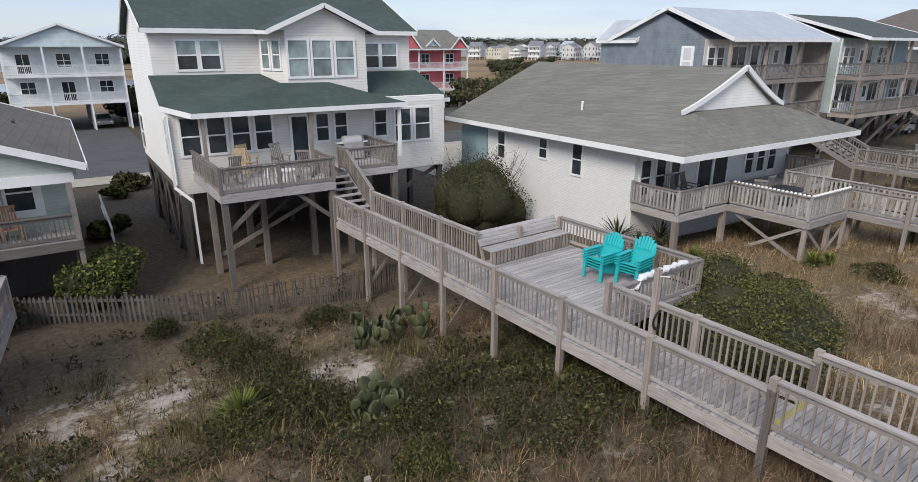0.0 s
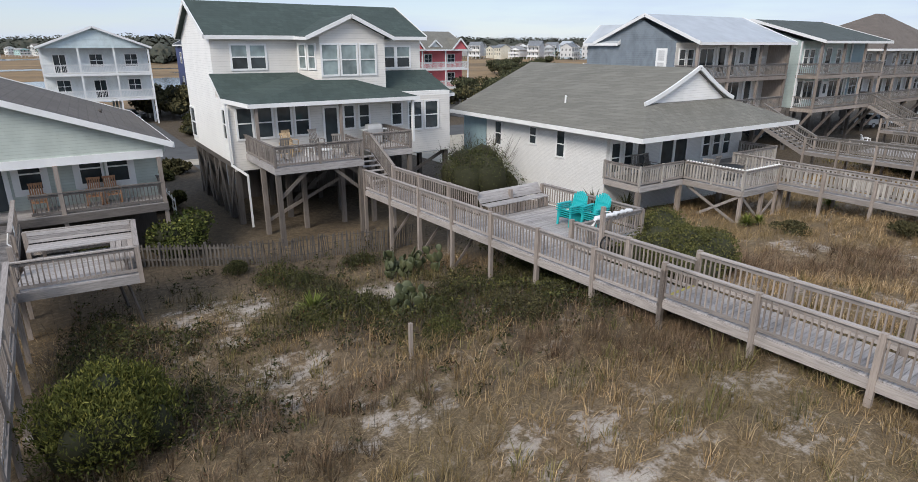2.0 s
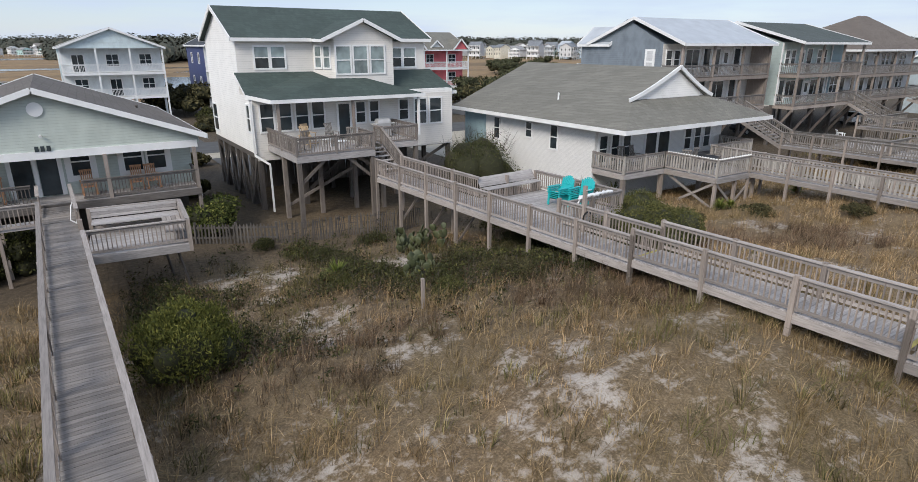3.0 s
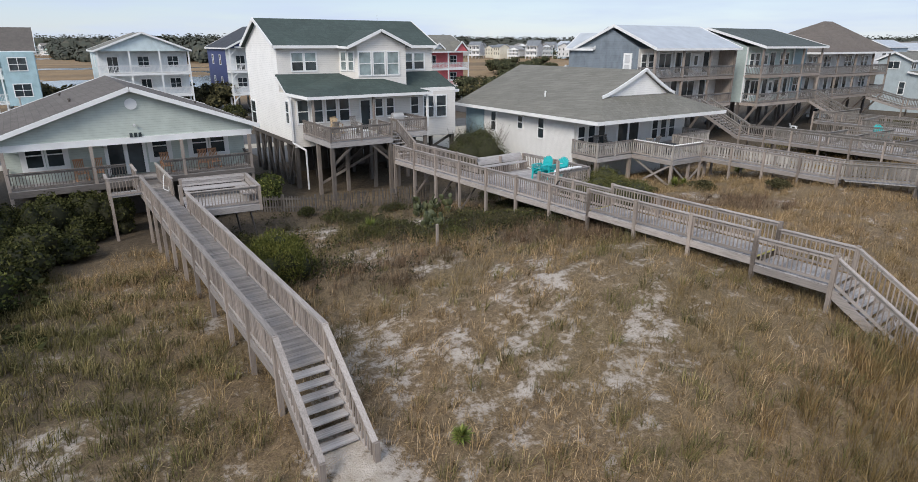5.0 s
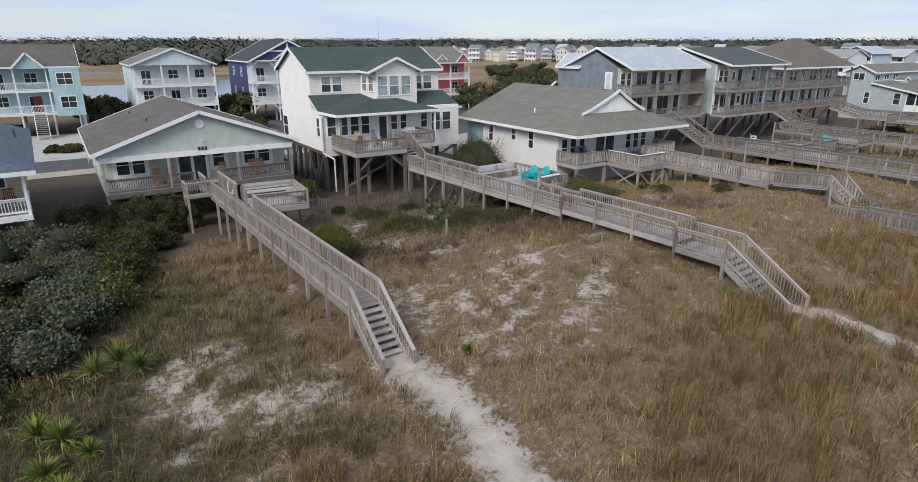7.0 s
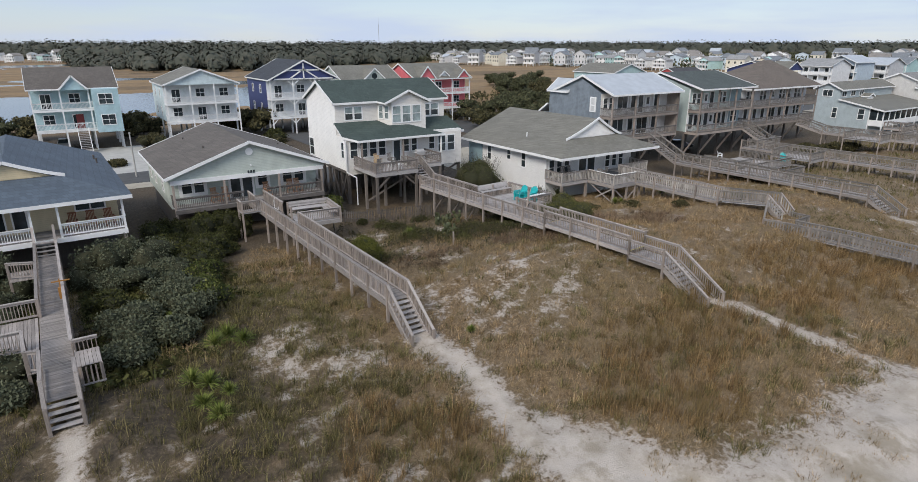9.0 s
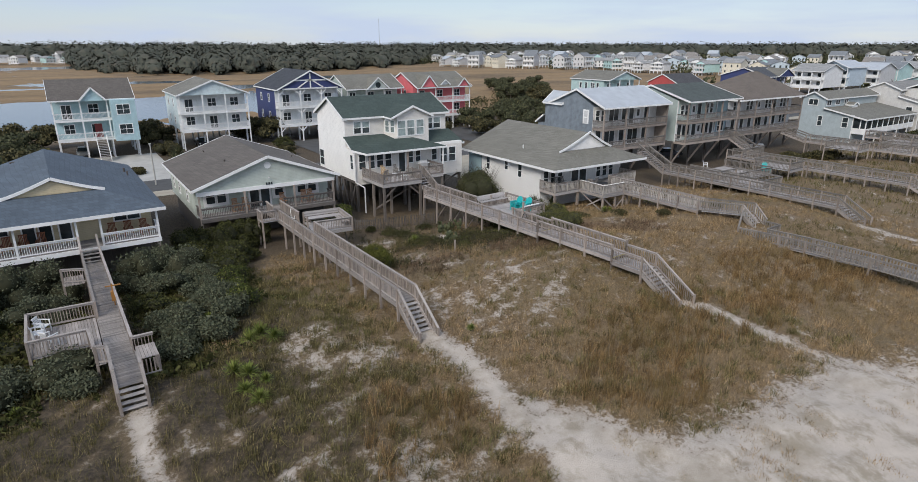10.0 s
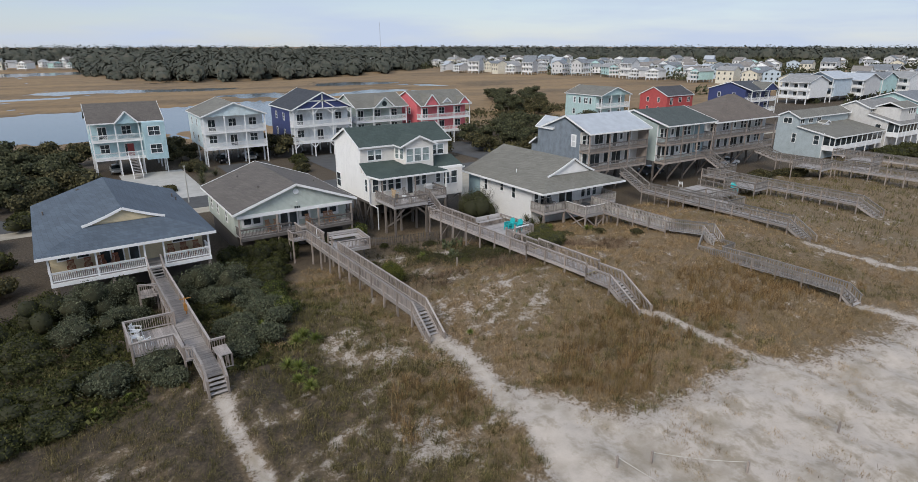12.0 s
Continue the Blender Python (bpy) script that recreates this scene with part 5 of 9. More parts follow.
def stilt_house(name, label, x0, x1, y0, y1, z1, floors, fh, wall_m, roof_m, ridge, zr, balcony, rail_m, bays=3, group="", post_m=None, ground=None, posts_low=True, side_windows=True, front_m=None, depth_over=0.3, single=False, plan=None, hung=False, crest=None):
    """A house on posts: walls, roof (ridge along x, along y, or hip), a balcony on each floor in front, with posts and railings, windows in bays."""
    h = thing(name, pose(0, 0, 0), label, "house", group)
    ze = z1 + floors * fh
    yw = y0 + balcony
    bm = bmesh.new()
    if ridge in "xy":
        wall_gable(bm, x0, x1, yw if ridge == "x" else yw, y1, z1, ze, zr - 0.15, ridge)
    else:
        box(bm, x0, x1, yw, y1, z1, ze)
    part("wall", bm, wall_m, h)
    if front_m:
        # panel colour made paler to offset the deep shade behind the balconies
        part("front_wall", bmbox(x0 + 0.02, x1 - 0.02, yw - 0.04, yw - 0.004, z1, ze - 0.05), front_m, h)
        yw -= 0.04
    o = depth_over
    if ridge in "xy":
        gable_roof(h, x0 - o, x1 + o, y0 - o, y1 + o, ze, zr, ridge, roof_m)
        if ridge == "y" and balcony > 0:
            bm = bmesh.new()
            xm = (x0 + x1) / 2
            v = [bm.verts.new(p) for p in ((x0, y0 + 0.05, ze - 0.1), (x1, y0 + 0.05, ze - 0.1), (xm, y0 + 0.05, zr - 0.2), (x0, y0 + 0.15, ze - 0.1), (x1, y0 + 0.15, ze - 0.1), (xm, y0 + 0.15, zr - 0.2))]
            for f in ((0, 1, 2), (5, 4, 3), (0, 3, 4, 1), (1, 4, 5, 2), (2, 5, 3, 0)):
                bm.faces.new([v[i] for i in f])
            part("gable", bm, wall_m, h)
    else:
        w = min(x1 - x0, y1 - y0) / 2
        xm, ym = (x0 + x1) / 2, (y0 + y1) / 2
        if x1 - x0 > y1 - y0:
            c0, c1 = crest or (x0 + w, x1 - w)
            hip_roof(h, x0 - o, x1 + o, y0 - o, y1 + o, ze, zr, c0, c1, ym, ym, roof_m)
        else:
            hip_roof(h, x0 - o, x1 + o, y0 - o, y1 + o, ze, zr, xm, xm, y0 + w, y1 - w, roof_m)
    pm = post_m or WHITE
    g = gz((x0 + x1) / 2, y0) - 0.3 if ground is None else ground
    bw = (x1 - x0) / bays
    for f in range(floors):
        z = z1 + f * fh
        if balcony > 0:
            bal = part("balcony", bmbox(x0, x1, y0, yw, z - 0.28, z), pm, h)
            railing(h, [(x0 + 0.05, yw, z), (x0 + 0.05, y0 + 0.06, z), (x1 - 0.05, y0 + 0.06, z), (x1 - 0.05, yw, z)], posts=False, material=rail_m, post_m=rail_m, single=single, gap=0.16, h=1.0)
        for kind, xc in plan[f] if plan else ():
            opening(h, kind, xc, yw, z)
        for k in range(0 if plan else bays):
            xc = x0 + bw * (k + 0.5)
            if (k + f) % 3 == 1:
                window(h, "f", xc, yw, z + 0.05, 1.2, 2.0, 2, False)
            else:
                window(h, "f", xc, yw, z + 0.75, min(1.3, bw * 0.5), 1.35, 2, True)
        for y in (yw + (y1 - yw) * 0.3, yw + (y1 - yw) * 0.7) if side_windows else ():
            window(h, "l", x0, y, z + 0.8, 0.8, 1.3)
    if balcony > 0:
        for k in range(bays + 1):
            x = x0 + 0.1 + (x1 - x0 - 0.2) * k / bays
            part("post", bmbox(x - 0.09, x + 0.09, y0 + 0.02, y0 + 0.2, z1 - 0.5 if hung else g, ze - 0.1), pm, h)
            if hung:
                brace(h, (x, y0 + 0.15, z1 - 0.35), (x, yw + 0.25, g + 0.7), 0.16, 0.22, pm)
    if posts_low:
        for k in range(bays + 1):
            x = x0 + 0.15 + (x1 - x0 - 0.3) * k / bays
            for y in (yw + 0.2, (yw + y1) / 2, y1 - 0.2):
                part("piling", bmbox(x - 0.13, x + 0.13, y - 0.13, y + 0.13, g, z1), M_DARKWOOD if pm is not WHITE else pm, h)
    return h


slate_house = stilt_house("stilt_house", "slate-blue house on stilts with a pale metal roof and weathered decks", 36.2, 48.6, 23.5, 33.4, 3.5, 2, 2.68, M_SLATE, M_METAL_ROOF, "x", 10.95, 2.0, M_GREYRAIL, 3, "row of beach houses", M_POST, side_windows=False, front_m=M_BEIGE,
                          plan=[[("tall", 37.3), ("slider", 39.4), ("tall", 41.7), ("slider", 43.9), ("tall", 46.2)], [("pair", 37.5), ("wide", 40.0), ("tall", 42.0), ("dark", 43.4), ("door", 44.7), ("tall", 46.4)]], hung=True)
shutter_ob = part("door", bmbox(36.13, 36.2, 26.2, 27.2, 6.6, 8.4), WHITE, slate_house, "white louvred door in the gable wall")
part("louvre", bmbox(36.11, 36.14, 26.4, 27.0, 7.5, 8.25), M_LIGHTGREY, shutter_ob)
part("louvre", bmbox(36.11, 36.14, 26.4, 27.0, 6.7, 7.35), M_LIGHTGREY, shutter_ob)
part("back_block", bmbox(36.25, 48.55, 33.4, 34.7, 3.5, 8.6), M_SLATE, slate_house)
bm = bmesh.new()
wall_gable(bm, 36.25, 39.65, 33.42, 34.68, 8.6, 8.65, 10.0, "y")
part("gable", bm, M_SLATE, slate_house)
gable_roof(slate_house, 35.95, 39.95, 31.0, 34.95, 8.78, 10.3, "y", M_METAL_ROOF, 0.12)
part("rear_block", bmbox(36.25, 48.5, 34.7, 36.1, 3.5, 5.9), M_SLATE, slate_house)
bm, tb = bmesh.new(), bmesh.new()
slab(bm, [(35.95, 36.4, 5.95), (48.7, 36.4, 5.95), (48.7, 34.72, 7.1), (35.95, 34.72, 7.1)][::-1], 0.12)
beam(tb, (35.93, 34.72, 7.05), (35.93, 36.4, 5.9), 0.05, 0.22)
r_back = part("roof", bm, M_METAL_ROOF, slate_house)
part("edge_board", tb, WHITE, r_back)
part("end_wall", bmbox(48.45, 48.6, 23.75, 25.4, 3.5, 8.75), M_POST, slate_house, "brown board wall closing the porch")
green_house = stilt_house("stilt_house", "pale mint and teal house on stilts with a dark roof", 51.4, 63.2, 22.3, 35.5, 3.3, 2, 2.85, m_siding("pale_grey_mint_siding", (0.42, 0.49, 0.47)), m_shingle("dark_green_grey_shingle", (0.075, 0.09, 0.085)), "x", 10.9, 2.0, M_GREYRAIL, 3, "row of beach houses", M_POST, front_m=M_MINT, side_windows=False,
                          plan=[[("tall", 52.33), ("wide", 53.76), ("tall", 55.61), ("door", 56.71), ("wide", 58.31), ("tall", 59.66)], [("pair", 53.09), ("door", 55.11), ("dark", 56.46), ("pair", 58.82)]], hung=True)
part("side_wing", bmbox(60.5, 63.15, 24.14, 24.25, 3.35, 8.9), M_TEALWALL, green_house, "dusty teal end of the front wall")
window(green_house, "f", 61.85, 24.14, 4.1, 1.4, 1.5, 2, True)
for x in (51.45, 60.5):
    part("corner_board", bmbox(x - 0.08, x + 0.08, 24.1, 24.2, 3.3, 8.95), WHITE, green_house)
stilt_house("stilt_house", "grey house on stilts with a brown hipped roof and weathered decks", 66.8, 85.2, 24.4, 35.4, 3.0, 2, 2.65, M_GREY, m_shingle("brown_shingle", (0.15, 0.125, 0.105)), "hip", 12.1, 2.0, M_GREYRAIL, 4, "row of beach houses", M_POST, front_m=M_LIGHTGREY, side_windows=False, crest=(77.2, 79.4),
            plan=[[("tall", 68.49), ("tall", 70.92), ("tall", 73.09), ("slider", 75.52), ("tall", 77.94), ("tall", 80.12), ("pair", 82.78)], [("pair", 68.98), ("pair", 72.61), ("door", 75.27), ("pair", 77.94), ("dark", 79.87), ("pair", 82.42)]], hung=True)


def saltbox(label, x0, x1, ys, zs, wall_m, roof_m):
    """A house with a high gabled block inland and a long lower roof towards the sea, between them a band of windows.
    ys: back wall, ridge, foot of the high block, front wall; zs: ridge, high eave, top and front of the low roof."""
    yb, ym, yf, y0 = ys
    zr, ze, zt, zl = zs
    h = thing("stilt_house", pose(0, 0, 0), label, "house", "row of beach houses")
    bm = bmesh.new()
    wall_gable(bm, x0, x1, yf, yb, -1.3, ze, zr - 0.12, "x")
    part("wall", bm, wall_m, h)
    bm = bmesh.new()
    prof = [(y0, -1.3), (yf - 0.02, -1.3), (yf - 0.02, zt - 0.22), (y0, zl - 0.2)]
    e0, e1 = ([bm.verts.new((x, y, z)) for y, z in prof] for x in (x0 + 0.01, x1 - 0.01))
    bm.faces.new(e0)
    bm.faces.new(e1[::-1])
    for k in range(4):
        bm.faces.new((e0[k], e0[(k + 1) % 4], e1[(k + 1) % 4], e1[k]))
    part("front_block", bm, wall_m, h)
    gable_roof(h, x0 - 0.35, x1 + 0.35, yf - 0.4, yb + 0.4, ze, zr, "x", roof_m, 0.14)
    bm, tb = bmesh.new(), bmesh.new()
    slope = (zt - zl) / (yf - y0)
    yo = y0 - 2.4
    slab(bm, [(x0 - 0.35, yo, zl - slope * 2.4), (x1 + 0.35, yo, zl - slope * 2.4), (x1 + 0.35, yf - 0.03, zt), (x0 - 0.35, yf - 0.03, zt)], 0.14)
    beam(tb, (x0 - 0.37, yo, zl - slope * 2.4 - 0.1), (x0 - 0.37, yf, zt - 0.1), 0.05, 0.25)
    beam(tb, (x0 - 0.35, yo - 0.02, zl - slope * 2.4 - 0.1), (x1 + 0.35, yo - 0.02, zl - slope * 2.4 - 0.1), 0.05, 0.22)
    r = part("roof", bm, roof_m, h)
    part("edge_board", tb, WHITE, r)
    for k in range(3):
        window(h, "f", x0 + 1.3 + k * 3.2, yf, zt + 0.35, 1.5, ze - zt - 0.75, 2, False)
    gable_roof(h, x0 + 7.2, x0 + 9.4, yf - 1.7, yf - 0.2, zt + 0.2, zt + 0.7, "y", roof_m, 0.08)
    part("dormer_wall", bmbox(x0 + 7.4, x0 + 9.2, yf - 1.5, yf - 0.2, zt - 0.6, zt + 0.18), WHITE, h)
    # the screened porch: floor, knee wall, posts and dark screens
    zp = zl - slope * 2.4 - 2.45
    part("porch_floor", bmbox(x0 + 0.2, x1, yo + 0.3, y0, zp - 0.25, zp), WHITE, h)
    part("knee_wall", bmbox(x0 + 0.2, x1, yo + 0.3, yo + 0.4, zp, zp + 0.75), WHITE, h)
    part("knee_wall", bmbox(x0 + 0.2, x0 + 0.3, yo + 0.4, y0, zp, zp + 0.75), WHITE, h)
    part("screen", bmbox(x0 + 0.24, x0 + 0.28, yo + 0.4, y0, zp + 0.75, zp + 2.2), M_GLASS, h)
    part("screen", bmbox(x0 + 0.3, x1, yo + 0.34, yo + 0.38, zp + 0.75, zp + 2.2), M_GLASS, h)
    n = 9
    for k in range(n + 1):
        x = x0 + 0.3 + (x1 - x0 - 0.5) * k / n
        part("post", bmbox(x - 0.08, x + 0.08, yo + 0.26, yo + 0.42, -1.3 if k % 2 == 0 else zp, zp + 2.25), WHITE, h)
    part("post", bmbox(x0 + 0.16, x0 + 0.34, (yo + y0) / 2 - 0.08, (yo + y0) / 2 + 0.08, zp, zp + 2.3), WHITE, h)
    part("corner_board", bmbox(x0 - 0.03, x0 + 0.1, y0 - 0.03, y0 + 0.1, -1.2, zl + 0.1), WHITE, h)
    return h


house_f = saltbox("misty-blue house with a long sloping grey roof and white screened porch", 97.0, 117.0, (30.6, 28.5, 26.3, 21.1), (8.15, 6.95, 5.4, 4.4), M_LIGHTBLUE, M_GREY_ROOF)
window(house_f, "l", 97.0, 28.5, 5.75, 1.6, 1.0, 2, False)
window(house_f, "l", 97.0, 26.8, 2.1, 0.7, 1.7)
window(house_f, "l", 97.0, 22.4, 2.2, 0.9, 1.7)
house_g = saltbox("pale warm-grey house with stepped gables and grey roofs", 118.0, 134.0, (28.6, 25.6, 22.8, 18.8), (9.35, 8.0, 6.85, 5.8), m_siding("pale_warm_grey_siding", (0.60, 0.585, 0.56)), m_shingle("pale_grey_shingle", (0.24, 0.235, 0.225)))
gable_roof(house_g, 120.0, 128.0, 17.4, 22.6, 8.3, 9.3, "x", M_GREY_ROOF, 0.12)
part("upper_block", bmbox(120.3, 127.7, 17.8, 22.78, 5.2, 8.25), m_siding("light_warm_grey_siding", (0.62, 0.605, 0.58)), house_g)
for x in (124.2, 125.4, 126.6):
    window(house_g, "f", x, 17.8, 6.9, 0.6, 1.1, 1, False)
window(house_g, "l", 118.0, 20.6, 3.2, 1.0, 1.6)
window(house_g, "l", 118.0, 24.6, 3.4, 1.1, 0.8)

BK = "row of houses across the road"


def front_gable(h, xc, w, y0, y1, ze, rise, wall_m, roof_m):
    """A small gable on the front of a roof, with its face and white boards."""
    gable_roof(h, xc - w / 2, xc + w / 2, y0, y1, ze, ze + rise, "y", roof_m, 0.12)
    bm = bmesh.new()
    v = [bm.verts.new(p) for p in ((xc - w / 2 + 0.15, y0 + 0.25, ze - 0.15), (xc + w / 2 - 0.15, y0 + 0.25, ze - 0.15), (xc, y0 + 0.25, ze + rise - 0.2), (xc - w / 2 + 0.15, y0 + 0.4, ze - 0.15), (xc + w / 2 - 0.15, y0 + 0.4, ze - 0.15), (xc, y0 + 0.4, ze + rise - 0.2))]
    for f in ((0, 1, 2), (5, 4, 3), (0, 3, 4, 1), (1, 4, 5, 2), (2, 5, 3, 0)):
        bm.faces.new([v[i] for i in f])
    part("gable", bm, wall_m, h)


def white_stair(h, x0, x1, ya, yb, za, zb):
    """White outside stairs with closed sides and a rail."""
    n = 14
    for k in range(n):
        y, z = ya + (yb - ya) * (k + 0.5) / n, za + (zb - za) * (k + 0.75) / n
        part("tread", bmbox(x0, x1, y - 0.16, y + 0.16, z - 0.05, z), M_WOODX, h)
    for x in (x0, x1):
        for dz, hh in ((-0.15, 0.3), (0.95, 0.08), (0.5, 0.06)):
            bm = bmesh.new()
            beam(bm, (x, ya, za + dz), (x, yb, zb + dz), 0.06, hh)
            part("stair_rail", bm, WHITE, h)



h_sky = stilt_house("stilt_house", "sky-blue house on white posts with a brown roof and balconies", -21.6, -10.7, 79.0, 90.0, 2.4, 2, 3.0, M_SKY, M_BROWN_ROOF, "x", 11.2, 2.0, WHITE, 3, BK)
part("front_block", bmbox(-14.0, -10.66, 76.85, 81.2, 2.1, 8.3), M_SKY, h_sky)
for z in (3.2, 6.2):
    window(h_sky, "f", -12.4, 76.85, z, 1.7, 1.4, 2, True)
front_gable(h_sky, -16.2, 3.6, 78.4, 83.5, 8.3, 1.9, M_SKY, M_BROWN_ROOF)
white_stair(h_sky, -16.6, -15.2, 79.0, 75.2, 2.4, -0.6)
part("door", bmbox(-16.4, -15.4, 80.9, 81.0, 2.42, 4.5), m_paint("dark_red_door", (0.22, 0.03, 0.03), 0.4), h_sky, "dark red front door")
stilt_house("stilt_house", "pale blue house on white posts with two tiers of balconies", -4.0, 7.2, 79.5, 93.0, 2.5, 2, 2.95, M_PALE, M_GREY_ROOF, "y", 10.7, 2.2, WHITE, 3, BK, front_m=M_PORCHWHITE)
h_navy = stilt_house("stilt_house", "navy house with white balconies and arched posts", 12.4, 24.6, 79.0, 93.0, 2.3, 2, 3.2, M_NAVY, m_shingle("charcoal_shingle", (0.05, 0.055, 0.065)), "y", 11.9, 2.2, WHITE, 3, BK, front_m=M_PORCHWHITE)
for p, q in (((18.5, 78.96, 8.7), (18.5, 78.96, 11.4)), ((13.2, 78.96, 8.75), (23.8, 78.96, 8.75)), ((16.0, 78.96, 8.8), (18.5, 78.96, 10.4)), ((21.0, 78.96, 8.8), (18.5, 78.96, 10.4)), ((15.6, 78.96, 10.2), (21.4, 78.96, 10.2))):
    brace(h_navy, p, q, 0.1, 0.22, WHITE, "truss")
for z in (2.3, 5.5, 8.7):
    for k in range(4):
        x = 12.5 + 12.0 * k / 3
        for sx in (-1, 1):
            if 12.4 < x + sx * 0.5 < 24.6:
                brace(h_navy, (x, 79.1, z - 1.15), (x + sx * 1.0, 79.1, z - 0.15), 0.1, 0.16, WHITE, "arch_brace")
white_stair(h_navy, 20.6, 22.0, 79.0, 74.5, 2.3, -0.6)
h_pale = stilt_house("stilt_house", "pale green house with a grey roof and white balcony", 26.5, 38.5, 81.0, 92.0, 2.3, 2, 2.9, m_siding("pale_green_siding", (0.45, 0.52, 0.48)), M_GREY_ROOF, "x", 10.6, 2.2, WHITE, 3, BK)
bm = bmesh.new()
tube(bm, (33.0, 80.68, 8.75), (33.0, 80.76, 8.75), 0.55, n=20)
part("gable_window", bm, M_GLASS, h_pale, "round dark window in the gable")
front_gable(h_pale, 33.0, 5.0, 80.5, 86.0, 8.0, 2.2, m_siding("pale_grey_green_siding", (0.5, 0.55, 0.52)), M_GREY_ROOF)
h_pink = stilt_house("stilt_house", "coral-pink house on stilts with white balconies", 41.0, 54.0, 79.0, 92.0, 2.2, 2, 2.9, M_PINK, M_GREY_ROOF, "x", 10.8, 2.0, WHITE, 3, BK)
front_gable(h_pink, 43.6, 4.0, 78.6, 85.0, 8.0, 2.4, M_PINK, M_GREY_ROOF)
front_gable(h_pink, 52.2, 3.2, 78.6, 84.0, 8.0, 1.7, M_PINK, M_GREY_ROOF)
front_gable(h_pink, 48.0, 2.4, 79.4, 83.0, 8.4, 1.0, M_PORCHWHITE, M_GREY_ROOF)

# ---------------------------------------------------------------- plants


def tri_mesh(name, verts, tris, material):
    me = bpy.data.meshes.new(name)
    verts, tris = np.asarray(verts, np.float32), np.asarray(tris, np.int32)
    me.vertices.add(len(verts))
    me.vertices.foreach_set("co", verts.ravel())
    me.loops.add(len(tris) * 3)
    me.loops.foreach_set("vertex_index", tris.ravel())
    me.polygons.add(len(tris))
    me.polygons.foreach_set("loop_start", np.arange(len(tris), dtype=np.int32) * 3)
    me.update(calc_edges=True)
    me.materials.append(material)
    return me


def blades(rng, base, h, w, lean, head=None):
    """Grass blades: base (n, 3), heights h, widths w, lean outwards (n, 2). Five corners and three triangles each."""
    n = len(base)
    side = rng.uniform(0, math.tau, n)
    s = np.column_stack([np.cos(side), np.sin(side), np.zeros(n)]) * (w / 2)[:, None]
    mid = base + np.column_stack([lean * 0.35 * h[:, None], h * 0.62])
    tip = base + np.column_stack([lean * h[:, None], h * (0.98 - 0.25 * np.hypot(*lean.T))])
    v = np.stack([base - s, base + s, mid + s * 0.75, mid - s * 0.75, tip], 1).reshape(-1, 3)
    o = (np.arange(n) * 5)[:, None]
    t = np.concatenate([o + [[0, 1, 2]], o + [[0, 2, 3]], o + [[3, 2, 4]]], 1).reshape(-1, 3)
    return v, t


def grass_patch(name, label, rng, cx, cy, per, h, w, spread, material, bend=0.7):
    """Clumps of blades about the points cx, cy; h: height of each clump."""
    n = len(cx)
    k = per
    a, r = rng.uniform(0, math.tau, (n, k)), np.sqrt(rng.uniform(0, 1, (n, k))) * spread
    x, y = (cx[:, None] + np.cos(a) * r).ravel(), (cy[:, None] + np.sin(a) * r).ravel()
    hh = (h[:, None] * rng.uniform(0.45, 1.1, (n, k))).ravel()
    d = rng.uniform(0, math.tau, n * k)
    mag = rng.uniform(0.1, bend, n * k)
    lean = np.column_stack([np.cos(a.ravel()) * 0.6 + np.cos(d) * 0.6 + 0.25, np.sin(a.ravel()) * 0.6 + np.sin(d) * 0.6]) * mag[:, None]
    base = np.column_stack([x, y, ground_z(x, y) - 0.03])
    v, t = blades(rng, base, hh, w * rng.uniform(0.7, 1.4, n * k), lean)
    me = tri_mesh(name, v, t, material)
    tone = me.attributes.new("tone", "FLOAT", "POINT")
    tone.data.foreach_set("value", np.repeat(rng.uniform(0, 1, n), k * 5).astype(np.float32))
    return tagged(new(name, me), label, "grass", kind="stuff")


def m_grass(name, stops, patch_c):
    n = Nodes(name)
    isl = n.add("NewGeometry")
    v = n.coords(world=True)
    col = n.ramp(isl.outputs["Random Per Island"], stops)
    col = n.mix(n.ramp(n.noise(v, 0.28, 4), [(0.44, (0, 0, 0)), (0.68, (0.6,) * 3)]), col, patch_c)
    col = n.mix(1.0, col, (1.035, 1.0, 1.0), "MULTIPLY")
    at = n.add("Attribute")
    at.attribute_name = "tone"
    col = n.mix(1.0, col, n.ramp(at.outputs["Fac"], [(0.0, (0.6, 0.58, 0.56)), (0.5, (1.0, 1.0, 1.0)), (1.0, (1.35, 1.33, 1.3))]), "MULTIPLY")
    n.bsdf.inputs["Specular IOR Level"].default_value = 0.15
    return n.done(col, 0.8)


M_GRASS = m_grass("dune_grass", [(0.0, (0.098, 0.067, 0.034)), (0.35, (0.222, 0.157, 0.078)), (0.7, (0.345, 0.247, 0.130)), (1.0, (0.50, 0.39, 0.24))], (0.150, 0.128, 0.060))
M_GRASS_GOLD = m_grass("golden_sea_oats", [(0.0, (0.090, 0.058, 0.027)), (0.4, (0.170, 0.112, 0.050)), (0.75, (0.265, 0.178, 0.083)), (1.0, (0.41, 0.297, 0.16))], (0.125, 0.106, 0.045))
M_GRASS_GREEN = m_grass("green_dune_grass", [(0.0, (0.034, 0.034, 0.014)), (0.4, (0.094, 0.086, 0.031)), (0.75, (0.165, 0.142, 0.058)), (1.0, (0.29, 0.24, 0.125))], (0.075, 0.078, 0.024))
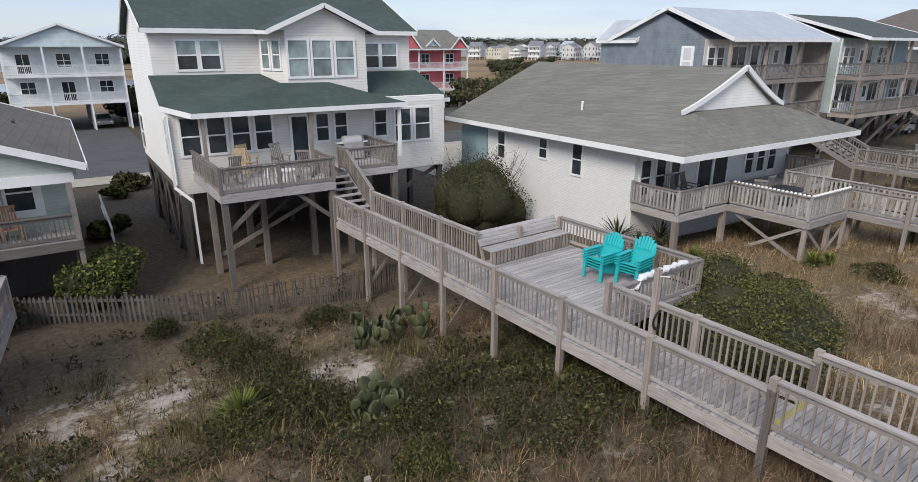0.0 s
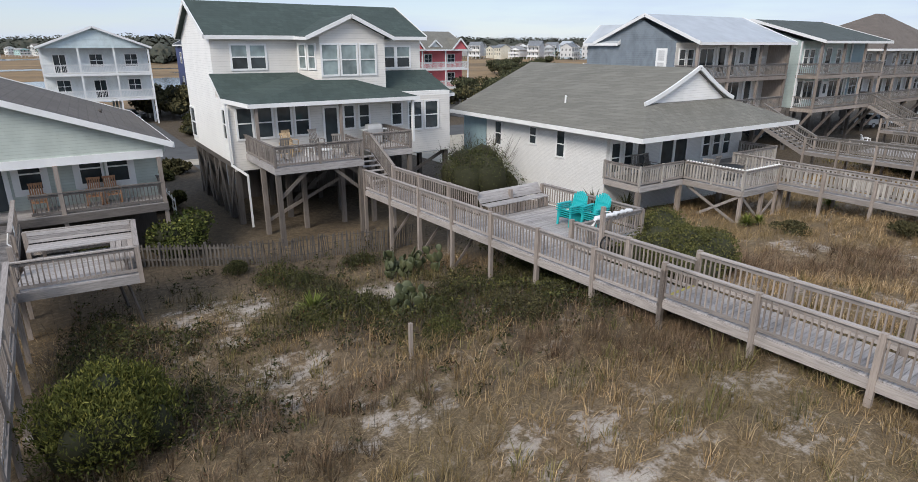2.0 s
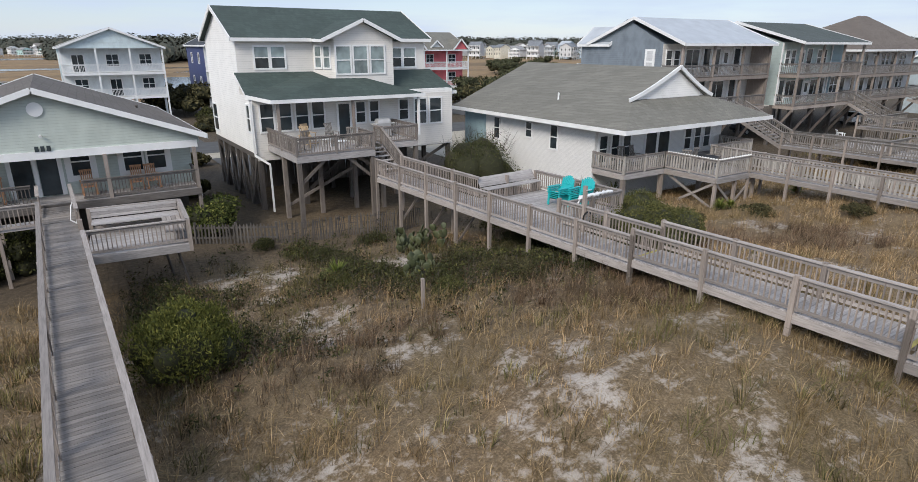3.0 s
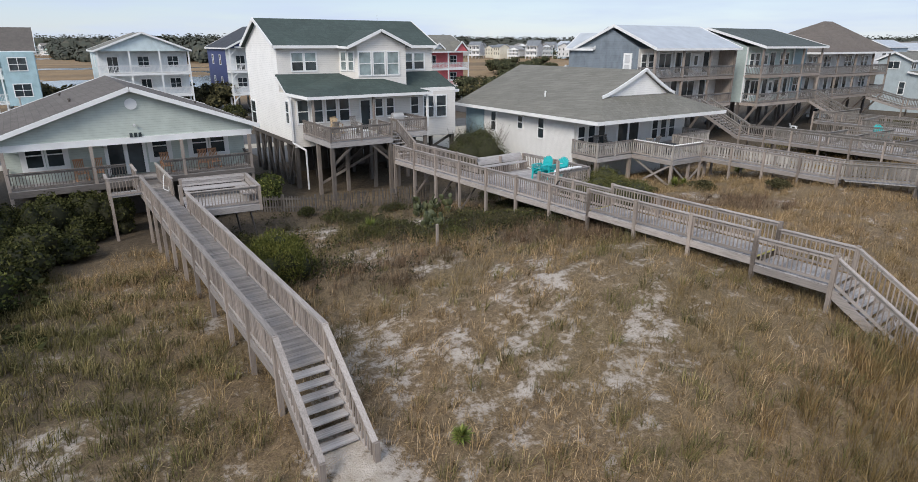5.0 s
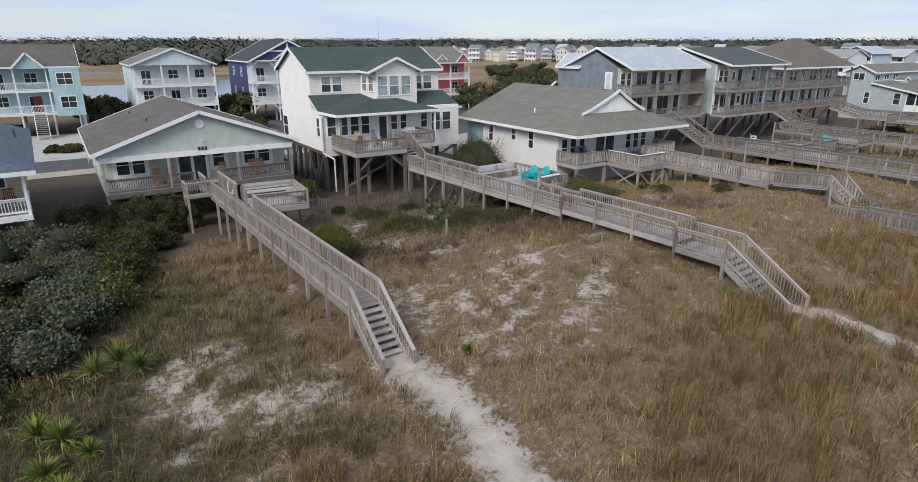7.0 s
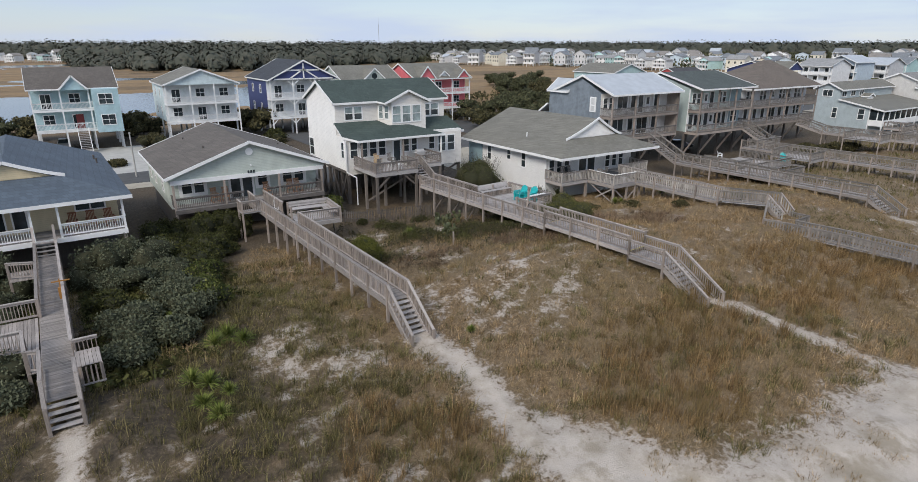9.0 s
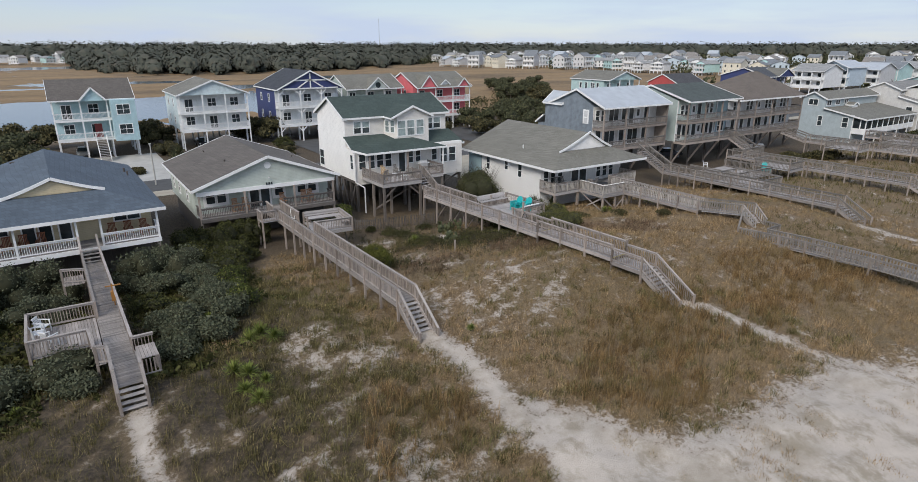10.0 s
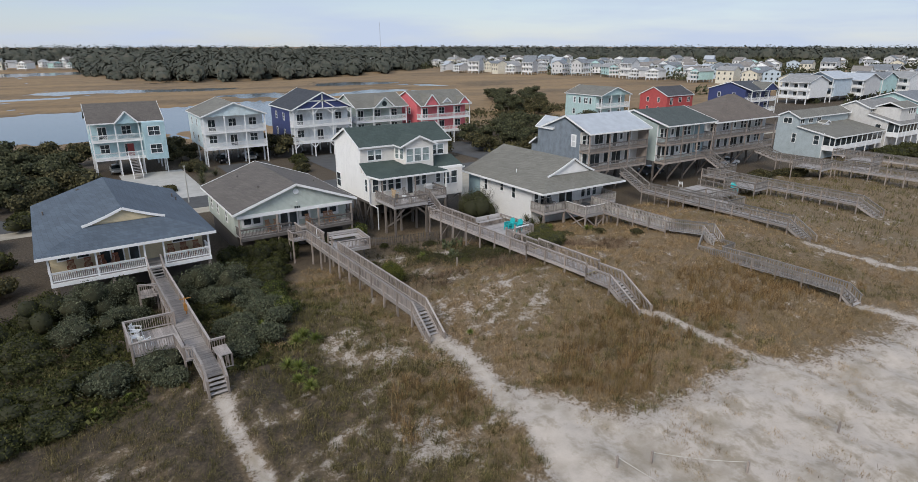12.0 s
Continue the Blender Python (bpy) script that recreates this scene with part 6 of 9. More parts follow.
M_TUFT = m_grass("yellow_green_tuft", [(0.0, (0.042, 0.042, 0.017)), (0.4, (0.115, 0.106, 0.042)), (0.75, (0.20, 0.176, 0.076)), (1.0, (0.34, 0.285, 0.15))], (0.085, 0.088, 0.030))
M_GRASS_RUST = m_grass("rusty_bunch_grass", [(0.0, (0.058, 0.039, 0.026)), (0.5, (0.135, 0.093, 0.060)), (1.0, (0.28, 0.205, 0.135))], (0.085, 0.075, 0.038))

grng = np.random.RandomState(7)


def scatter(n, x0, x1, y0, y1):
    return grng.uniform(x0, x1, n), grng.uniform(y0, y1, n)


def keep_off(x, y):
    """True where grass may stand: off the sand, the walks and the houses."""
    s = sand_cover(x, y)
    ok = s < grng.uniform(0.22, 0.8, len(x))
    ok &= (wave2(x, y, 1.6, 77) * 0.5 + wave2(x, y, 4.5, 78) * 0.35 + grng.uniform(-0.5, 0.5, len(x))) > -0.25
    ok &= ~((x > -6.0) & (x < -5.0) & (y > -3.6)) | (grng.uniform(0, 1, len(x)) < 0.3)
    ok &= y < 16 + 2 * wave2(x, y, 5, 41)
    ok &= np.exp(-((x - 7.8) / 3.6) ** 2 - ((y - 9.0) / 3.6) ** 2) < grng.uniform(0.25, 1.5, len(x))
    return ok


def grass_kind(x, y):
    """0 tan, 1 gold, 2 green, 3 rust: by place on the dune."""
    n1 = wave2(x, y, 9, 51) * 0.5
    k = np.zeros(len(x), int)
    gold = np.exp(-((x - 7) / 9) ** 2 - ((y + 10.5) / 3.6) ** 2) + np.exp(-((x - 24) / 7) ** 2 - ((y + 10) / 4.5) ** 2) + np.exp(-((x + 11) / 4) ** 2 - ((y + 11) / 3) ** 2) * 0.6
    green = smooth01((-5 - x) / 9) + np.exp(-((x - 33) / 8) ** 2 - ((y + 10) / 8) ** 2) + np.exp(-((x - 4) / 7.5) ** 2 - ((y - 11) / 4.5) ** 2) * 0.9
    rust = np.exp(-((x + 7) / 2.6) ** 2 - ((y - 12) / 4) ** 2) + np.exp(-((x - 17) / 6) ** 2 - ((y - 4) / 6) ** 2) * 0.8 + np.exp(-((x - 4) / 9) ** 2 - ((y - 6) / 4.0) ** 2) * 1.05
    k[green + n1 > 0.5] = 2
    k[rust + n1 > 0.75] = 3
    k[gold + n1 * 0.6 > 0.42] = 1
    return k


gxs, gys = scatter(42000, -34, 46, -19, 18)
ok = keep_off(gxs, gys) & ((gxs < 28) | (grng.uniform(0, 1, 42000) < 0.6))
gxs, gys = gxs[ok], gys[ok]
kinds = grass_kind(gxs, gys)
for kd, nm, lb, mt, hh, per, sp in ((0, "dune_grass", "dry tan grass in tufts over the dune", M_GRASS, 0.47, 12, 0.15), (1, "sea_oats", "tall golden sea oats on the seaward dune", M_GRASS_GOLD, 0.85, 16, 0.14),
                                    (2, "green_grass", "olive-green dune grass among the shrubs", M_GRASS_GREEN, 0.5, 11, 0.17), (3, "bunch_grass", "rust-brown bunch grass on the dune", M_GRASS_RUST, 0.55, 15, 0.15)):
    sel = kinds == kd
    n = int(sel.sum())
    grass_patch(nm, lb, grng, gxs[sel], gys[sel], per, hh * grng.uniform(0.5, 1.4, n), 0.0125, sp, mt, 0.9 if kd == 1 else 1.6)
# fuller yellow-green clumps in drifts along the dune
cxs, cys = scatter(9500, -17, 16, -17, 13)
ok = (wave2(cxs, cys, 3.4, 101) * 0.5 + wave2(cxs, cys, 1.3, 102) * 0.4 + grng.uniform(-0.25, 0.25, 9500) + 0.25 * smooth01((-4 - cxs) / 4) > 0.12) & (sand_cover(cxs, cys) < grng.uniform(0.4, 0.95, 9500)) & ((cxs < -4) | (cys < -7) | (grng.uniform(0, 1, 9500) < 0.25)) & ~((cxs > -6.8) & (cxs < -4.6) & (cys > -4))
cxs, cys = cxs[ok], cys[ok]
grass_patch("grass_clump", "yellow-green and straw-coloured clumps of dune grass", grng, cxs, cys, 20, 0.5 * grng.uniform(0.5, 1.3, len(cxs)), 0.017, 0.19, M_TUFT, 1.5)
# loose straw lying between the tufts
lxs, lys = scatter(150000, -32, 44, -18, 17)
ok = (sand_cover(lxs, lys) < grng.uniform(0.3, 0.8, len(lxs))) & (smooth01((-6 - lxs) / 8) < grng.uniform(0.0, 1.05, len(lxs))) & (np.exp(-((lxs - 6) / 8) ** 2 - ((lys - 10) / 5) ** 2) < grng.uniform(0.2, 1.1, len(lxs)))
lxs, lys = lxs[ok], lys[ok]
nl = len(lxs)
la = grng.uniform(0, math.tau, nl)
ll, lw = grng.uniform(0.12, 0.36, nl), grng.uniform(0.004, 0.010, nl)
dx, dy = np.cos(la), np.sin(la)
lz = ground_z(lxs, lys) + grng.uniform(0.01, 0.06, nl)
a_ = np.column_stack([lxs - dy * lw, lys + dx * lw, lz])
b_ = np.column_stack([lxs + dy * lw, lys - dx * lw, lz])
c_ = np.column_stack([lxs + dx * ll, lys + dy * ll, lz + grng.uniform(0.0, 0.16, nl)])
straw_me = tri_mesh("straw", np.stack([a_, b_, c_], 1).reshape(-1, 3), np.arange(nl * 3).reshape(-1, 3), M_GRASS)
straw_me.attributes.new("tone", "FLOAT", "POINT").data.foreach_set("value", np.repeat(grng.uniform(0.15, 1, nl), 3).astype(np.float32))
tagged(new("straw", straw_me), "loose pale straw and dead grass on the dune", "straw", kind="stuff")
# sparse tufts on the open sand, and rough growth on the far dunes
sx, sy = scatter(15000, -6, 44, -36, -14)
ok = (wave2(sx, sy, 6, 61) * 0.6 + wave2(sx, sy, 1.8, 62) * 0.6 + grng.uniform(-0.3, 0.3, len(sx)) > 0.32) & (seg_dist(sx, sy, PATH_A) > 2.0)
grass_patch("sand_tuft", "sparse pale grass tufts on white sand", grng, sx[ok], sy[ok], 8, 0.24 * grng.uniform(0.5, 1.3, int(ok.sum())), 0.014, 0.2, M_GRASS, 1.2)
fx, fy = scatter(5500, 46, 100, -24, 19)
ok = (sand_cover(fx, fy) < 0.6)
grass_patch("far_dune_grass", "olive and tan grass on the dunes further along", grng, fx[ok], fy[ok], 6, 0.6 * grng.uniform(0.6, 1.3, int(ok.sum())), 0.03, 0.35, M_GRASS_GREEN)

M_LEAF_SILVER = m_leaf("silver_green_leaf", (0.062, 0.072, 0.046), (0.104, 0.114, 0.069), (0.155, 0.162, 0.102))
M_LEAF_DARK = m_leaf("dark_green_leaf", (0.022, 0.025, 0.009), (0.058, 0.063, 0.020), (0.118, 0.118, 0.040))
M_LEAF_BRUSH = m_leaf("dark_brush_leaf", (0.020, 0.023, 0.009), (0.055, 0.058, 0.022), (0.125, 0.122, 0.045))
M_LEAF_BRIGHT = m_leaf("bright_green_leaf", (0.03, 0.04, 0.012), (0.09, 0.11, 0.03), (0.21, 0.21, 0.06))
M_LEAF_MOUND = m_leaf("mounded_shrub_leaf", (0.045, 0.049, 0.017), (0.10, 0.102, 0.034), (0.19, 0.178, 0.064))
M_LEAF_OLIVE = m_leaf("olive_leaf", (0.035, 0.033, 0.016), (0.085, 0.078, 0.036), (0.16, 0.14, 0.068))
M_LEAF_RUST = m_leaf("dead_rust_leaf", (0.045, 0.022, 0.012), (0.095, 0.046, 0.024), (0.16, 0.085, 0.045))
M_TWIG = m_wood("twig_bark", (0.085, 0.07, 0.055), "z")
# dark filler colour standing for the shade between leaves
M_CORE = m_leaf("shaded_core", (0.030, 0.032, 0.018), (0.045, 0.046, 0.026), (0.06, 0.059, 0.034))


def leaf_cloud(rng, lumps, n, size, long=1.7, up=0.25, flat=0.0):
    """n leaves (a folded pair of triangles each) spread over the skins of the lumps (x, y, z, rx, rz). flat: how far they lie along the skin."""
    L = np.array(lumps, float)
    area = L[:, 3] * L[:, 4]
    pick = rng.choice(len(L), n, p=area / area.sum())
    u = rng.normal(size=(n, 3))
    u /= np.linalg.norm(u, axis=1)[:, None]
    u[:, 2] = np.where(u[:, 2] < -0.35, -u[:, 2], u[:, 2])
    rr = 0.7 + 0.5 * rng.beta(2.0, 2.6, n)
    c = L[pick, :3] + u * np.column_stack([L[pick, 3], L[pick, 3], L[pick, 4]]) * rr[:, None]
    d = rng.normal(size=(n, 3)) + u * 0.8 + [0, 0, up]
    d -= u * (d * u).sum(1)[:, None] * flat
    d /= np.linalg.norm(d, axis=1)[:, None]
    s = np.cross(d, u + rng.normal(size=(n, 3)) * 0.7)
    s /= np.linalg.norm(s, axis=1)[:, None] + 1e-6
    sz = (size * rng.uniform(0.6, 1.35, n))[:, None]
    v = np.stack([c - d * sz * long / 2, c + s * sz / 2, c + d * sz * long / 2, c - s * sz / 2], 1).reshape(-1, 3)
    o = (np.arange(n) * 4)[:, None]
    t = np.concatenate([o + [[0, 1, 2]], o + [[0, 2, 3]]], 1).reshape(-1, 3)
    return v, t


# solid lumps inside the foliage, coloured as its shaded depth
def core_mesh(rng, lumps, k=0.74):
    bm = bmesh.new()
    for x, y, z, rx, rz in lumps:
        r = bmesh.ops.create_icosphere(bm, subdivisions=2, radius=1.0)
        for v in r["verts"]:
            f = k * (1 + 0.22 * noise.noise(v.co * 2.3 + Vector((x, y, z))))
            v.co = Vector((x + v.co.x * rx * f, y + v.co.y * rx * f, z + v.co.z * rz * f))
    return mesh_of(bm, "shaded_core", M_CORE, True)


def shrub(x, y, r, h, leaf_m, label, n=2600, size=0.085, lumps=7, name="shrub", seed=0, aspect=1.0, category="shrub", group="", core=True, long=1.7, up=0.25, stems=2):
    rng = np.random.RandomState(seed + 17)
    z0 = gz(x, y)
    top = thing(name, pose(x, y, z0), label, category, group)
    L = []
    for k in range(lumps):
        a, d = rng.uniform(0, math.tau), r * 0.62 * math.sqrt(rng.uniform(0, 1))
        rx, rz = r * rng.uniform(0.34, 0.58), h * rng.uniform(0.26, 0.42)
        L.append((math.cos(a) * d, math.sin(a) * d * aspect, max(rz * 0.6, (h * (1 - 0.55 * (d / r) ** 2) - rz * rng.uniform(1.0, 1.35)) * (1.0 if k % 2 == 0 else rng.uniform(0.2, 0.8))), rx, rz))
    v, t = leaf_cloud(rng, L, n, size, long, up)
    lo = ground_z(v[:, 0] + x, v[:, 1] + y) - z0 - 0.02
    v[:, 2] = np.maximum(v[:, 2], lo)
    part("foliage", tri_mesh("foliage", v, t, leaf_m), None, top)
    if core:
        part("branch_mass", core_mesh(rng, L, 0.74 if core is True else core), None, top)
    for k in range(stems):
        bm = bmesh.new()
        e = L[k % len(L)]
        tube(bm, (rng.uniform(-0.2, 0.2), rng.uniform(-0.2, 0.2), -0.1), (e[0], e[1], e[2]), 0.035, 0.012, 6)
        part("stem", bm, M_TWIG, top)
    return top


def rosette(x, y, h, n, w, material, label, name="yucca", seed=0, z=None, droop=0.5):
    """A spiky plant: long pointed leaves out of one heart."""
    rng = np.random.RandomState(seed + 3)
    top = thing(name, pose(x, y, gz(x, y) if z is None else z), label, "plant")
    V, T = [], []
    for k in range(n):
        a, up = rng.uniform(0, math.tau), rng.uniform(0.05, 1.35)
        ln = h * rng.uniform(0.75, 1.1)
        d = np.array([math.cos(a) * math.cos(up), math.sin(a) * math.cos(up), math.sin(up)])
        s = np.array([-math.sin(a), math.cos(a), 0]) * w / 2
        b = np.array([0, 0, 0.08 + 0.25 * h * rng.uniform(0, 1)])
        m, e = b + d * ln * 0.55, b + d * ln - np.array([0, 0, droop * ln * 0.25 * math.cos(up)])
        o = len(V)
        V += [b - s * 0.6, b + s * 0.6, m + s, m - s, e]
        T += [[o, o + 1, o + 2], [o, o + 2, o + 3], [o + 3, o + 2, o + 4]]
    part("leaves", tri_mesh("leaves", V, T, material), None, top)
    bm = bmesh.new()
    tube(bm, (0, 0, -0.1), (0, 0, 0.2 + 0.2 * h), 0.07, 0.05, 8)
    part("heart", bm, M_TWIG, top)
    return top


shrub(0.3, 24.3, 1.8, 2.0, M_LEAF_BRIGHT, "rounded green shrub beside the cottage", 5200, 0.085, 9, seed=1)
M_LEAF_MYRTLE = m_leaf("wax_myrtle_leaf", (0.045, 0.053, 0.014), (0.125, 0.134, 0.032), (0.27, 0.255, 0.064))
shrub(-3.75, 7.55, 1.45, 2.2, M_LEAF_MYRTLE, "yellow-green wax myrtle bush beside the boardwalk", 24000, 0.028, 34, seed=2, long=3.6, up=1.3, core=0.52)
wall_shrub = shrub(17.2, 24.2, 2.6, 3.9, m_leaf("twiggy_shrub_leaf", (0.026, 0.031, 0.012), (0.066, 0.073, 0.028), (0.135, 0.138, 0.055)), "loose twiggy olive shrub against the brick wall", 15000, 0.055, 26, seed=3)
wrng = np.random.RandomState(33)
for k in range(46):                                       # bare twigs standing out of its crown
    a, d, hh = wrng.uniform(0, math.tau), 2.3 * math.sqrt(wrng.rand()), wrng.uniform(0.5, 1.5)
    bm = bmesh.new()
    b0 = Vector((math.cos(a) * d, math.sin(a) * d, 3.1 * (1 - 0.32 * (d / 2.3) ** 2)))
    tip = b0 + Vector((math.cos(a) * 0.5 + wrng.normal() * 0.2, math.sin(a) * 0.5 + wrng.normal() * 0.2, hh))
    tube(bm, b0, tip, 0.014, 0.004, 5)
    for j in range(4):
        q = b0.lerp(tip, 0.35 + 0.15 * j)
        tube(bm, q, q + Vector((wrng.normal() * 0.25, wrng.normal() * 0.25, 0.25)), 0.007, 0.003, 4)
    part("twig", bm, M_TWIG, wall_shrub)
for k, (x, y, r, h) in enumerate(((12.3, 7.4, 1.5, 1.9), (13.7, 7.9, 1.8, 2.3), (15.2, 9.4, 1.8, 2.2), (12.6, 5.9, 1.5, 1.5), (14.2, 6.3, 1.7, 1.55), (15.4, 7.8, 1.7, 1.6), (16.6, 8.8, 1.3, 1.0), (14.6, 10.6, 1.2, 1.6))):
    shrub(x, y, r, h, M_LEAF_MOUND, "low spreading olive-green shrub on the dune", 7500, 0.045, 14, seed=10 + k, group="shrubs by the deck")
# silvery hedges on both sides of the cream house's boardwalk
HEDGE = [(-18.3, 15.7, 2.0, 3.1, 0), (-16.0, 16.0, 2.1, 3.0, 0), (-17.0, 12.2, 1.9, 1.7, 0), (-14.4, 13.4, 1.7, 1.5, 0), (-18.2, 9.2, 1.3, 1.2, 2), (-17.8, 5.2, 1.7, 1.6, 0), (-17.0, 3.6, 1.7, 1.5, 0), (-18.0, 1.6, 1.4, 1.3, 0), (-15.2, 6.6, 1.7, 1.5, 0),
         (-15.0, 9.8, 1.6, 1.6, 0), (-13.5, 8.0, 1.3, 1.5, 3), (-13.0, 11.0, 1.4, 1.6, 3), (-13.6, 5.6, 1.3, 1.5, 3), (-13.0, 13.6, 1.5, 1.9, 2), (-12.0, 15.0, 1.4, 2.0, 2), (-11.6, 17.6, 1.5, 2.2, 2), (-14.6, 4.2, 1.4, 1.5, 0), (-15.9, 2.6, 1.2, 1.3, 0), (-14.4, 6.8, 1.4, 1.7, 0), (-12.4, 16.5, 1.8, 1.8, 2), (-14.6, 19.0, 1.9, 2.1, 2), (-12.6, 20.6, 1.6, 1.7, 2), (-10.2, 18.6, 1.4, 1.2, 2), (-9.4, 21.2, 1.2, 1.5, 2),
         (-23.5, 16.2, 1.9, 3.2, 0), (-26.3, 16.1, 2.1, 3.3, 0), (-29.2, 15.9, 2.1, 3.2, 2), (-24.0, 12.2, 2.0, 1.7, 0), (-27.4, 12.0, 2.1, 1.7, 0), (-30.6, 11.4, 2.0, 1.6, 2), (-33.0, 14.2, 2.2, 1.8, 2), (-26.6, 8.0, 1.8, 1.2, 2), (-29.6, 7.4, 1.9, 1.2, 2),
         (-23.2, 2.6, 1.8, 1.5, 0), (-25.6, 2.2, 1.9, 1.5, 0), (-22.6, 0.2, 1.2, 1.1, 0), (-27.8, 3.2, 1.8, 1.2, 2), (-30.6, 3.0, 2.0, 1.2, 2), (-33.5, 8.0, 2.3, 1.6, 2), (-34.0, 3.0, 2.2, 1.3, 2), (-29.0, -0.6, 1.8, 1.0, 2), (-32.0, -1.4, 2.0, 1.0, 2), (-35.5, -1.0, 2.2, 1.2, 2)]
for k, (x, y, r, h, kind) in enumerate(HEDGE):
    mt = {0: M_LEAF_SILVER, 2: M_LEAF_DARK, 3: M_LEAF_BRIGHT}[kind]
    lb = {0: "dense silver-green coastal shrub beside the boardwalk", 2: "dark green coastal shrub in the thicket", 3: "bright green low shrub at the thicket's edge"}[kind]
    shrub(x, y, r, h, mt, lb, 2900, 0.086, 11, seed=40 + k, group="thicket round the cream house")
for k, (x, y, r, h) in enumerate(((-11.2, 21.8, 1.5, 3.0), (-8.7, 22.0, 1.2, 2.6), (-3.6, 22.4, 0.9, 1.2), (-21.9, 21.5, 0.8, 0.8), (-13.4, 23.2, 1.2, 2.2), (-9.9, 22.6, 1.3, 2.6), (-7.7, 22.2, 1.0, 2.2), (-12.2, 22.3, 1.4, 2.6), (-14.2, 21.4, 1.5, 2.6), (-3.0, 22.6, 0.9, 1.6))):
    shrub(x, y, r, h, M_LEAF_DARK, "dark green shrub against the cottage porch", 2600, 0.08, 8, seed=90 + k)
# low leafy cover between the thicket's shrubs
vx, vy = scatter(60000, -38, -11, -3, 20)
ok = (np.abs(vx + 20.7) > 1.1) & (wave2(vx, vy, 4, 91) + smooth01((-13 - vx) / 6) * 1.2 + grng.uniform(-0.4, 0.4, len(vx)) > 0.35) & (vy > -1 - (-20 - vx) * 0.1) & ((vx < -14.5) | (vy > 5)) & ~((vx < -22) & (vy < 1.5) & (vx > -24))
vx, vy = vx[ok], vy[ok]
nv = len(vx)
cz = ground_z(vx, vy) + grng.uniform(0.02, 0.5, nv) * (0.5 + 0.5 * wave2(vx, vy, 2.5, 92))
cc = np.column_stack([vx, vy, cz])
e1, e2 = grng.normal(size=(nv, 3)) * 0.085, grng.normal(size=(nv, 3)) * 0.06
tagged(new("ground_cover", tri_mesh("ground_cover", np.stack([cc + e1, cc + e2, cc - e1, cc - e2], 1).reshape(-1, 3), np.concatenate([(np.arange(nv) * 4)[:, None] + [[0, 1, 2]], (np.arange(nv) * 4)[:, None] + [[0, 2, 3]]], 1).reshape(-1, 3), M_LEAF_DARK)), "low dark green leafy cover between the shrubs", "plants", kind="stuff")
# tangled brush in the hollow and under the walks: small leaves and bare twigs
BRUSH = [(2.8, 17.8, 1.0, 1.3, 1.1), (3.5, 15.2, 1.0, 1.6, 1.2), (3.4, 12.6, 1.2, 1.1, 1.2), (2.3, 11.7, 0.9, 0.8, 1.0), (7.0, 10.8, 1.4, 1.0, 1.1), (8.7, 9.6, 1.4, 1.0, 1.2), (8.8, 7.8, 1.2, 0.8, 0.8), (5.4, 9.6, 1.3, 0.8, 0.9), (10.6, 11.2, 1.4, 1.6, 0.9),
         (-3.3, 15.2, 0.8, 2.6, 0.8), (-3.6, 11.4, 1.0, 1.8, 1.1), (-2.6, 9.3, 1.4, 1.5, 1.0), (-1.4, 7.4, 1.5, 1.0, 0.7), (6.2, 17.2, 1.2, 1.0, 0.8), (0.6, 11.6, 1.2, 0.6, 0.7),
         (10.2, 8.6, 1.3, 1.2, 1.1), (9.6, 6.4, 1.3, 1.1, 1.0), (7.2, 7.0, 1.3, 1.1, 0.95), (5.0, 8.0, 1.4, 0.9, 0.8), (11.2, 10.0, 1.2, 1.2, 0.9), (3.2, 9.8, 1.2, 0.8, 0.85), (8.2, 12.4, 1.0, 0.8, 0.7), (11.4, 5.2, 1.2, 1.2, 0.8), (4.4, 11.2, 1.0, 0.9, 0.8), (-3.4, 13.4, 1.4, 1.6, 0.9), (-1.4, 13.0, 0.9, 1.0, 0.8)]


def brush_at(x, y):
    b = sum(k * np.exp(-((x - cx) / sx) ** 2 - ((y - cy) / sy) ** 2) for cx, cy, sx, sy, k in BRUSH)
    return b + 0.45 * wave2(x, y, 1.3, 71) + 0.35 * wave2(x, y, 0.6, 72)


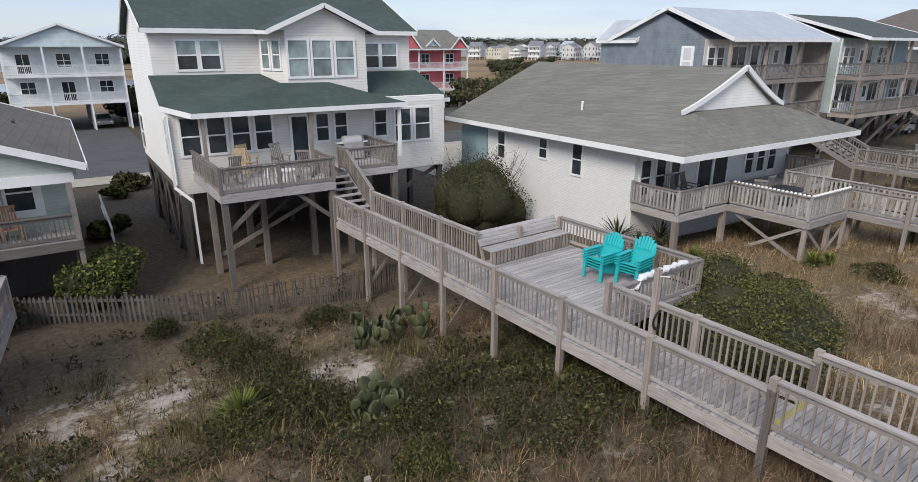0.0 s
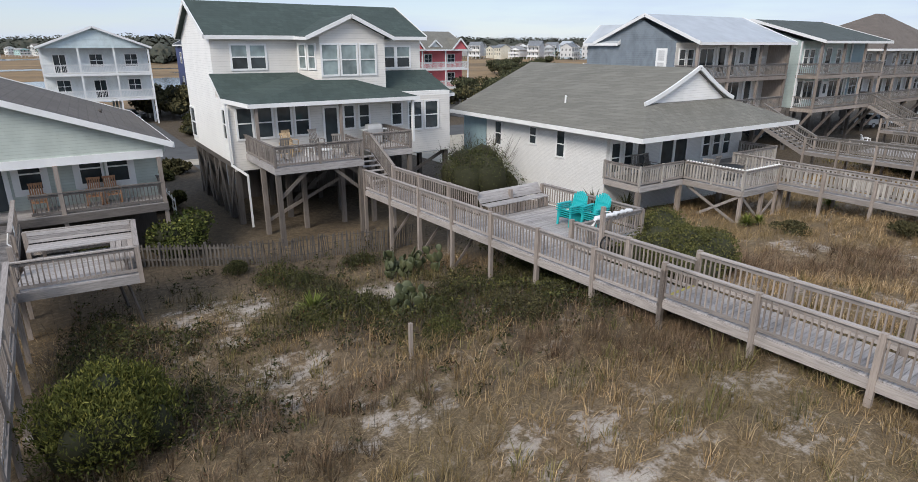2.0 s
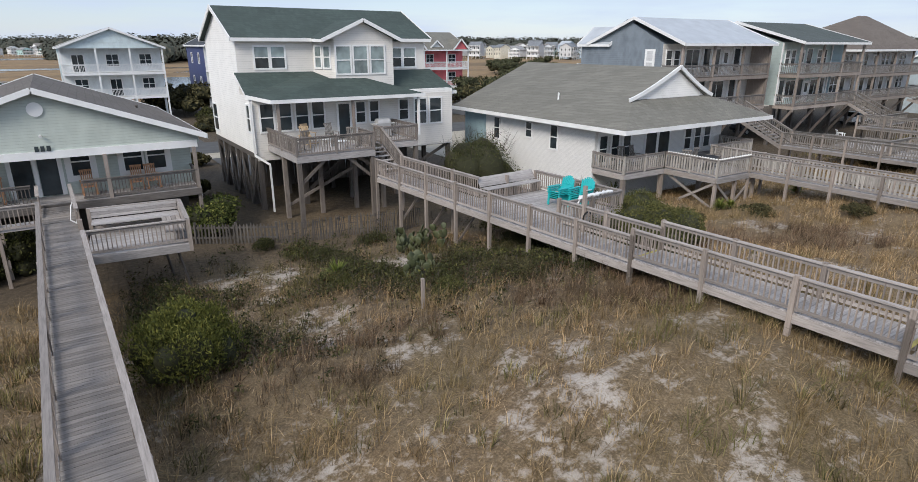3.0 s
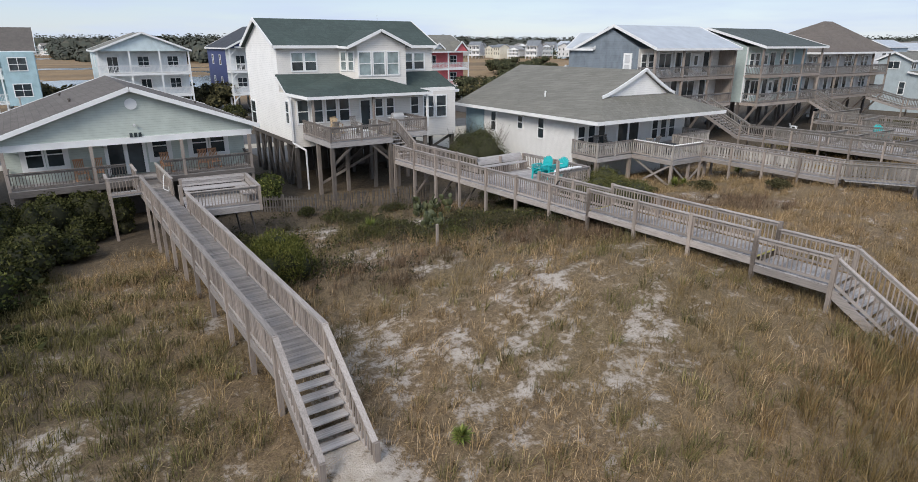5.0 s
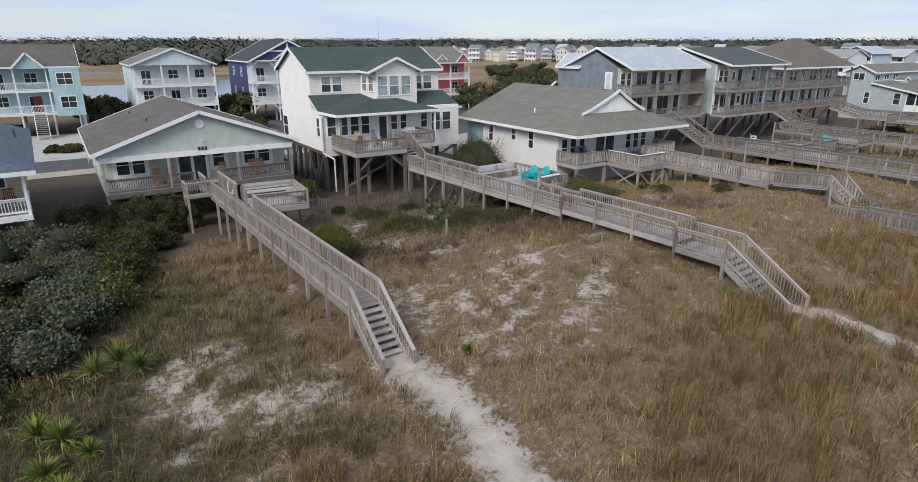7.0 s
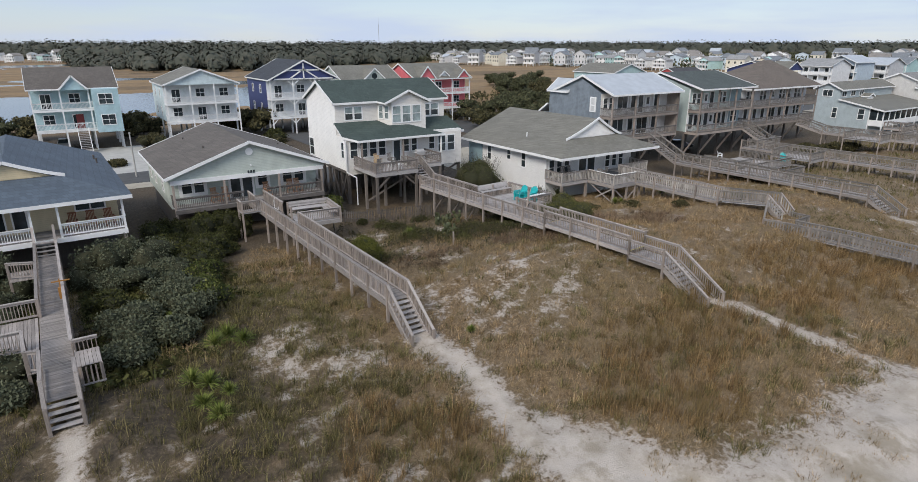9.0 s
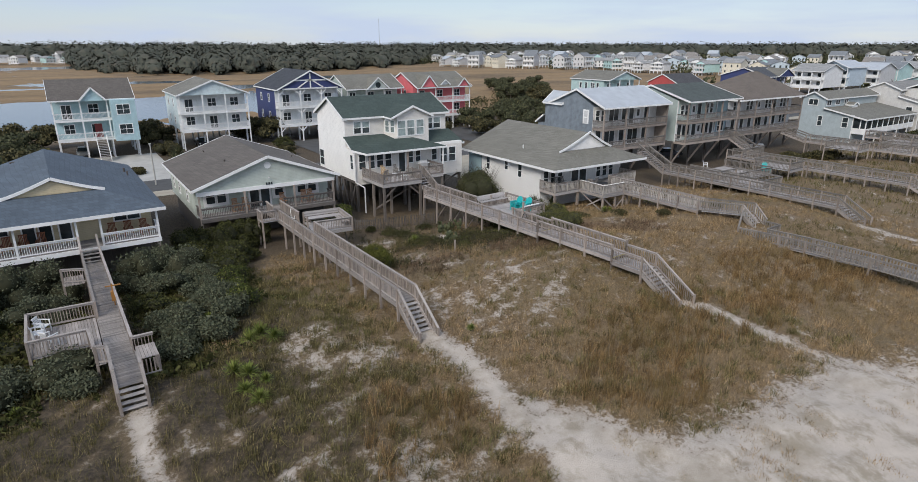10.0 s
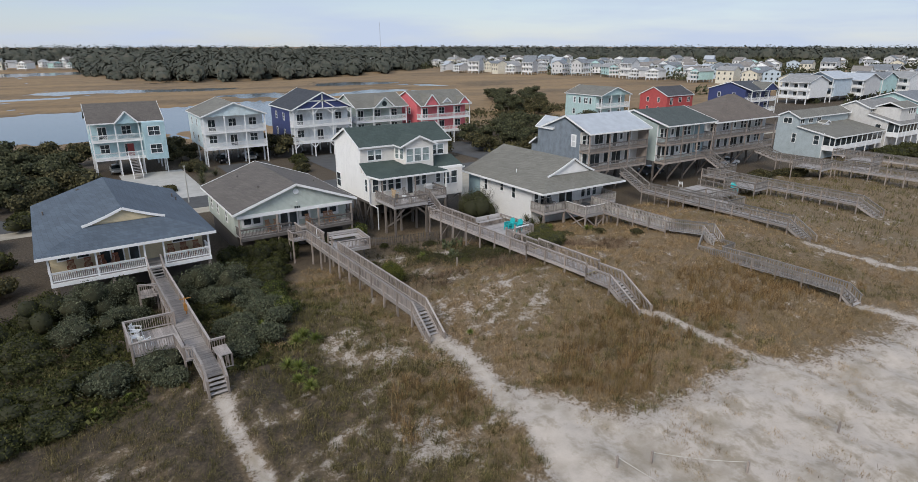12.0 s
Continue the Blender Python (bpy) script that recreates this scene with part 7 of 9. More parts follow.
brng = np.random.RandomState(23)
for nm, lb, mt, cnt, lo_h, hi_h, size, th in (("brush_leaves", "olive-green tangled leaves of low brush in the hollow", M_LEAF_MOUND, 52000, 0.05, 0.5, 0.030, 1.0), ("brush_leaves", "dark olive tangled leaves of low brush in the hollow", M_LEAF_BRUSH, 150000, 0.03, 0.45, 0.030, 0.6), ("brush_leaves", "red-brown dead leaves low in the brush", M_LEAF_RUST, 22000, 0.02, 0.4, 0.026, 0.55)):
    bx, by = brng.uniform(-4.6, 13, cnt), brng.uniform(4.5, 21, cnt)
    bb = brush_at(bx, by)
    sel = bb > th + brng.uniform(-0.15, 0.25, cnt)
    bx, by, bb = bx[sel], by[sel], bb[sel]
    nb = len(bx)
    cz = ground_z(bx, by) + brng.uniform(lo_h, hi_h, nb) * np.clip(bb, 0.3, 1.2)
    cc = np.column_stack([bx, by, cz])
    e1, e2 = brng.normal(size=(nb, 3)) * size, brng.normal(size=(nb, 3)) * size * 0.6
    qv = np.stack([cc + e1, cc + e2, cc - e1, cc - e2], 1).reshape(-1, 3)
    qi = (np.arange(nb) * 4)[:, None]
    tagged(new(nm, tri_mesh(nm, qv, np.concatenate([qi + [[0, 1, 2]], qi + [[0, 2, 3]]], 1).reshape(-1, 3), mt)), lb, "brush", kind="stuff")
tx, ty = brng.uniform(-5.2, 13, 16000), brng.uniform(4, 21, 16000)
sel = brush_at(tx, ty) > brng.uniform(0.1, 0.7, 16000)
tx, ty = tx[sel], ty[sel]
nt = len(tx)
tv, tt = blades(brng, np.column_stack([tx, ty, ground_z(tx, ty) - 0.03]), brng.uniform(0.3, 0.95, nt), np.full(nt, 0.011), brng.normal(size=(nt, 2)) * 0.45)
tagged(new("brush_twigs", tri_mesh("brush_twigs", tv, tt, M_TWIG)), "bare brown twigs and dead stalks among the brush", "brush", kind="stuff")
# low vines and shrubs in the hollow by the long boardwalk
HOLLOW = [(2.7, 17.8, 1.0), (3.3, 16.2, 1.0), (3.6, 14.8, 1.1), (3.3, 13.0, 1.1), (2.3, 11.8, 0.9), (3.9, 11.6, 0.9), (6.9, 10.8, 1.1), (8.0, 9.8, 1.1), (8.9, 8.6, 1.0), (5.4, 9.6, 0.9), (7.2, 8.6, 0.9), (10.4, 11.6, 1.1), (11.4, 14.5, 1.1), (6.2, 17.4, 0.8), (9.4, 10.6, 0.9), (1.6, 19.4, 0.6), (10.3, 8.4, 0.9), (9.4, 6.6, 0.8), (7.0, 7.0, 0.8), (10.9, 9.9, 0.8), (4.6, 8.2, 0.7)]
hrng = np.random.RandomState(9)
for k, (x, y, r) in enumerate(HOLLOW):
    shrub(x, y, r, 0.40 + 0.4 * hrng.rand(), (M_LEAF_MOUND, M_LEAF_BRUSH, M_LEAF_OLIVE, M_LEAF_BRUSH)[k % 4], "low tangled vine and shrub growth in the hollow", 3200, 0.036, 14, name="low_shrub", seed=100 + k, group="growth in the hollow", core=False)
for k, (x, y, r) in enumerate(((19.0, 9.5, 0.9), (22.5, 8.0, 0.8), (24.6, 4.5, 0.8), (31.5, 8.0, 1.2), (30.5, 3.0, 0.9), (33.0, 11.0, 1.2))):
    shrub(x, y, r, 0.6, M_LEAF_OLIVE, "low olive shrub on the open dune", 1800, 0.06, 8, name="low_shrub", seed=140 + k, core=False)
for k, (x, y, r, h) in enumerate(((106, 14, 3.2, 2.6), (110, 12, 3.5, 2.4), (115, 14, 3.4, 2.4), (104, 11, 2.5, 1.6), (119, 11, 3.5, 2.0), (70, 17, 2.2, 1.4), (75, 15, 2.4, 1.5), (42.5, 10.5, 1.6, 0.9), (44.5, 6.5, 1.5, 0.8))):
    shrub(x, y, r, h, M_LEAF_DARK if k < 5 else M_LEAF_OLIVE, "dark green shrub on the dune further along", 2200, 0.16, 8, seed=160 + k)

M_YUCCA = m_leaf("yucca_leaf", (0.07, 0.095, 0.022), (0.17, 0.20, 0.045), (0.31, 0.33, 0.095))
for k, (x, y, s) in enumerate(((-14.5, 0.86, 1.0), (-13.26, 0.52, 0.95), (-13.8, 1.42, 0.95), (-16.05, -1.97, 0.9), (-15.5, -2.55, 0.95), (-15.94, -3.65, 0.8), (-15.58, -4.74, 0.8), (-14.9, -3.4, 0.6), (-3.2, -4.0, 0.42), (2.3, 12.3, 0.95), (-15.8, 4.6, 0.6), (20.4, 13.6, 0.8), (22.96, 10.3, 0.7), (23.4, 10.0, 0.55), (27.9, 9.0, 0.75), (-25.0, 0.2, 0.6), (-26.8, -0.4, 0.6))):
    rosette(x, y, s * 0.82, 150, 0.042, M_YUCCA, "spiky yellow-green yucca on the dune", seed=k)
M_PALM = m_leaf("palmetto_leaf", (0.03, 0.04, 0.02), (0.09, 0.10, 0.05), (0.20, 0.18, 0.10))
for k, (x, y, s) in enumerate(((19.6, 17.0, 1.3), (20.6, 15.6, 1.0), (19.2, 15.4, 0.9))):
    rosette(x, y, s, 60, 0.07, M_PALM, "shaggy palmetto under the deck's corner", name="palmetto", seed=30 + k, z=gz(x, y) + 0.35)

n_c = Nodes("cactus_skin")
cv = n_c.coords()
n_c.bump(n_c.noise(cv, 30, 2), 0.4, 0.01)
M_CACTUS = n_c.done(n_c.ramp(n_c.noise(n_c.coords(world=True), 3, 3), [(0.3, (0.038, 0.048, 0.020)), (0.55, (0.074, 0.084, 0.036)), (0.8, (0.14, 0.135, 0.066))]), 0.6)


def cactus(x, y, n, spread, seed, label):
    rng = np.random.RandomState(seed)
    top = thing("prickly_pear", pose(x, y, gz(x, y)), label, "cactus")
    bm = bmesh.new()
    bmesh.ops.create_icosphere(bm, subdivisions=2, radius=1.0)
    for v in bm.verts:
        v.co = Vector((v.co.x * 0.15 * (1 + 0.25 * v.co.z), v.co.y * 0.03, 0.2 + v.co.z * 0.2))
    me = mesh_of(bm, "pad", M_CACTUS, True)
    tips = [(Vector((rng.uniform(-spread, spread), rng.uniform(-spread, spread) * 0.7, 0)), 0.0) for _ in range(n // 3)]
    for k in range(n):
        p, lv = tips[rng.randint(len(tips))]
        s = rng.uniform(0.75, 1.25)
        m = Matrix.Translation(p) @ Euler((rng.uniform(-0.5, 0.5), rng.uniform(-0.75, 0.75), rng.uniform(0, math.tau))).to_matrix().to_4x4()
        ob = part("pad", me, None, top)
        ob.matrix_basis = m @ Matrix.Diagonal((s, s, s, 1))
        tips.append((m @ Vector((0, 0, 0.37 * s)), lv + 1))
        if lv > 1:
            tips.pop()


cactus(7.0, 14.3, 80, 0.95, 5, "tall sprawling prickly pear cactus with many pads")
cactus(4.9, 10.6, 45, 0.55, 6, "grey-green prickly pear cactus in the hollow")

# ---------------------------------------------------------------- boardwalks further along the beach


def side_walk(x, ya, yb, z, turn, width, label, plats=(), stairs_to=None, top=None):
    """A timber boardwalk running seaward from (x, ya) to yb, with rails, posts, side platforms (x0, x1, y0, y1) and end stairs."""
    m = pose(x, ya, 0, 0, 0, turn)
    w = thing("boardwalk", m, label, "boardwalk", "boardwalks over the dunes")
    ln = ya - yb
    planks(w, 0, width, -ln, 0, z, "x", 0.145, joined=True)
    for xx in (-0.03, width + 0.03):
        part("fascia", bmbox(xx - 0.025, xx + 0.025, -ln, 0, z - 0.26, z - 0.03), M_WOOD, w)
    for xx in (0, width):
        pts = [(xx, 0, z), (xx, -ln, z)]
        if top and xx >= 0:
            pts = [(xx, top[0], top[1])] + pts
        if stairs_to is not None:
            pts.append((xx, -ln - 2.6, stairs_to))
        railing(w, pts, posts=False, single=False, gap=0.16, material=M_FARWOOD, post_m=M_FARWOOD)
    n = max(2, round(ln / 2.3))
    walk_posts(w, m, [(xx, -ln * k / n, z) for k in range(n + 1) for xx in (-0.02, width + 0.02)], 0.97)
    if stairs_to is not None:
        stair(w, 0.03, width - 0.03, -ln, -ln - 2.6, z, stairs_to)
        walk_posts(w, m, [(xx, -ln - 2.6, stairs_to) for xx in (0, width)], 0.95)
    if top:
        stair(w, 0.03, width - 0.03, top[0], 0, top[1], z)
    for (x0, x1, y0, y1) in plats:
        planks(w, x0, x1, y0, y1, z - 0.01, "x", 0.145, joined=True)
        part("fascia", bmbox(x0, x1, y0 - 0.05, y0, z - 0.26, z - 0.03), M_WOODX, w)
        railing(w, [(x1 if x0 < 0 else x0, y1, z), (x0 if x0 < 0 else x1, y1, z), (x0 if x0 < 0 else x1, y0, z), (x1 if x0 < 0 else x0, y0, z)], posts=False, single=False, gap=0.16, material=M_FARWOOD, post_m=M_FARWOOD)
        walk_posts(w, m, [(xx, yy, z) for xx in (x0 + 0.05, x1 - 0.05) for yy in (y0, y1)], 0.95)
    return w


side_walk(39.9, 16.7, -3.6, 1.55, 0.3, 1.4, "grey timber boardwalk from the slate-blue house to the beach", [(1.45, 5.0, -12.0, -6.5)], 0.0, (4.2, 3.5))
side_walk(55.9, 18.6, -3.4, 1.65, 1.5, 1.4, "grey timber boardwalk from the pale mint house to the beach", [(-3.6, -0.05, -10.5, -6.0)], 0.3)
mint_stairs = thing("house_stairs", pose(0, 0, 0), "grey timber steps from the mint house's deck to a landing", "stairs")
stair(mint_stairs, 61.6, 62.9, 22.2, 18.7, 3.3, 1.6)
planks(mint_stairs, 57.35, 62.9, 17.3, 18.7, 1.62, "x", 0.145, joined=True)
for x in (61.55, 62.95):
    railing(mint_stairs, [(x, 22.2, 3.3), (x, 18.7, 1.65)], posts=False, single=False, gap=0.16, material=M_FARWOOD, post_m=M_FARWOOD)
railing(mint_stairs, [(57.4, 17.3, 1.65), (62.9, 17.3, 1.65), (62.9, 18.7, 1.65)], posts=False, single=False, gap=0.16, material=M_FARWOOD, post_m=M_FARWOOD)
stilts(mint_stairs, [(57.5, 17.4), (60.2, 17.4), (62.8, 17.4), (62.8, 18.6)], 1.6, None, 0.14)
side_walk(76.5, 18.5, -3.0, 1.95, 2.0, 1.4, "grey timber boardwalk from the brown-roofed house to the beach", [(-3.8, -0.05, -9.0, -4.5), (1.45, 4.5, -14, -10)], 0.4, (4.1, 3.0))
side_walk(90.5, 16.0, -2.0, 1.9, 2.0, 1.4, "grey timber boardwalk far along the beach", [(-4.5, -0.05, -8.0, -4.0)], 0.5)
lower = thing("deck_platform", pose(0, 0, 0), "low grey timber deck before the stilt houses", "deck")
planks(lower, 43.5, 50.5, 9.0, 15.5, 1.3, "x", 0.145, joined=True)
railing(lower, [(43.5, 15.5, 1.3), (43.5, 9.0, 1.3), (50.5, 9.0, 1.3), (50.5, 15.5, 1.3)], posts=False, single=False, gap=0.16, material=M_FARWOOD, post_m=M_FARWOOD)
stilts(lower, [(43.6, 9.1), (50.4, 9.1), (47, 9.1), (43.6, 15.4), (50.4, 15.4)], 1.3, None, 0.14)

# ---------------------------------------------------------------- side platforms, benches and posts along the near walks
seat_m = pose(-2.13, 15.02, 0, 0, 0, -4.5)
seat_b = thing("bench_platform", seat_m, "grey timber bench platform with railing beside the narrow boardwalk", "deck")
planks(seat_b, -3.22, 0.0, 0.0, 3.32, 1.9, "x")
railing(seat_b, [(-3.22, 0.0, 1.9), (0.0, 0.0, 1.9), (0.0, 3.32, 1.9), (-3.22, 3.32, 1.9)], posts=False, h=0.88)
for yy in (-0.03, 3.35):
    part("fascia", bmbox(-3.22, 0.0, yy - 0.03, yy + 0.03, 1.6, 1.87), M_WOODX, seat_b)
part("fascia", bmbox(0.0, 0.05, 0.0, 3.32, 1.6, 1.87), M_WOOD, seat_b)
for x, y in ((-3.17, 0.05), (0.0, 0.0), (0.0, 3.3), (-3.17, 3.3)):
    part("post", bmbox(x - 0.065, x + 0.065, y - 0.065, y + 0.065, 1.6, 2.78), M_POST, seat_b)
for x, y in ((-0.45, 0.6), (-0.9, 2.7)):                     # leaning props under the outer edge
    part("prop", beam_mesh((x, y, 1.6), (x + 0.35, y + 0.4, gz(x - 1.8, y + 15.4) - 0.25), 0.07, 0.07), M_DARKWOOD, seat_b)
for k in range(4):
    part("seat_board", bmbox(-3.1, -0.1, 2.38 + k * 0.21, 2.57 + k * 0.21, 2.34, 2.38), M_WOODX, seat_b)
    part("seat_board", bmbox(-0.76 + k * 0.165, -0.61 + k * 0.165, 0.15, 2.34, 2.34, 2.38), M_WOOD, seat_b)
for k in range(3):
    part("back_board", bmbox(-3.1, -0.12, 3.22, 3.25, 2.42 + k * 0.12, 2.53 + k * 0.12), M_WOODX, seat_b)
    part("back_board", bmbox(-0.1, -0.07, 0.12, 3.2, 2.42 + k * 0.12, 2.53 + k * 0.12), M_WOOD, seat_b)
for x, y in ((-2.7, 2.95), (-0.35, 2.8), (-0.35, 0.35)):
    part("leg", bmbox(x - 0.05, x + 0.05, y - 0.05, y + 0.05, 1.9, 2.34), M_POST, seat_b)
left_b = thing("stair_landing", pose(0, 0, 0), "small railed timber landing beside the narrow boardwalk", "deck")
planks(left_b, -8.1, -6.62, 20.3, 21.6, 1.9, "x")
railing(left_b, [(-6.62, 20.3, 1.9), (-8.1, 20.3, 1.9), (-8.1, 21.6, 1.9)], posts=False)
walk_posts(left_b, I4, [(-8.05, 20.35, 1.9), (-8.05, 21.55, 1.9)], 0.95)
railing(left_b, [(-6.64, 21.7, 1.9), (-6.68, 23.7, 1.95)], posts=False)

WHITE_PLASTIC = m_paint("white_plastic", (0.78, 0.78, 0.77), 0.35, 0.06)


def rope(name, label, pts, r, material, sag=0.0):
    cu = bpy.data.curves.new(name, "CURVE")
    cu.dimensions, cu.bevel_depth, cu.bevel_resolution = "3D", r, 2
    sp = cu.splines.new("POLY")
    fine = []
    for p, q in zip(pts[:-1], pts[1:]):
        for k in range(8):
            f = k / 8
            v = Vector(p).lerp(Vector(q), f)
            v.z -= sag * math.sin(math.pi * f)
            fine.append(v)
    fine.append(Vector(pts[-1]))
    sp.points.add(len(fine) - 1)
    for pt, v in zip(sp.points, fine):
        pt.co = (*v, 1)
    tmp = bpy.data.objects.new(name, cu)
    me = bpy.data.meshes.new_from_object(tmp)
    me.materials.clear()
    me.materials.append(material)
    bpy.data.objects.remove(tmp)
    return tagged(new(name, me), label, "rope")


rope("hose", "white garden hose looped over the boardwalk rail", [(-5.40, 20.6, 2.85), (-5.55, 20.3, 2.6), (-5.65, 20.0, 2.1), (-5.45, 19.7, 2.0), (-5.38, 19.8, 2.5), (-5.40, 20.2, 2.88)], 0.025, WHITE_PLASTIC)

bench_d = thing("boardwalk_bench", pose(-20.82, 17.2, 0, 0, 0, 0.95), "square grey timber bench box beside the boardwalk steps", "bench")
planks(bench_d, DW + 0.06, DW + 0.95, -17.75, -16.25, 2.28, "y")
for x in (DW + 0.12, DW + 0.9):
    for y in (-17.7, -16.3):
        part("leg", bmbox(x - 0.05, x + 0.05, y - 0.05, y + 0.05, 0.2, 2.24), M_POST, bench_d)
for k in range(5):
    part("skirt_slat", bmbox(DW + 0.14 + k * 0.17, DW + 0.2 + k * 0.17, -17.78, -17.755, 1.45, 2.2), M_POST, bench_d)
part("skirt_rail", bmbox(DW + 0.06, DW + 0.95, -17.8, -17.78, 1.4, 1.48), M_WOODX, bench_d)
railing(bench_d, [(DW + 0.02, -16.2, ZD), (DW + 0.95, -16.2, ZD)], posts=False)
M_AMBER = m_paint("amber_varnish", (0.42, 0.20, 0.05), 0.4, 0.25)
hose_post = thing("hose_stand", pose(-20.2, 8.2, ZD), "amber wooden stand with a crossbar on the boardwalk", "stand")
part("upright", bmbox(-0.03, 0.03, -0.03, 0.03, 0, 1.35), M_AMBER, hose_post)
part("crossbar", bmbox(-0.35, 0.45, -0.025, 0.025, 1.2, 1.26), M_AMBER, hose_post)
part("shelf", bmbox(-0.12, 0.12, -0.1, 0.1, 0.3, 0.9), M_AMBER, hose_post)

shower = thing("shower_post", pose(10.15, 7.6, 2.12), "tall grey timber outdoor shower post with a coiled hose", "post")
part("post", bmbox(-0.06, 0.06, -0.06, 0.06, gz(10.15, 7.6) - 2.4, 1.75), M_POST, shower)
bm = bmesh.new()
for k in range(20):
    for r in (0.2, 0.235):
        a0, a1 = k / 20 * math.tau, (k + 1) / 20 * math.tau
        tube(bm, (0.12 + math.cos(a0) * r, -0.08, 0.55 + math.sin(a0) * r), (0.12 + math.cos(a1) * r, -0.08, 0.55 + math.sin(a1) * r), 0.015, n=6)
part("hose", bm, m_paint("black_rubber", (0.02, 0.02, 0.02), 0.5, 0.1), shower, "black coiled hose")
bm = bmesh.new()
tube(bm, (0, -0.06, 1.6), (0, -0.3, 1.66), 0.015, n=6)
part("shower_arm", bm, WHITE_PLASTIC, shower)

# a lumpy white cloth lying along the deck's front rail
bm = bmesh.new()
prev = None
crng = np.random.RandomState(4)
for k in range(35):
    p = walk_m @ Vector((PX0 + 0.5 + k * 0.071, PY0 + 0.02, PZ + 0.9 - 0.25 * smooth01(np.float64(7 - k) / 4)))
    r = 0.012 if k in (0, 34) else 0.06 + 0.04 * math.sin(k * 1.9) * crng.rand() + 0.025 * crng.rand()
    c = p + Vector((0, crng.uniform(-0.03, 0.03), crng.uniform(-0.01, 0.04)))
    ring = []
    for j in range(12):
        g = j / 12 * math.tau
        q = r * (1 + 0.35 * noise.noise(Vector((k * 0.5, math.cos(g) * 1.4, math.sin(g) * 1.4))))
        ring.append(bm.verts.new(c + Vector((0.0, math.cos(g) * q * 1.2, math.sin(g) * q * 0.85))))
    if prev:
        for j in range(12):
            bm.faces.new((prev[j], prev[(j + 1) % 12], ring[(j + 1) % 12], ring[j]))
    prev = ring
towel = tagged(new("cloth", mesh_of(bm, "cloth", m_paint("white_cloth", (0.72, 0.72, 0.72), 0.9, 0.12), True)), "crumpled white cloth bundled along the deck rail", "cloth")

# ---------------------------------------------------------------- chairs
M_TEAL = m_paint("turquoise_plastic", (0.02, 0.43, 0.44), 0.42, 0.12)


def adirondack(m):
    """A moulded plastic beach chair: fan back of slats, sloping seat, flat arms, four legs."""
    c = thing("adirondack_chair", m, "turquoise plastic slat-back beach chair in a stack on the deck", "chair", "stacked turquoise chairs")
    for k in range(6):                                       # seat slats, front (x-) to back
        bm = bmesh.new()
        x, z = -0.30 + k * 0.095, 0.36 - k * 0.028
        beam(bm, (x, -0.25, z), (x, 0.25, z), 0.082, 0.02)
        part("seat_slat", bm, M_TEAL, c)
    for k in range(7):                                       # fan back
        f = (k - 3) / 3
        bm = bmesh.new()
        top = 0.98 - 0.13 * f * f
        beam(bm, (0.22, f * 0.20, 0.22), (0.22 + 0.36 * (top - 0.22) / 0.76, f * 0.30, top), 0.075, 0.02, (1, 0, 0))
        part("back_slat", bm, M_TEAL, c)
    for s in (-1, 1):
        bm = bmesh.new()
        box(bm, -0.40, 0.34, s * 0.33 - 0.065, s * 0.33 + 0.065, 0.54, 0.57)
        part("armrest", bm, M_TEAL, c)
        bm = bmesh.new()
        beam(bm, (-0.36, s * 0.31, 0.0), (-0.33, s * 0.31, 0.54), 0.09, 0.04)
        part("leg", bm, M_TEAL, c)
        bm = bmesh.new()
        beam(bm, (0.42, s * 0.29, 0.0), (0.26, s * 0.31, 0.54), 0.08, 0.04)
        part("leg", bm, M_TEAL, c)
        bm = bmesh.new()
        beam(bm, (-0.34, s * 0.27, 0.33), (0.40, s * 0.27, 0.12), 0.03, 0.09)
        part("side_rail", bm, M_TEAL, c)
    bm = bmesh.new()
    beam(bm, (0.40, -0.27, 0.62), (0.40, 0.27, 0.62), 0.03, 0.07)
    part("back_brace", bm, M_TEAL, c)
    return c


chair0 = adirondack(pose(12.15, 11.05, 2.13, 0, 0, 2))
for k in range(1, 4):
    copy_thing(chair0, pose(12.15 + 0.012 * k, 11.05 + 0.006 * k, 2.13 + 0.075 * k, 0, 0, 2 + 0.4 * k))
for k in range(4):
    copy_thing(chair0, pose(12.6 + 0.012 * k, 10.25 + 0.006 * k, 2.13 + 0.075 * k, 0, 0, 8 + 0.5 * k))
for x, y, rz in ((51.2, 10.1, 60), (52.1, 10.8, 40)):
    tagged(copy_thing(chair0, pose(x, y, 1.31, 0, 0, rz)), "turquoise plastic slat-back beach chair on a deck", "chair")


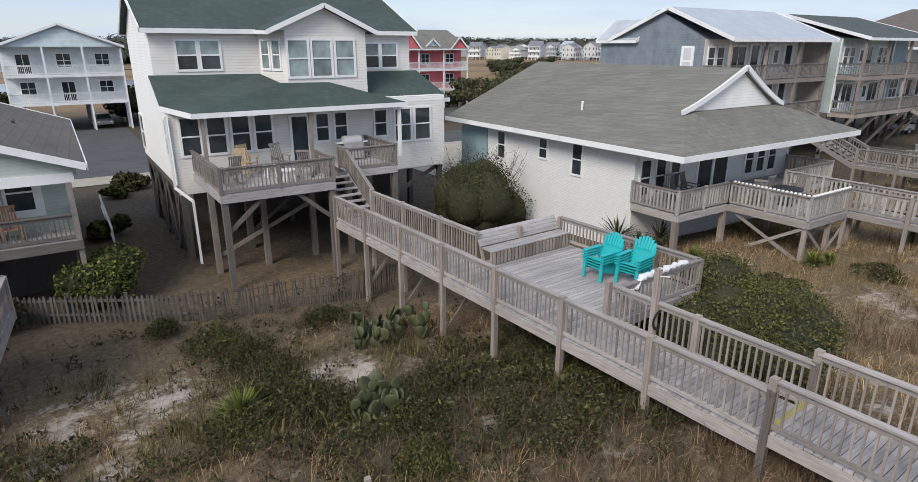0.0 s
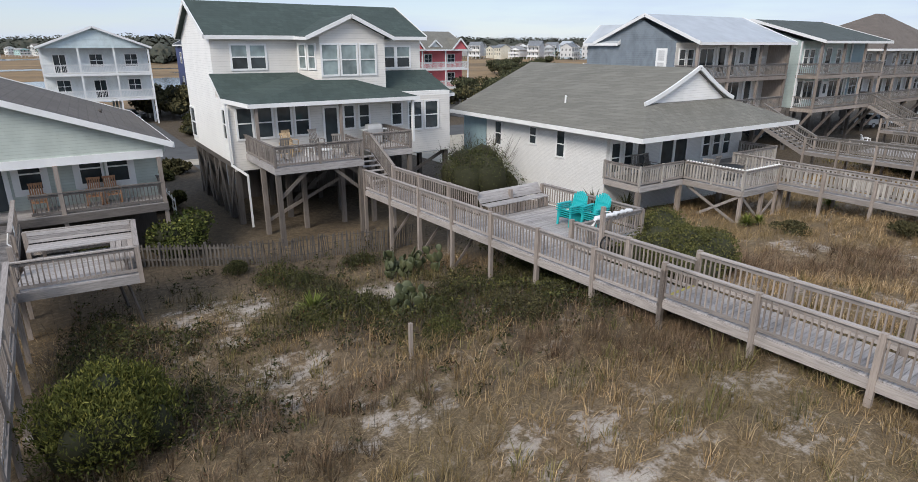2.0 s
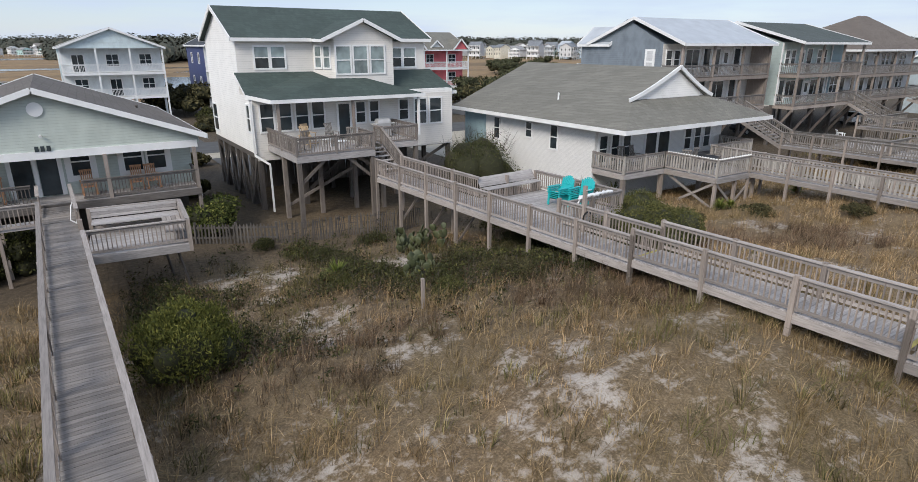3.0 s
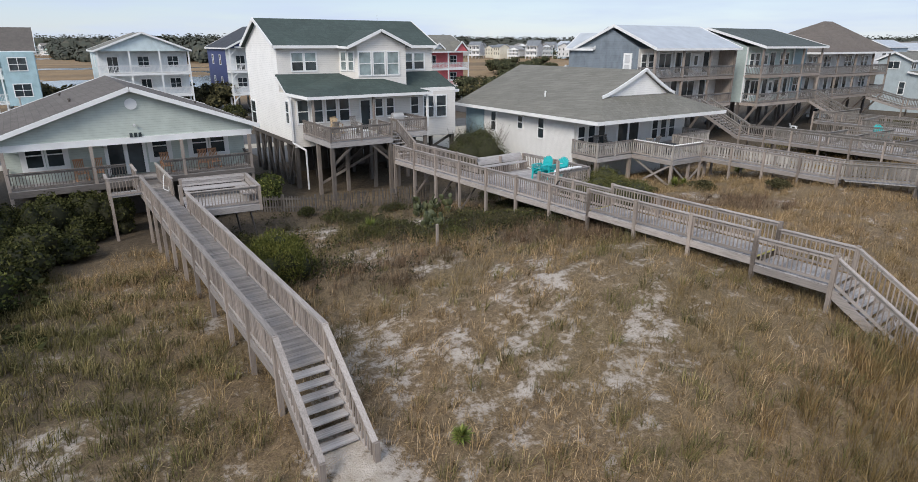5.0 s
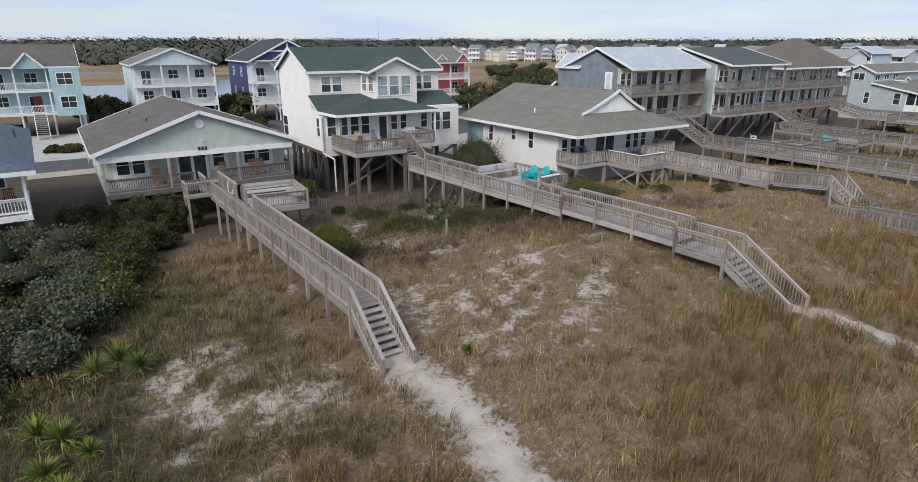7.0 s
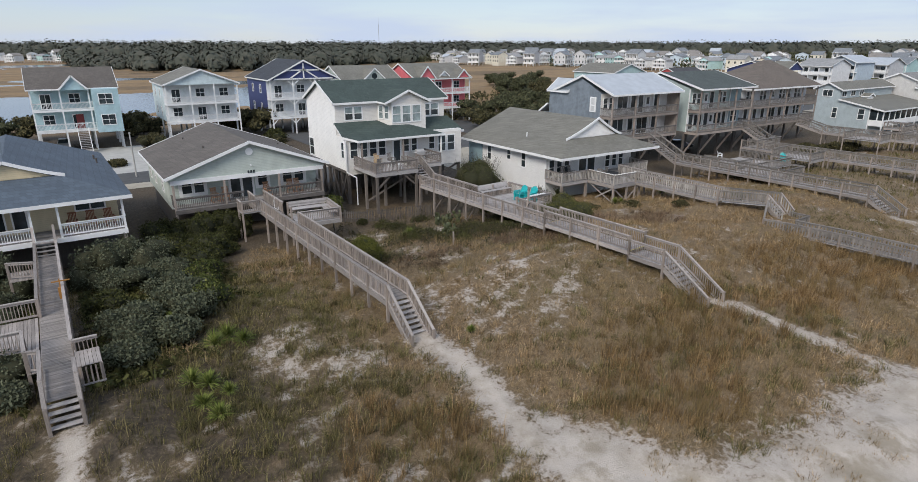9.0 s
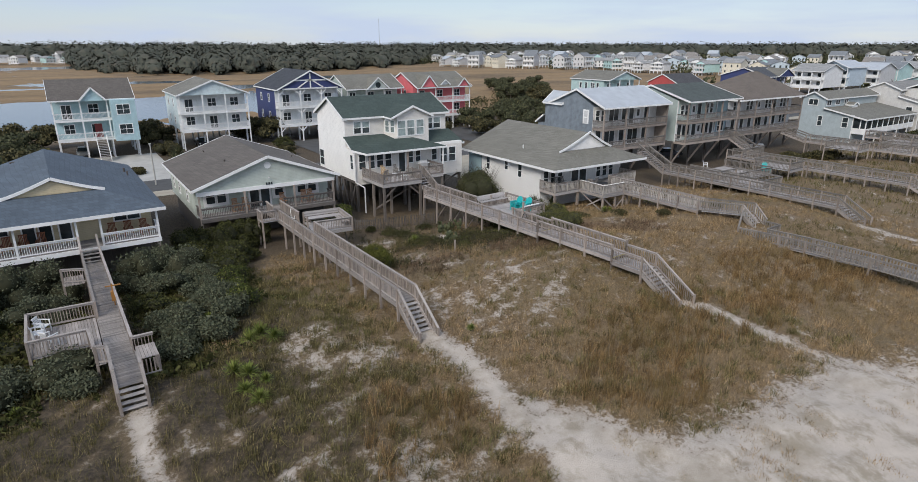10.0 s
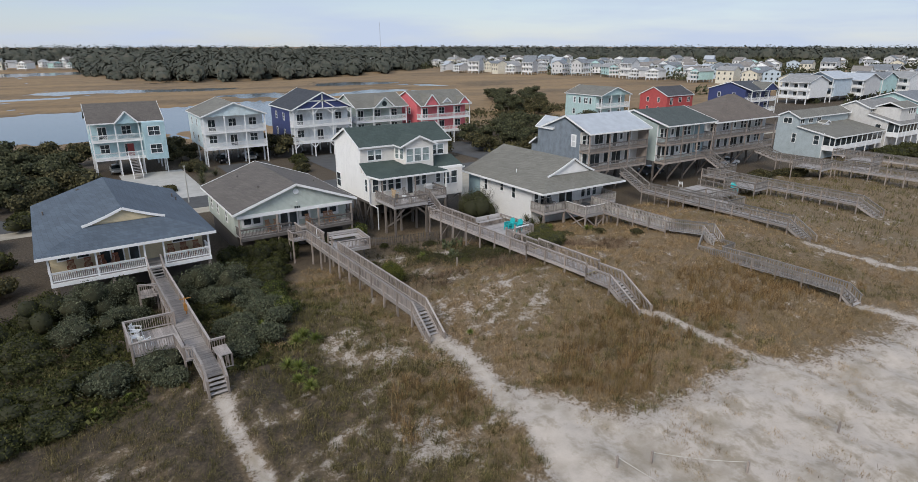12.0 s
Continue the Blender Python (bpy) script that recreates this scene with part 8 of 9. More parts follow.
def rocker(m, material, label, group):
    """A slatted porch rocking chair."""
    c = thing("rocking_chair", m, label, "chair", group)
    for k in range(6):
        part("seat_slat", bmbox(-0.25, 0.25, -0.24 + k * 0.083, -0.17 + k * 0.083, 0.42, 0.44), material, c)
    for k in range(6):
        bm = bmesh.new()
        beam(bm, (-0.21 + k * 0.084, 0.24, 0.46), (-0.21 + k * 0.084, 0.42, 1.12), 0.055, 0.015, (0, 1, 0))
        part("back_slat", bm, material, c)
    bm = bmesh.new()
    beam(bm, (-0.26, 0.425, 1.12), (0.26, 0.425, 1.12), 0.03, 0.09)
    part("top_rail", bm, material, c)
    for s in (-1, 1):
        for y0, y1, z1 in ((-0.24, -0.22, 0.66), (0.24, 0.28, 0.68)):
            bm = bmesh.new()
            beam(bm, (s * 0.27, y0, 0.06), (s * 0.27, y1, z1), 0.04, 0.04)
            part("leg", bm, material, c)
        bm = bmesh.new()
        beam(bm, (s * 0.28, -0.30, 0.67), (s * 0.28, 0.32, 0.69), 0.09, 0.025)
        part("armrest", bm, material, c)
        bm = bmesh.new()
        pts = [(s * 0.27, -0.45 + k * 0.15, 0.035 + 0.11 * (abs(k - 3.2) / 3.3) ** 2) for k in range(7)]
        rows_ = [[bm.verts.new((p[0] + dx, p[1], p[2] + dz)) for dx, dz in ((-0.018, -0.025), (0.018, -0.025), (0.018, 0.025), (-0.018, 0.025))] for p in pts]
        for ra, rb in zip(rows_[:-1], rows_[1:]):
            for i in range(4):
                bm.faces.new((ra[i], ra[(i + 1) % 4], rb[(i + 1) % 4], rb[i]))
        bm.faces.new(rows_[0])
        bm.faces.new(rows_[-1][::-1])
        part("rocker", bm, material, c)
    return c


M_OAK = m_wood("warm_oiled_wood", (0.46, 0.25, 0.14), "z", 0.2)
M_TAN = m_wood("pale_tan_wood", (0.45, 0.33, 0.20), "z", 0.2)
M_RUST = m_wood("red_brown_wood", (0.28, 0.11, 0.06), "z", 0.2)
r_b = rocker(pose(-9.0, 24.9, 2.0, 0, 0, 10), M_OAK, "warm oiled wooden rocking chair on the cottage porch", "cottage porch rockers")
for x, rz in ((-8.2, -5), (-4.7, 5), (-2.7, -8), (-2.0, 6)):
    copy_thing(r_b, pose(x, 24.8, 2.0, 0, 0, rz))
r_d = rocker(pose(-26.8, 20.0, 2.55, 0, 0, 0), M_RUST, "red-brown wooden rocking chair on the white porch", "porch rockers in a row")
for x in (-25.6, -24.6, -23.6, -19.2, -18.1, -17.0):
    copy_thing(r_d, pose(x, 20.0, 2.55, 0, 0, random.uniform(-8, 8)))
r_a = rocker(pose(5.75, 24.6, 3.3, 0, 0, -15), M_TAN, "pale wooden rocking chair on the raised deck", "raised deck chairs")
copy_thing(r_a, pose(6.35, 25.6, 3.3, 0, 0, 20))
M_GREYW = m_wood("grey_chair_wood", (0.22, 0.2, 0.18), "z", 0.2)
r_g = rocker(pose(7.6, 25.2, 3.3, 0, 0, 15), M_GREYW, "weathered grey rocking chair on the raised deck", "raised deck chairs")
copy_thing(r_g, pose(5.2, 23.6, 3.3, 0, 0, 190))
copy_thing(r_g, pose(8.1, 23.6, 3.3, 0, 0, 150))


def plastic_table(m, label):
    t = thing("side_table", m, label, "table")
    bm = bmesh.new()
    tube(bm, (0, 0, 0.46), (0, 0, 0.5), 0.3, n=20)
    part("tabletop", bm, WHITE_PLASTIC, t)
    for a in range(4):
        bm = bmesh.new()
        x, y = math.cos(a * math.pi / 2 + 0.8), math.sin(a * math.pi / 2 + 0.8)
        tube(bm, (x * 0.26, y * 0.26, 0), (x * 0.2, y * 0.2, 0.46), 0.025, n=6)
        part("leg", bm, WHITE_PLASTIC, t)
    return t


plastic_table(pose(6.85, 24.3, 3.3), "round white plastic side table on the raised deck")
plastic_table(pose(7.2, 23.0, 3.3), "round white plastic side table near the deck rail")


def garden_chair(m, label, group):
    """A white moulded garden chair with a hooped back and arms."""
    c = thing("garden_chair", m, label, "chair", group)
    part("seat", bmbox(-0.24, 0.24, -0.24, 0.22, 0.40, 0.43), WHITE_PLASTIC, c)
    for k in range(5):
        bm = bmesh.new()
        beam(bm, (-0.18 + k * 0.09, 0.22, 0.43), (-0.18 + k * 0.09, 0.34, 0.84), 0.055, 0.015, (0, 1, 0))
        part("back_slat", bm, WHITE_PLASTIC, c)
    bm = bmesh.new()
    beam(bm, (-0.25, 0.345, 0.86), (0.25, 0.345, 0.86), 0.03, 0.07)
    part("top_rail", bm, WHITE_PLASTIC, c)
    for s in (-1, 1):
        for y in (-0.24, 0.26):
            bm = bmesh.new()
            beam(bm, (s * 0.27, y, 0), (s * 0.26, y * 0.9, 0.64), 0.05, 0.05)
            part("leg", bm, WHITE_PLASTIC, c)
        bm = bmesh.new()
        beam(bm, (s * 0.28, -0.26, 0.65), (s * 0.28, 0.32, 0.67), 0.07, 0.03)
        part("armrest", bm, WHITE_PLASTIC, c)
    return c


gch = garden_chair(pose(-23.7, 6.2, 1.86, 0, 0, 60), "white moulded plastic garden chair on the boardwalk platform", "white garden chairs")
for x, y, rz in ((-23.9, 5.3, 100), (-23.4, 4.3, 130)):
    copy_thing(gch, pose(x, y, 1.86, 0, 0, rz))
tagged(copy_thing(gch, pose(47.35, 16.0, 1.31, 0, 0, 40)), "white moulded plastic chair tipped on a low deck", "chair", "far deck chair")

grill = thing("gas_grill", pose(11.3, 26.2, 3.3), "pale covered grill on the stair deck", "grill")
part("cabinet", bmbox(-0.45, 0.45, -0.28, 0.28, 0.08, 0.85), m_paint("pale_grey_enamel", (0.42, 0.42, 0.42), 0.4), grill)
bm = bmesh.new()
tube(bm, (-0.42, 0, 0.86), (0.42, 0, 0.86), 0.27, n=16)
part("lid", bm, m_paint("pale_lid_enamel", (0.55, 0.55, 0.55), 0.35), grill)
for s in (-1, 1):
    part("side_shelf", bmbox(s * 0.6 - 0.15, s * 0.6 + 0.15, -0.22, 0.22, 0.8, 0.84), WHITE_PLASTIC, grill)

# shells laid along the brick cottage's deck rail
shell_row = thing("shell_row", pose(0, 0, 0), "row of white shells along the deck rail cap", "shells")
bm = bmesh.new()
bmesh.ops.create_icosphere(bm, subdivisions=1, radius=0.07)
for v in bm.verts:
    v.co = Vector((v.co.x * 1.2, v.co.y, max(v.co.z, -0.02) * 0.9))
sh_me = mesh_of(bm, "shell", m_paint("bleached_shell", (0.8, 0.79, 0.76), 0.6, 0.15), True)
for k in range(34):
    ob = part("shell", sh_me, None, shell_row)
    p = (23.4, 14.2 - k * 0.17) if k < 19 else (23.5 + (k - 19) * 0.2, 11.0)
    ob.matrix_basis = pose(p[0], p[1], 2.94, 0, 0, random.uniform(0, 180))
tbl = thing("patio_table", pose(25.2, 12.9, 1.95), "dark round patio table on the cottage deck", "table")
M_DARKMETAL = m_paint("dark_metal", (0.03, 0.032, 0.035), 0.5, 0.2)
bm = bmesh.new()
tube(bm, (0, 0, 0.7), (0, 0, 0.74), 0.6, n=24)
part("tabletop", bm, M_DARKMETAL, tbl)
bm = bmesh.new()
tube(bm, (0, 0, 0), (0, 0, 0.7), 0.05, n=8)
part("stem", bm, M_DARKMETAL, tbl)
bm = bmesh.new()
tube(bm, (0, 0, 0), (0, 0, 0.04), 0.3, n=16)
part("foot", bm, M_DARKMETAL, tbl)
r_c = rocker(pose(21.6, 15.9, 1.95, 0, 0, -20), M_GREYW, "weathered grey rocking chair on the cottage deck", "cottage deck chairs")
for x, y, rz in ((22.6, 15.8, 10), (24.3, 13.6, 120), (26.2, 13.2, 250), (25.1, 14.0, 180)):
    copy_thing(r_c, pose(x, y, 1.95, 0, 0, rz))

# ---------------------------------------------------------------- fences, stakes and beach posts
M_OLDPICKET = m_wood("old_picket_wood", (0.105, 0.094, 0.085), "z")
fence = thing("picket_fence", pose(0, 0, 0), "weathered dark grey picket fence with two rails", "fence")
FA, FB = Vector((-2.4, 23.4)), Vector((2.5, 20.2))
flen = (FB - FA).length
fturn = math.degrees(math.atan2(FB.y - FA.y, FB.x - FA.x))
pk = bmesh.new()
v = [pk.verts.new(p) for p in ((-0.04, -0.01, 0), (0.04, -0.01, 0), (0.04, -0.01, 0.95), (0, -0.01, 1.02), (-0.04, -0.01, 0.95), (-0.04, 0.01, 0), (0.04, 0.01, 0), (0.04, 0.01, 0.95), (0, 0.01, 1.02), (-0.04, 0.01, 0.95))]
pk.faces.new(v[:5])
pk.faces.new(v[:4:-1])
for k in range(5):
    pk.faces.new((v[k], v[(k + 1) % 5], v[5 + (k + 1) % 5], v[5 + k]))
pk_me = mesh_of(pk, "picket", M_OLDPICKET)
for k in range(int(flen / 0.17)):
    p = FA.lerp(FB, k * 0.17 / flen)
    ob = part("picket", pk_me, None, fence)
    ob.matrix_basis = pose(p.x, p.y, gz(p.x, p.y) - 0.02 + random.uniform(-0.03, 0.03), random.uniform(-2, 2), random.uniform(-2, 2), fturn)
for zz in (0.3, 0.8):
    bm = bmesh.new()
    for k in range(4):
        a, b = FA.lerp(FB, k / 4), FA.lerp(FB, (k + 1) / 4)
        beam(bm, (a.x, a.y + 0.04, gz(a.x, a.y) + zz), (b.x, b.y + 0.04, gz(b.x, b.y) + zz), 0.04, 0.09)
    part("rail", bm, M_OLDPICKET, fence)
for k in range(4):
    a = FA.lerp(FB, k / 3)
    part("post", bmbox(a.x - 0.05, a.x + 0.05, a.y + 0.06, a.y + 0.16, gz(a.x, a.y) - 0.3, gz(a.x, a.y) + 1.05), M_OLDPICKET, fence)
sfence = thing("sand_fence", pose(0, 0, 0), "slender wired-slat sand fence winding under the deck", "fence")
SF = [(2.6, 20.1), (4.2, 19.5), (5.8, 19.4), (7.2, 18.9), (8.1, 18.6), (9.6, 18.8)]
sl_me = mesh_of(bmbox(-0.02, 0.02, -0.006, 0.006, 0, 1.15), "slat", M_OLDPICKET)
for (ax, ay), (bx, by) in zip(SF[:-1], SF[1:]):
    L = math.hypot(bx - ax, by - ay)
    t_ = math.degrees(math.atan2(by - ay, bx - ax))
    for k in range(int(L / 0.085)):
        f = k * 0.085 / L
        x, y = ax + (bx - ax) * f, ay + (by - ay) * f
        ob = part("slat", sl_me, None, sfence)
        ob.matrix_basis = pose(x, y, gz(x, y) - random.uniform(0.02, 0.16), random.uniform(-5, 5), random.uniform(-5, 5), t_)
bm = bmesh.new()
for zz in (0.3, 0.65, 0.95):
    for (ax, ay), (bx, by) in zip(SF[:-1], SF[1:]):
        beam(bm, (ax, ay, gz(ax, ay) + zz), (bx, by, gz(bx, by) + zz), 0.012, 0.012)
part("wire", bm, M_DARKMETAL, sfence)
stake = tagged(new("stake", mesh_of(bmbox(-0.045, 0.045, -0.045, 0.045, -0.3, 1.0), "stake", M_POST)), "short weathered timber stake standing in the dune grass", "stake")
stake.matrix_basis = pose(3.1, 7.3, gz(3.1, 7.3))
bp = []
for x, y in ((-4.3, -19.2), (-2.4, -19.9), (1.5, -23.0), (4.0, -26.5), (9.0, -24.0)):
    ob = tagged(new("beach_post", mesh_of(bmbox(-0.05, 0.05, -0.05, 0.05, -0.3, 0.75), "beach_post", M_POST)), "short weathered post standing in the sand", "post", "beach posts")
    ob.matrix_basis = pose(x, y, gz(x, y))
    bp.append((x, y, gz(x, y) + 0.68))
M_ROPE = m_paint("sun_bleached_rope", (0.55, 0.52, 0.46), 0.9, 0.2)
rope("barrier_rope", "pale sagging rope between two beach posts", [bp[1], bp[2]], 0.015, M_ROPE, 0.12)
rope("barrier_rope", "pale sagging rope between beach posts", [bp[0], (-2.6, -23.5, gz(-2.6, -23.5) + 0.2)], 0.015, M_ROPE, 0.12)
wf = thing("rail_fence", pose(0, 0, 0), "short white slatted fence along the lot between the houses", "fence")
for k in range(9):
    y = 31.0 + k * 0.9
    part("picket", bmbox(1.18, 1.24, y - 0.05, y + 0.05, gz(1.2, y) - 0.2, gz(1.2, y) + 1.05), WHITE, wf)
for zz in (0.35, 0.9):
    part("rail", bmbox(1.15, 1.18, 30.8, 38.4, gz(1.2, 34) + zz - 0.05, gz(1.2, 34) + zz + 0.05), WHITE, wf)

# ---------------------------------------------------------------- road, drives, cars, pole
def strip(name, label, x0, x1, y0, y1, material, lift, n=60):
    """A paved strip draped on the ground."""
    xs, ys = np.linspace(x0, x1, n), np.linspace(y0, y1, 6)
    X, Y = np.meshgrid(xs, ys)
    Z = ground_z(X.ravel(), Y.ravel()) + lift
    i = (np.arange(5)[:, None] * n + np.arange(n - 1)[None, :]).ravel()
    me = bpy.data.meshes.new(name)
    me.from_pydata(np.column_stack([X.ravel(), Y.ravel(), Z]).tolist(), [], np.column_stack([i, i + 1, i + n + 1, i + n]).tolist())
    me.materials.append(material)
    return tagged(new(name, me), label, name, kind="structure")


strip("road", "grey asphalt beach road behind the houses", -400, 500, 49.5, 56.5, M_ROAD, 0.05, 200)
M_VERGE = m_paint("sandy_verge", (0.40, 0.36, 0.29), 0.95, 0.25)
strip("pavement", "pale sandy verge beside the road", -400, 500, 46.5, 49.5, M_VERGE, 0.04, 200)
for x0, x1 in ((-18.5, -8.5), (-2.5, 6.5), (13.5, 23.5), (28, 36), (42, 52)):
    strip("driveway", "pale concrete driveway up to a stilt house", x0, x1, 56.5, 80.0, M_CONCRETE if x0 < -5 else M_ROAD, 0.06, 8)
strip("driveway", "grey paved drive beside the white house", 5.0, 15.5, 37.5, 46.5, M_ROAD, 0.05, 8)
strip("driveway", "pale sandy parking lot behind the brick cottage", 22, 33, 33, 46.5, M_VERGE, 0.05, 8)


def car(m, body_m, label):
    """A parked car: lofted body, glasshouse, wheels with rims, lamps."""
    c = thing("car", m, label, "car")
    prof = [(-2.1, 0.45), (-2.15, 0.7), (-1.9, 0.92), (-1.0, 1.0), (1.15, 1.02), (1.95, 0.98), (2.15, 0.72), (2.1, 0.42)]
    bm = bmesh.new()
    L, R = ([bm.verts.new((s * (0.86 if z < 0.95 else 0.8), y, z)) for y, z in prof] for s in (-1, 1))
    bm.faces.new(L)
    bm.faces.new(R[::-1])
    for k in range(len(prof)):
        j = (k + 1) % len(prof)
        bm.faces.new((L[k], R[k], R[j], L[j]))
    part("body", bm, body_m, c)
    cab = [(-1.05, 1.0), (-0.45, 1.45), (0.9, 1.47), (1.6, 1.02)]
    bm = bmesh.new()
    L, R = ([bm.verts.new((s * (0.78 if z < 1.2 else 0.6), y, z)) for y, z in cab] for s in (-1, 1))
    bm.faces.new(L)
    bm.faces.new(R[::-1])
    for k in range(4):
        j = (k + 1) % 4
        bm.faces.new((L[k], R[k], R[j], L[j]))
    part("glasshouse", bm, M_GLASS, c, "dark car glass")
    part("roof", bmbox(-0.6, 0.6, -0.45, 0.92, 1.46, 1.5), body_m, c)
    for x in (-0.8, 0.8):
        for y in (-1.3, 1.3):
            bm = bmesh.new()
            tube(bm, (x - 0.1, y, 0.32), (x + 0.1, y, 0.32), 0.32, n=18)
            w = part("wheel", bm, M_DARKMETAL, c)
            bm = bmesh.new()
            tube(bm, (x - 0.11, y, 0.32), (x + 0.11, y, 0.32), 0.19, n=14)
            part("rim", bm, M_METAL_ROOF, w)
        part("headlight", bmbox(x * 0.85 - 0.13, x * 0.85 + 0.13, -2.16, -2.0, 0.68, 0.82), WHITE_PLASTIC, c)
    return c


M_CARSILVER = m_paint("silver_car_paint", (0.35, 0.35, 0.34), 0.3, 0.1)
M_CARDARK = m_paint("dark_car_paint", (0.04, 0.042, 0.05), 0.25, 0.1)
car(pose(-18.6, 83.0, gz(-18.6, 83)), M_CARSILVER, "silver car parked under the sky-blue house")
car(pose(-0.5, 83.5, gz(-0.5, 83.5)), M_CARDARK, "dark car parked under the pale blue house")
car(pose(4.5, 83.5, gz(4.5, 83.5)), M_CARSILVER, "silver car parked under the pale blue house")
car(pose(76.5, 27.5, gz(76.5, 27.5), 0, 0, 80), WHITE_PLASTIC, "white car parked under the brown-roofed house")
car(pose(58, 30.0, gz(58, 30.0), 0, 0, 75), M_CARDARK, "dark car parked under the grey-green house")
pole = thing("street_pole", pose(-12.1, 53.4, gz(-12.1, 53.4)), "slim pale utility pole beside the driveway", "pole")
bm = bmesh.new()
tube(bm, (0, 0, -0.2), (0, 0, 5.2), 0.1, 0.07, 10)
part("shaft", bm, M_CONCRETE, pole)
part("cap", bmbox(-0.12, 0.12, -0.12, 0.12, 5.2, 5.3), M_CONCRETE, pole)
mast = thing("radio_mast", pose(470, 960, -1.2), "thin distant lattice mast above the woods", "mast")
bm = bmesh.new()
tube(bm, (0, 0, 0), (0, 0, 58), 0.4, 0.2, 6)
part("shaft", bm, M_GREY, mast)

# ---------------------------------------------------------------- trees
M_LEAF_TREE = m_leaf("live_oak_leaf", (0.036, 0.042, 0.022), (0.078, 0.082, 0.043), (0.135, 0.132, 0.07))
# greyed, narrow tones put some distance haze into the leaf colour
M_LEAF_PINE = m_leaf("hazed_pine_leaf", (0.062, 0.069, 0.055), (0.078, 0.083, 0.067), (0.108, 0.100, 0.078))


def tree(seed, r, h, label, leaf_m, n=1500, size=0.45, name="tree"):
    rng = np.random.RandomState(seed)
    top = thing(name, pose(0, 0, 0), label, "tree")
    L = []
    for k in range(9):
        a, d = rng.uniform(0, math.tau), r * 0.7 * math.sqrt(rng.uniform(0, 1))
        rx = r * rng.uniform(0.28, 0.46)
        L.append((math.cos(a) * d, math.sin(a) * d, h * rng.uniform(0.22, 0.85), rx, rx * 0.65))
    v, t = leaf_cloud(rng, L, n, size, 1.4, 0.25, 0.8)
    crown = part("crown", tri_mesh("crown", v, t, leaf_m), None, top)
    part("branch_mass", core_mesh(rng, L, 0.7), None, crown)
    bm = bmesh.new()
    tube(bm, (0, 0, -0.3), (0.1, 0, h * 0.45), 0.05 * h * 0.6, 0.025 * h * 0.6, 8)
    for e in L[:5]:
        tube(bm, (0.1, 0, h * 0.42), e[:3], 0.02 * h * 0.6, 0.008 * h, 6)
    part("trunk", bm, M_TWIG, top)
    return top


t_spots = {0: [(52, 74), (62, 70), (70, 75), (96, 118), (110, 136), (122, 160), (128, 140), (84, 66), (-31, 62), (-28, 74), (-35, 72)], 1: [(57, 68), (66, 80), (76, 72), (102, 126), (116, 148), (131, 150), (-26, 70), (-34, 78), (90, 78), (-33, 90), (-27, 84)],
           2: [(49, 66), (73, 64), (80, 80), (105, 112), (112, 122), (119, 132), (126, 168), (-30, 66), (-38, 70), (-44, 78), (9.5, 84), (-7, 88), (60, 62), (37, 66), (-26, 64), (-30, 54), (-36, 62), (-30, 98), (-8.4, 94), (-9.2, 101), (-7.4, 97), (10.4, 96), (8.9, 91), (27.2, 93), (28.5, 99), (43.5, 96), (-24.5, 96)]}
protos = [tree(1, 4.5, 5.5, "dense dark live oak at the marsh edge", M_LEAF_TREE, 2300, 0.27), tree(2, 5.2, 6.2, "broad dark evergreen tree at the marsh edge", M_LEAF_TREE, 2500, 0.27), tree(3, 4.0, 4.2, "low wind-clipped evergreen by the marsh", M_LEAF_OLIVE, 2000, 0.26)]
for k, sp in t_spots.items():
    for j, (x, y) in enumerate(sp):
        s = 0.8 + 0.45 * random.random()
        m = pose(x, y, gz(x, y), 0, 0, random.uniform(0, 360)) @ Matrix.Diagonal((s, s, s, 1))
        if j == 0:
            protos[k].matrix_basis = pose(x, y, gz(x, y))
        else:
            c = copy_thing(protos[k], m)
            c.matrix_basis = m
for k, (x, y, s) in enumerate(((-6.5, 70, 1.6), (-5.6, 66, 1.4), (-8.0, 64.5, 1.5), (33, 64, 1.8), (-8.6, 61, 1.2))):
    rosette(x, y, s, 70, 0.1, M_PALM, "shaggy palmetto beside the road", name="palmetto", seed=50 + k, z=gz(x, y) + 0.8)
for k, (x, y, r, h) in enumerate(((-13.5, 62.5, 1.6, 1.1), (-15.0, 63, 1.2, 0.9), (8.5, 66, 2.0, 1.8), (11, 72, 2.2, 2.4), (3.2, 44, 1.2, 1.2), (2.2, 42.0, 0.8, 0.7), (-7.0, 76, 2.2, 2.6), (25.5, 76, 2, 2.5), (-26, 47, 2.5, 2.2), (-32, 50, 3, 2.6), (-36, 42, 3, 2.6), (-34, 34, 3.0, 2.4), (-33.5, 26, 2.6, 2.2), (1.2, 33, 1.1, 1.2))):
    shrub(x, y, r, h, M_LEAF_DARK if k % 2 else M_LEAF_OLIVE, "dark green garden shrub near the road", 1500, 0.16, 7, seed=200 + k)

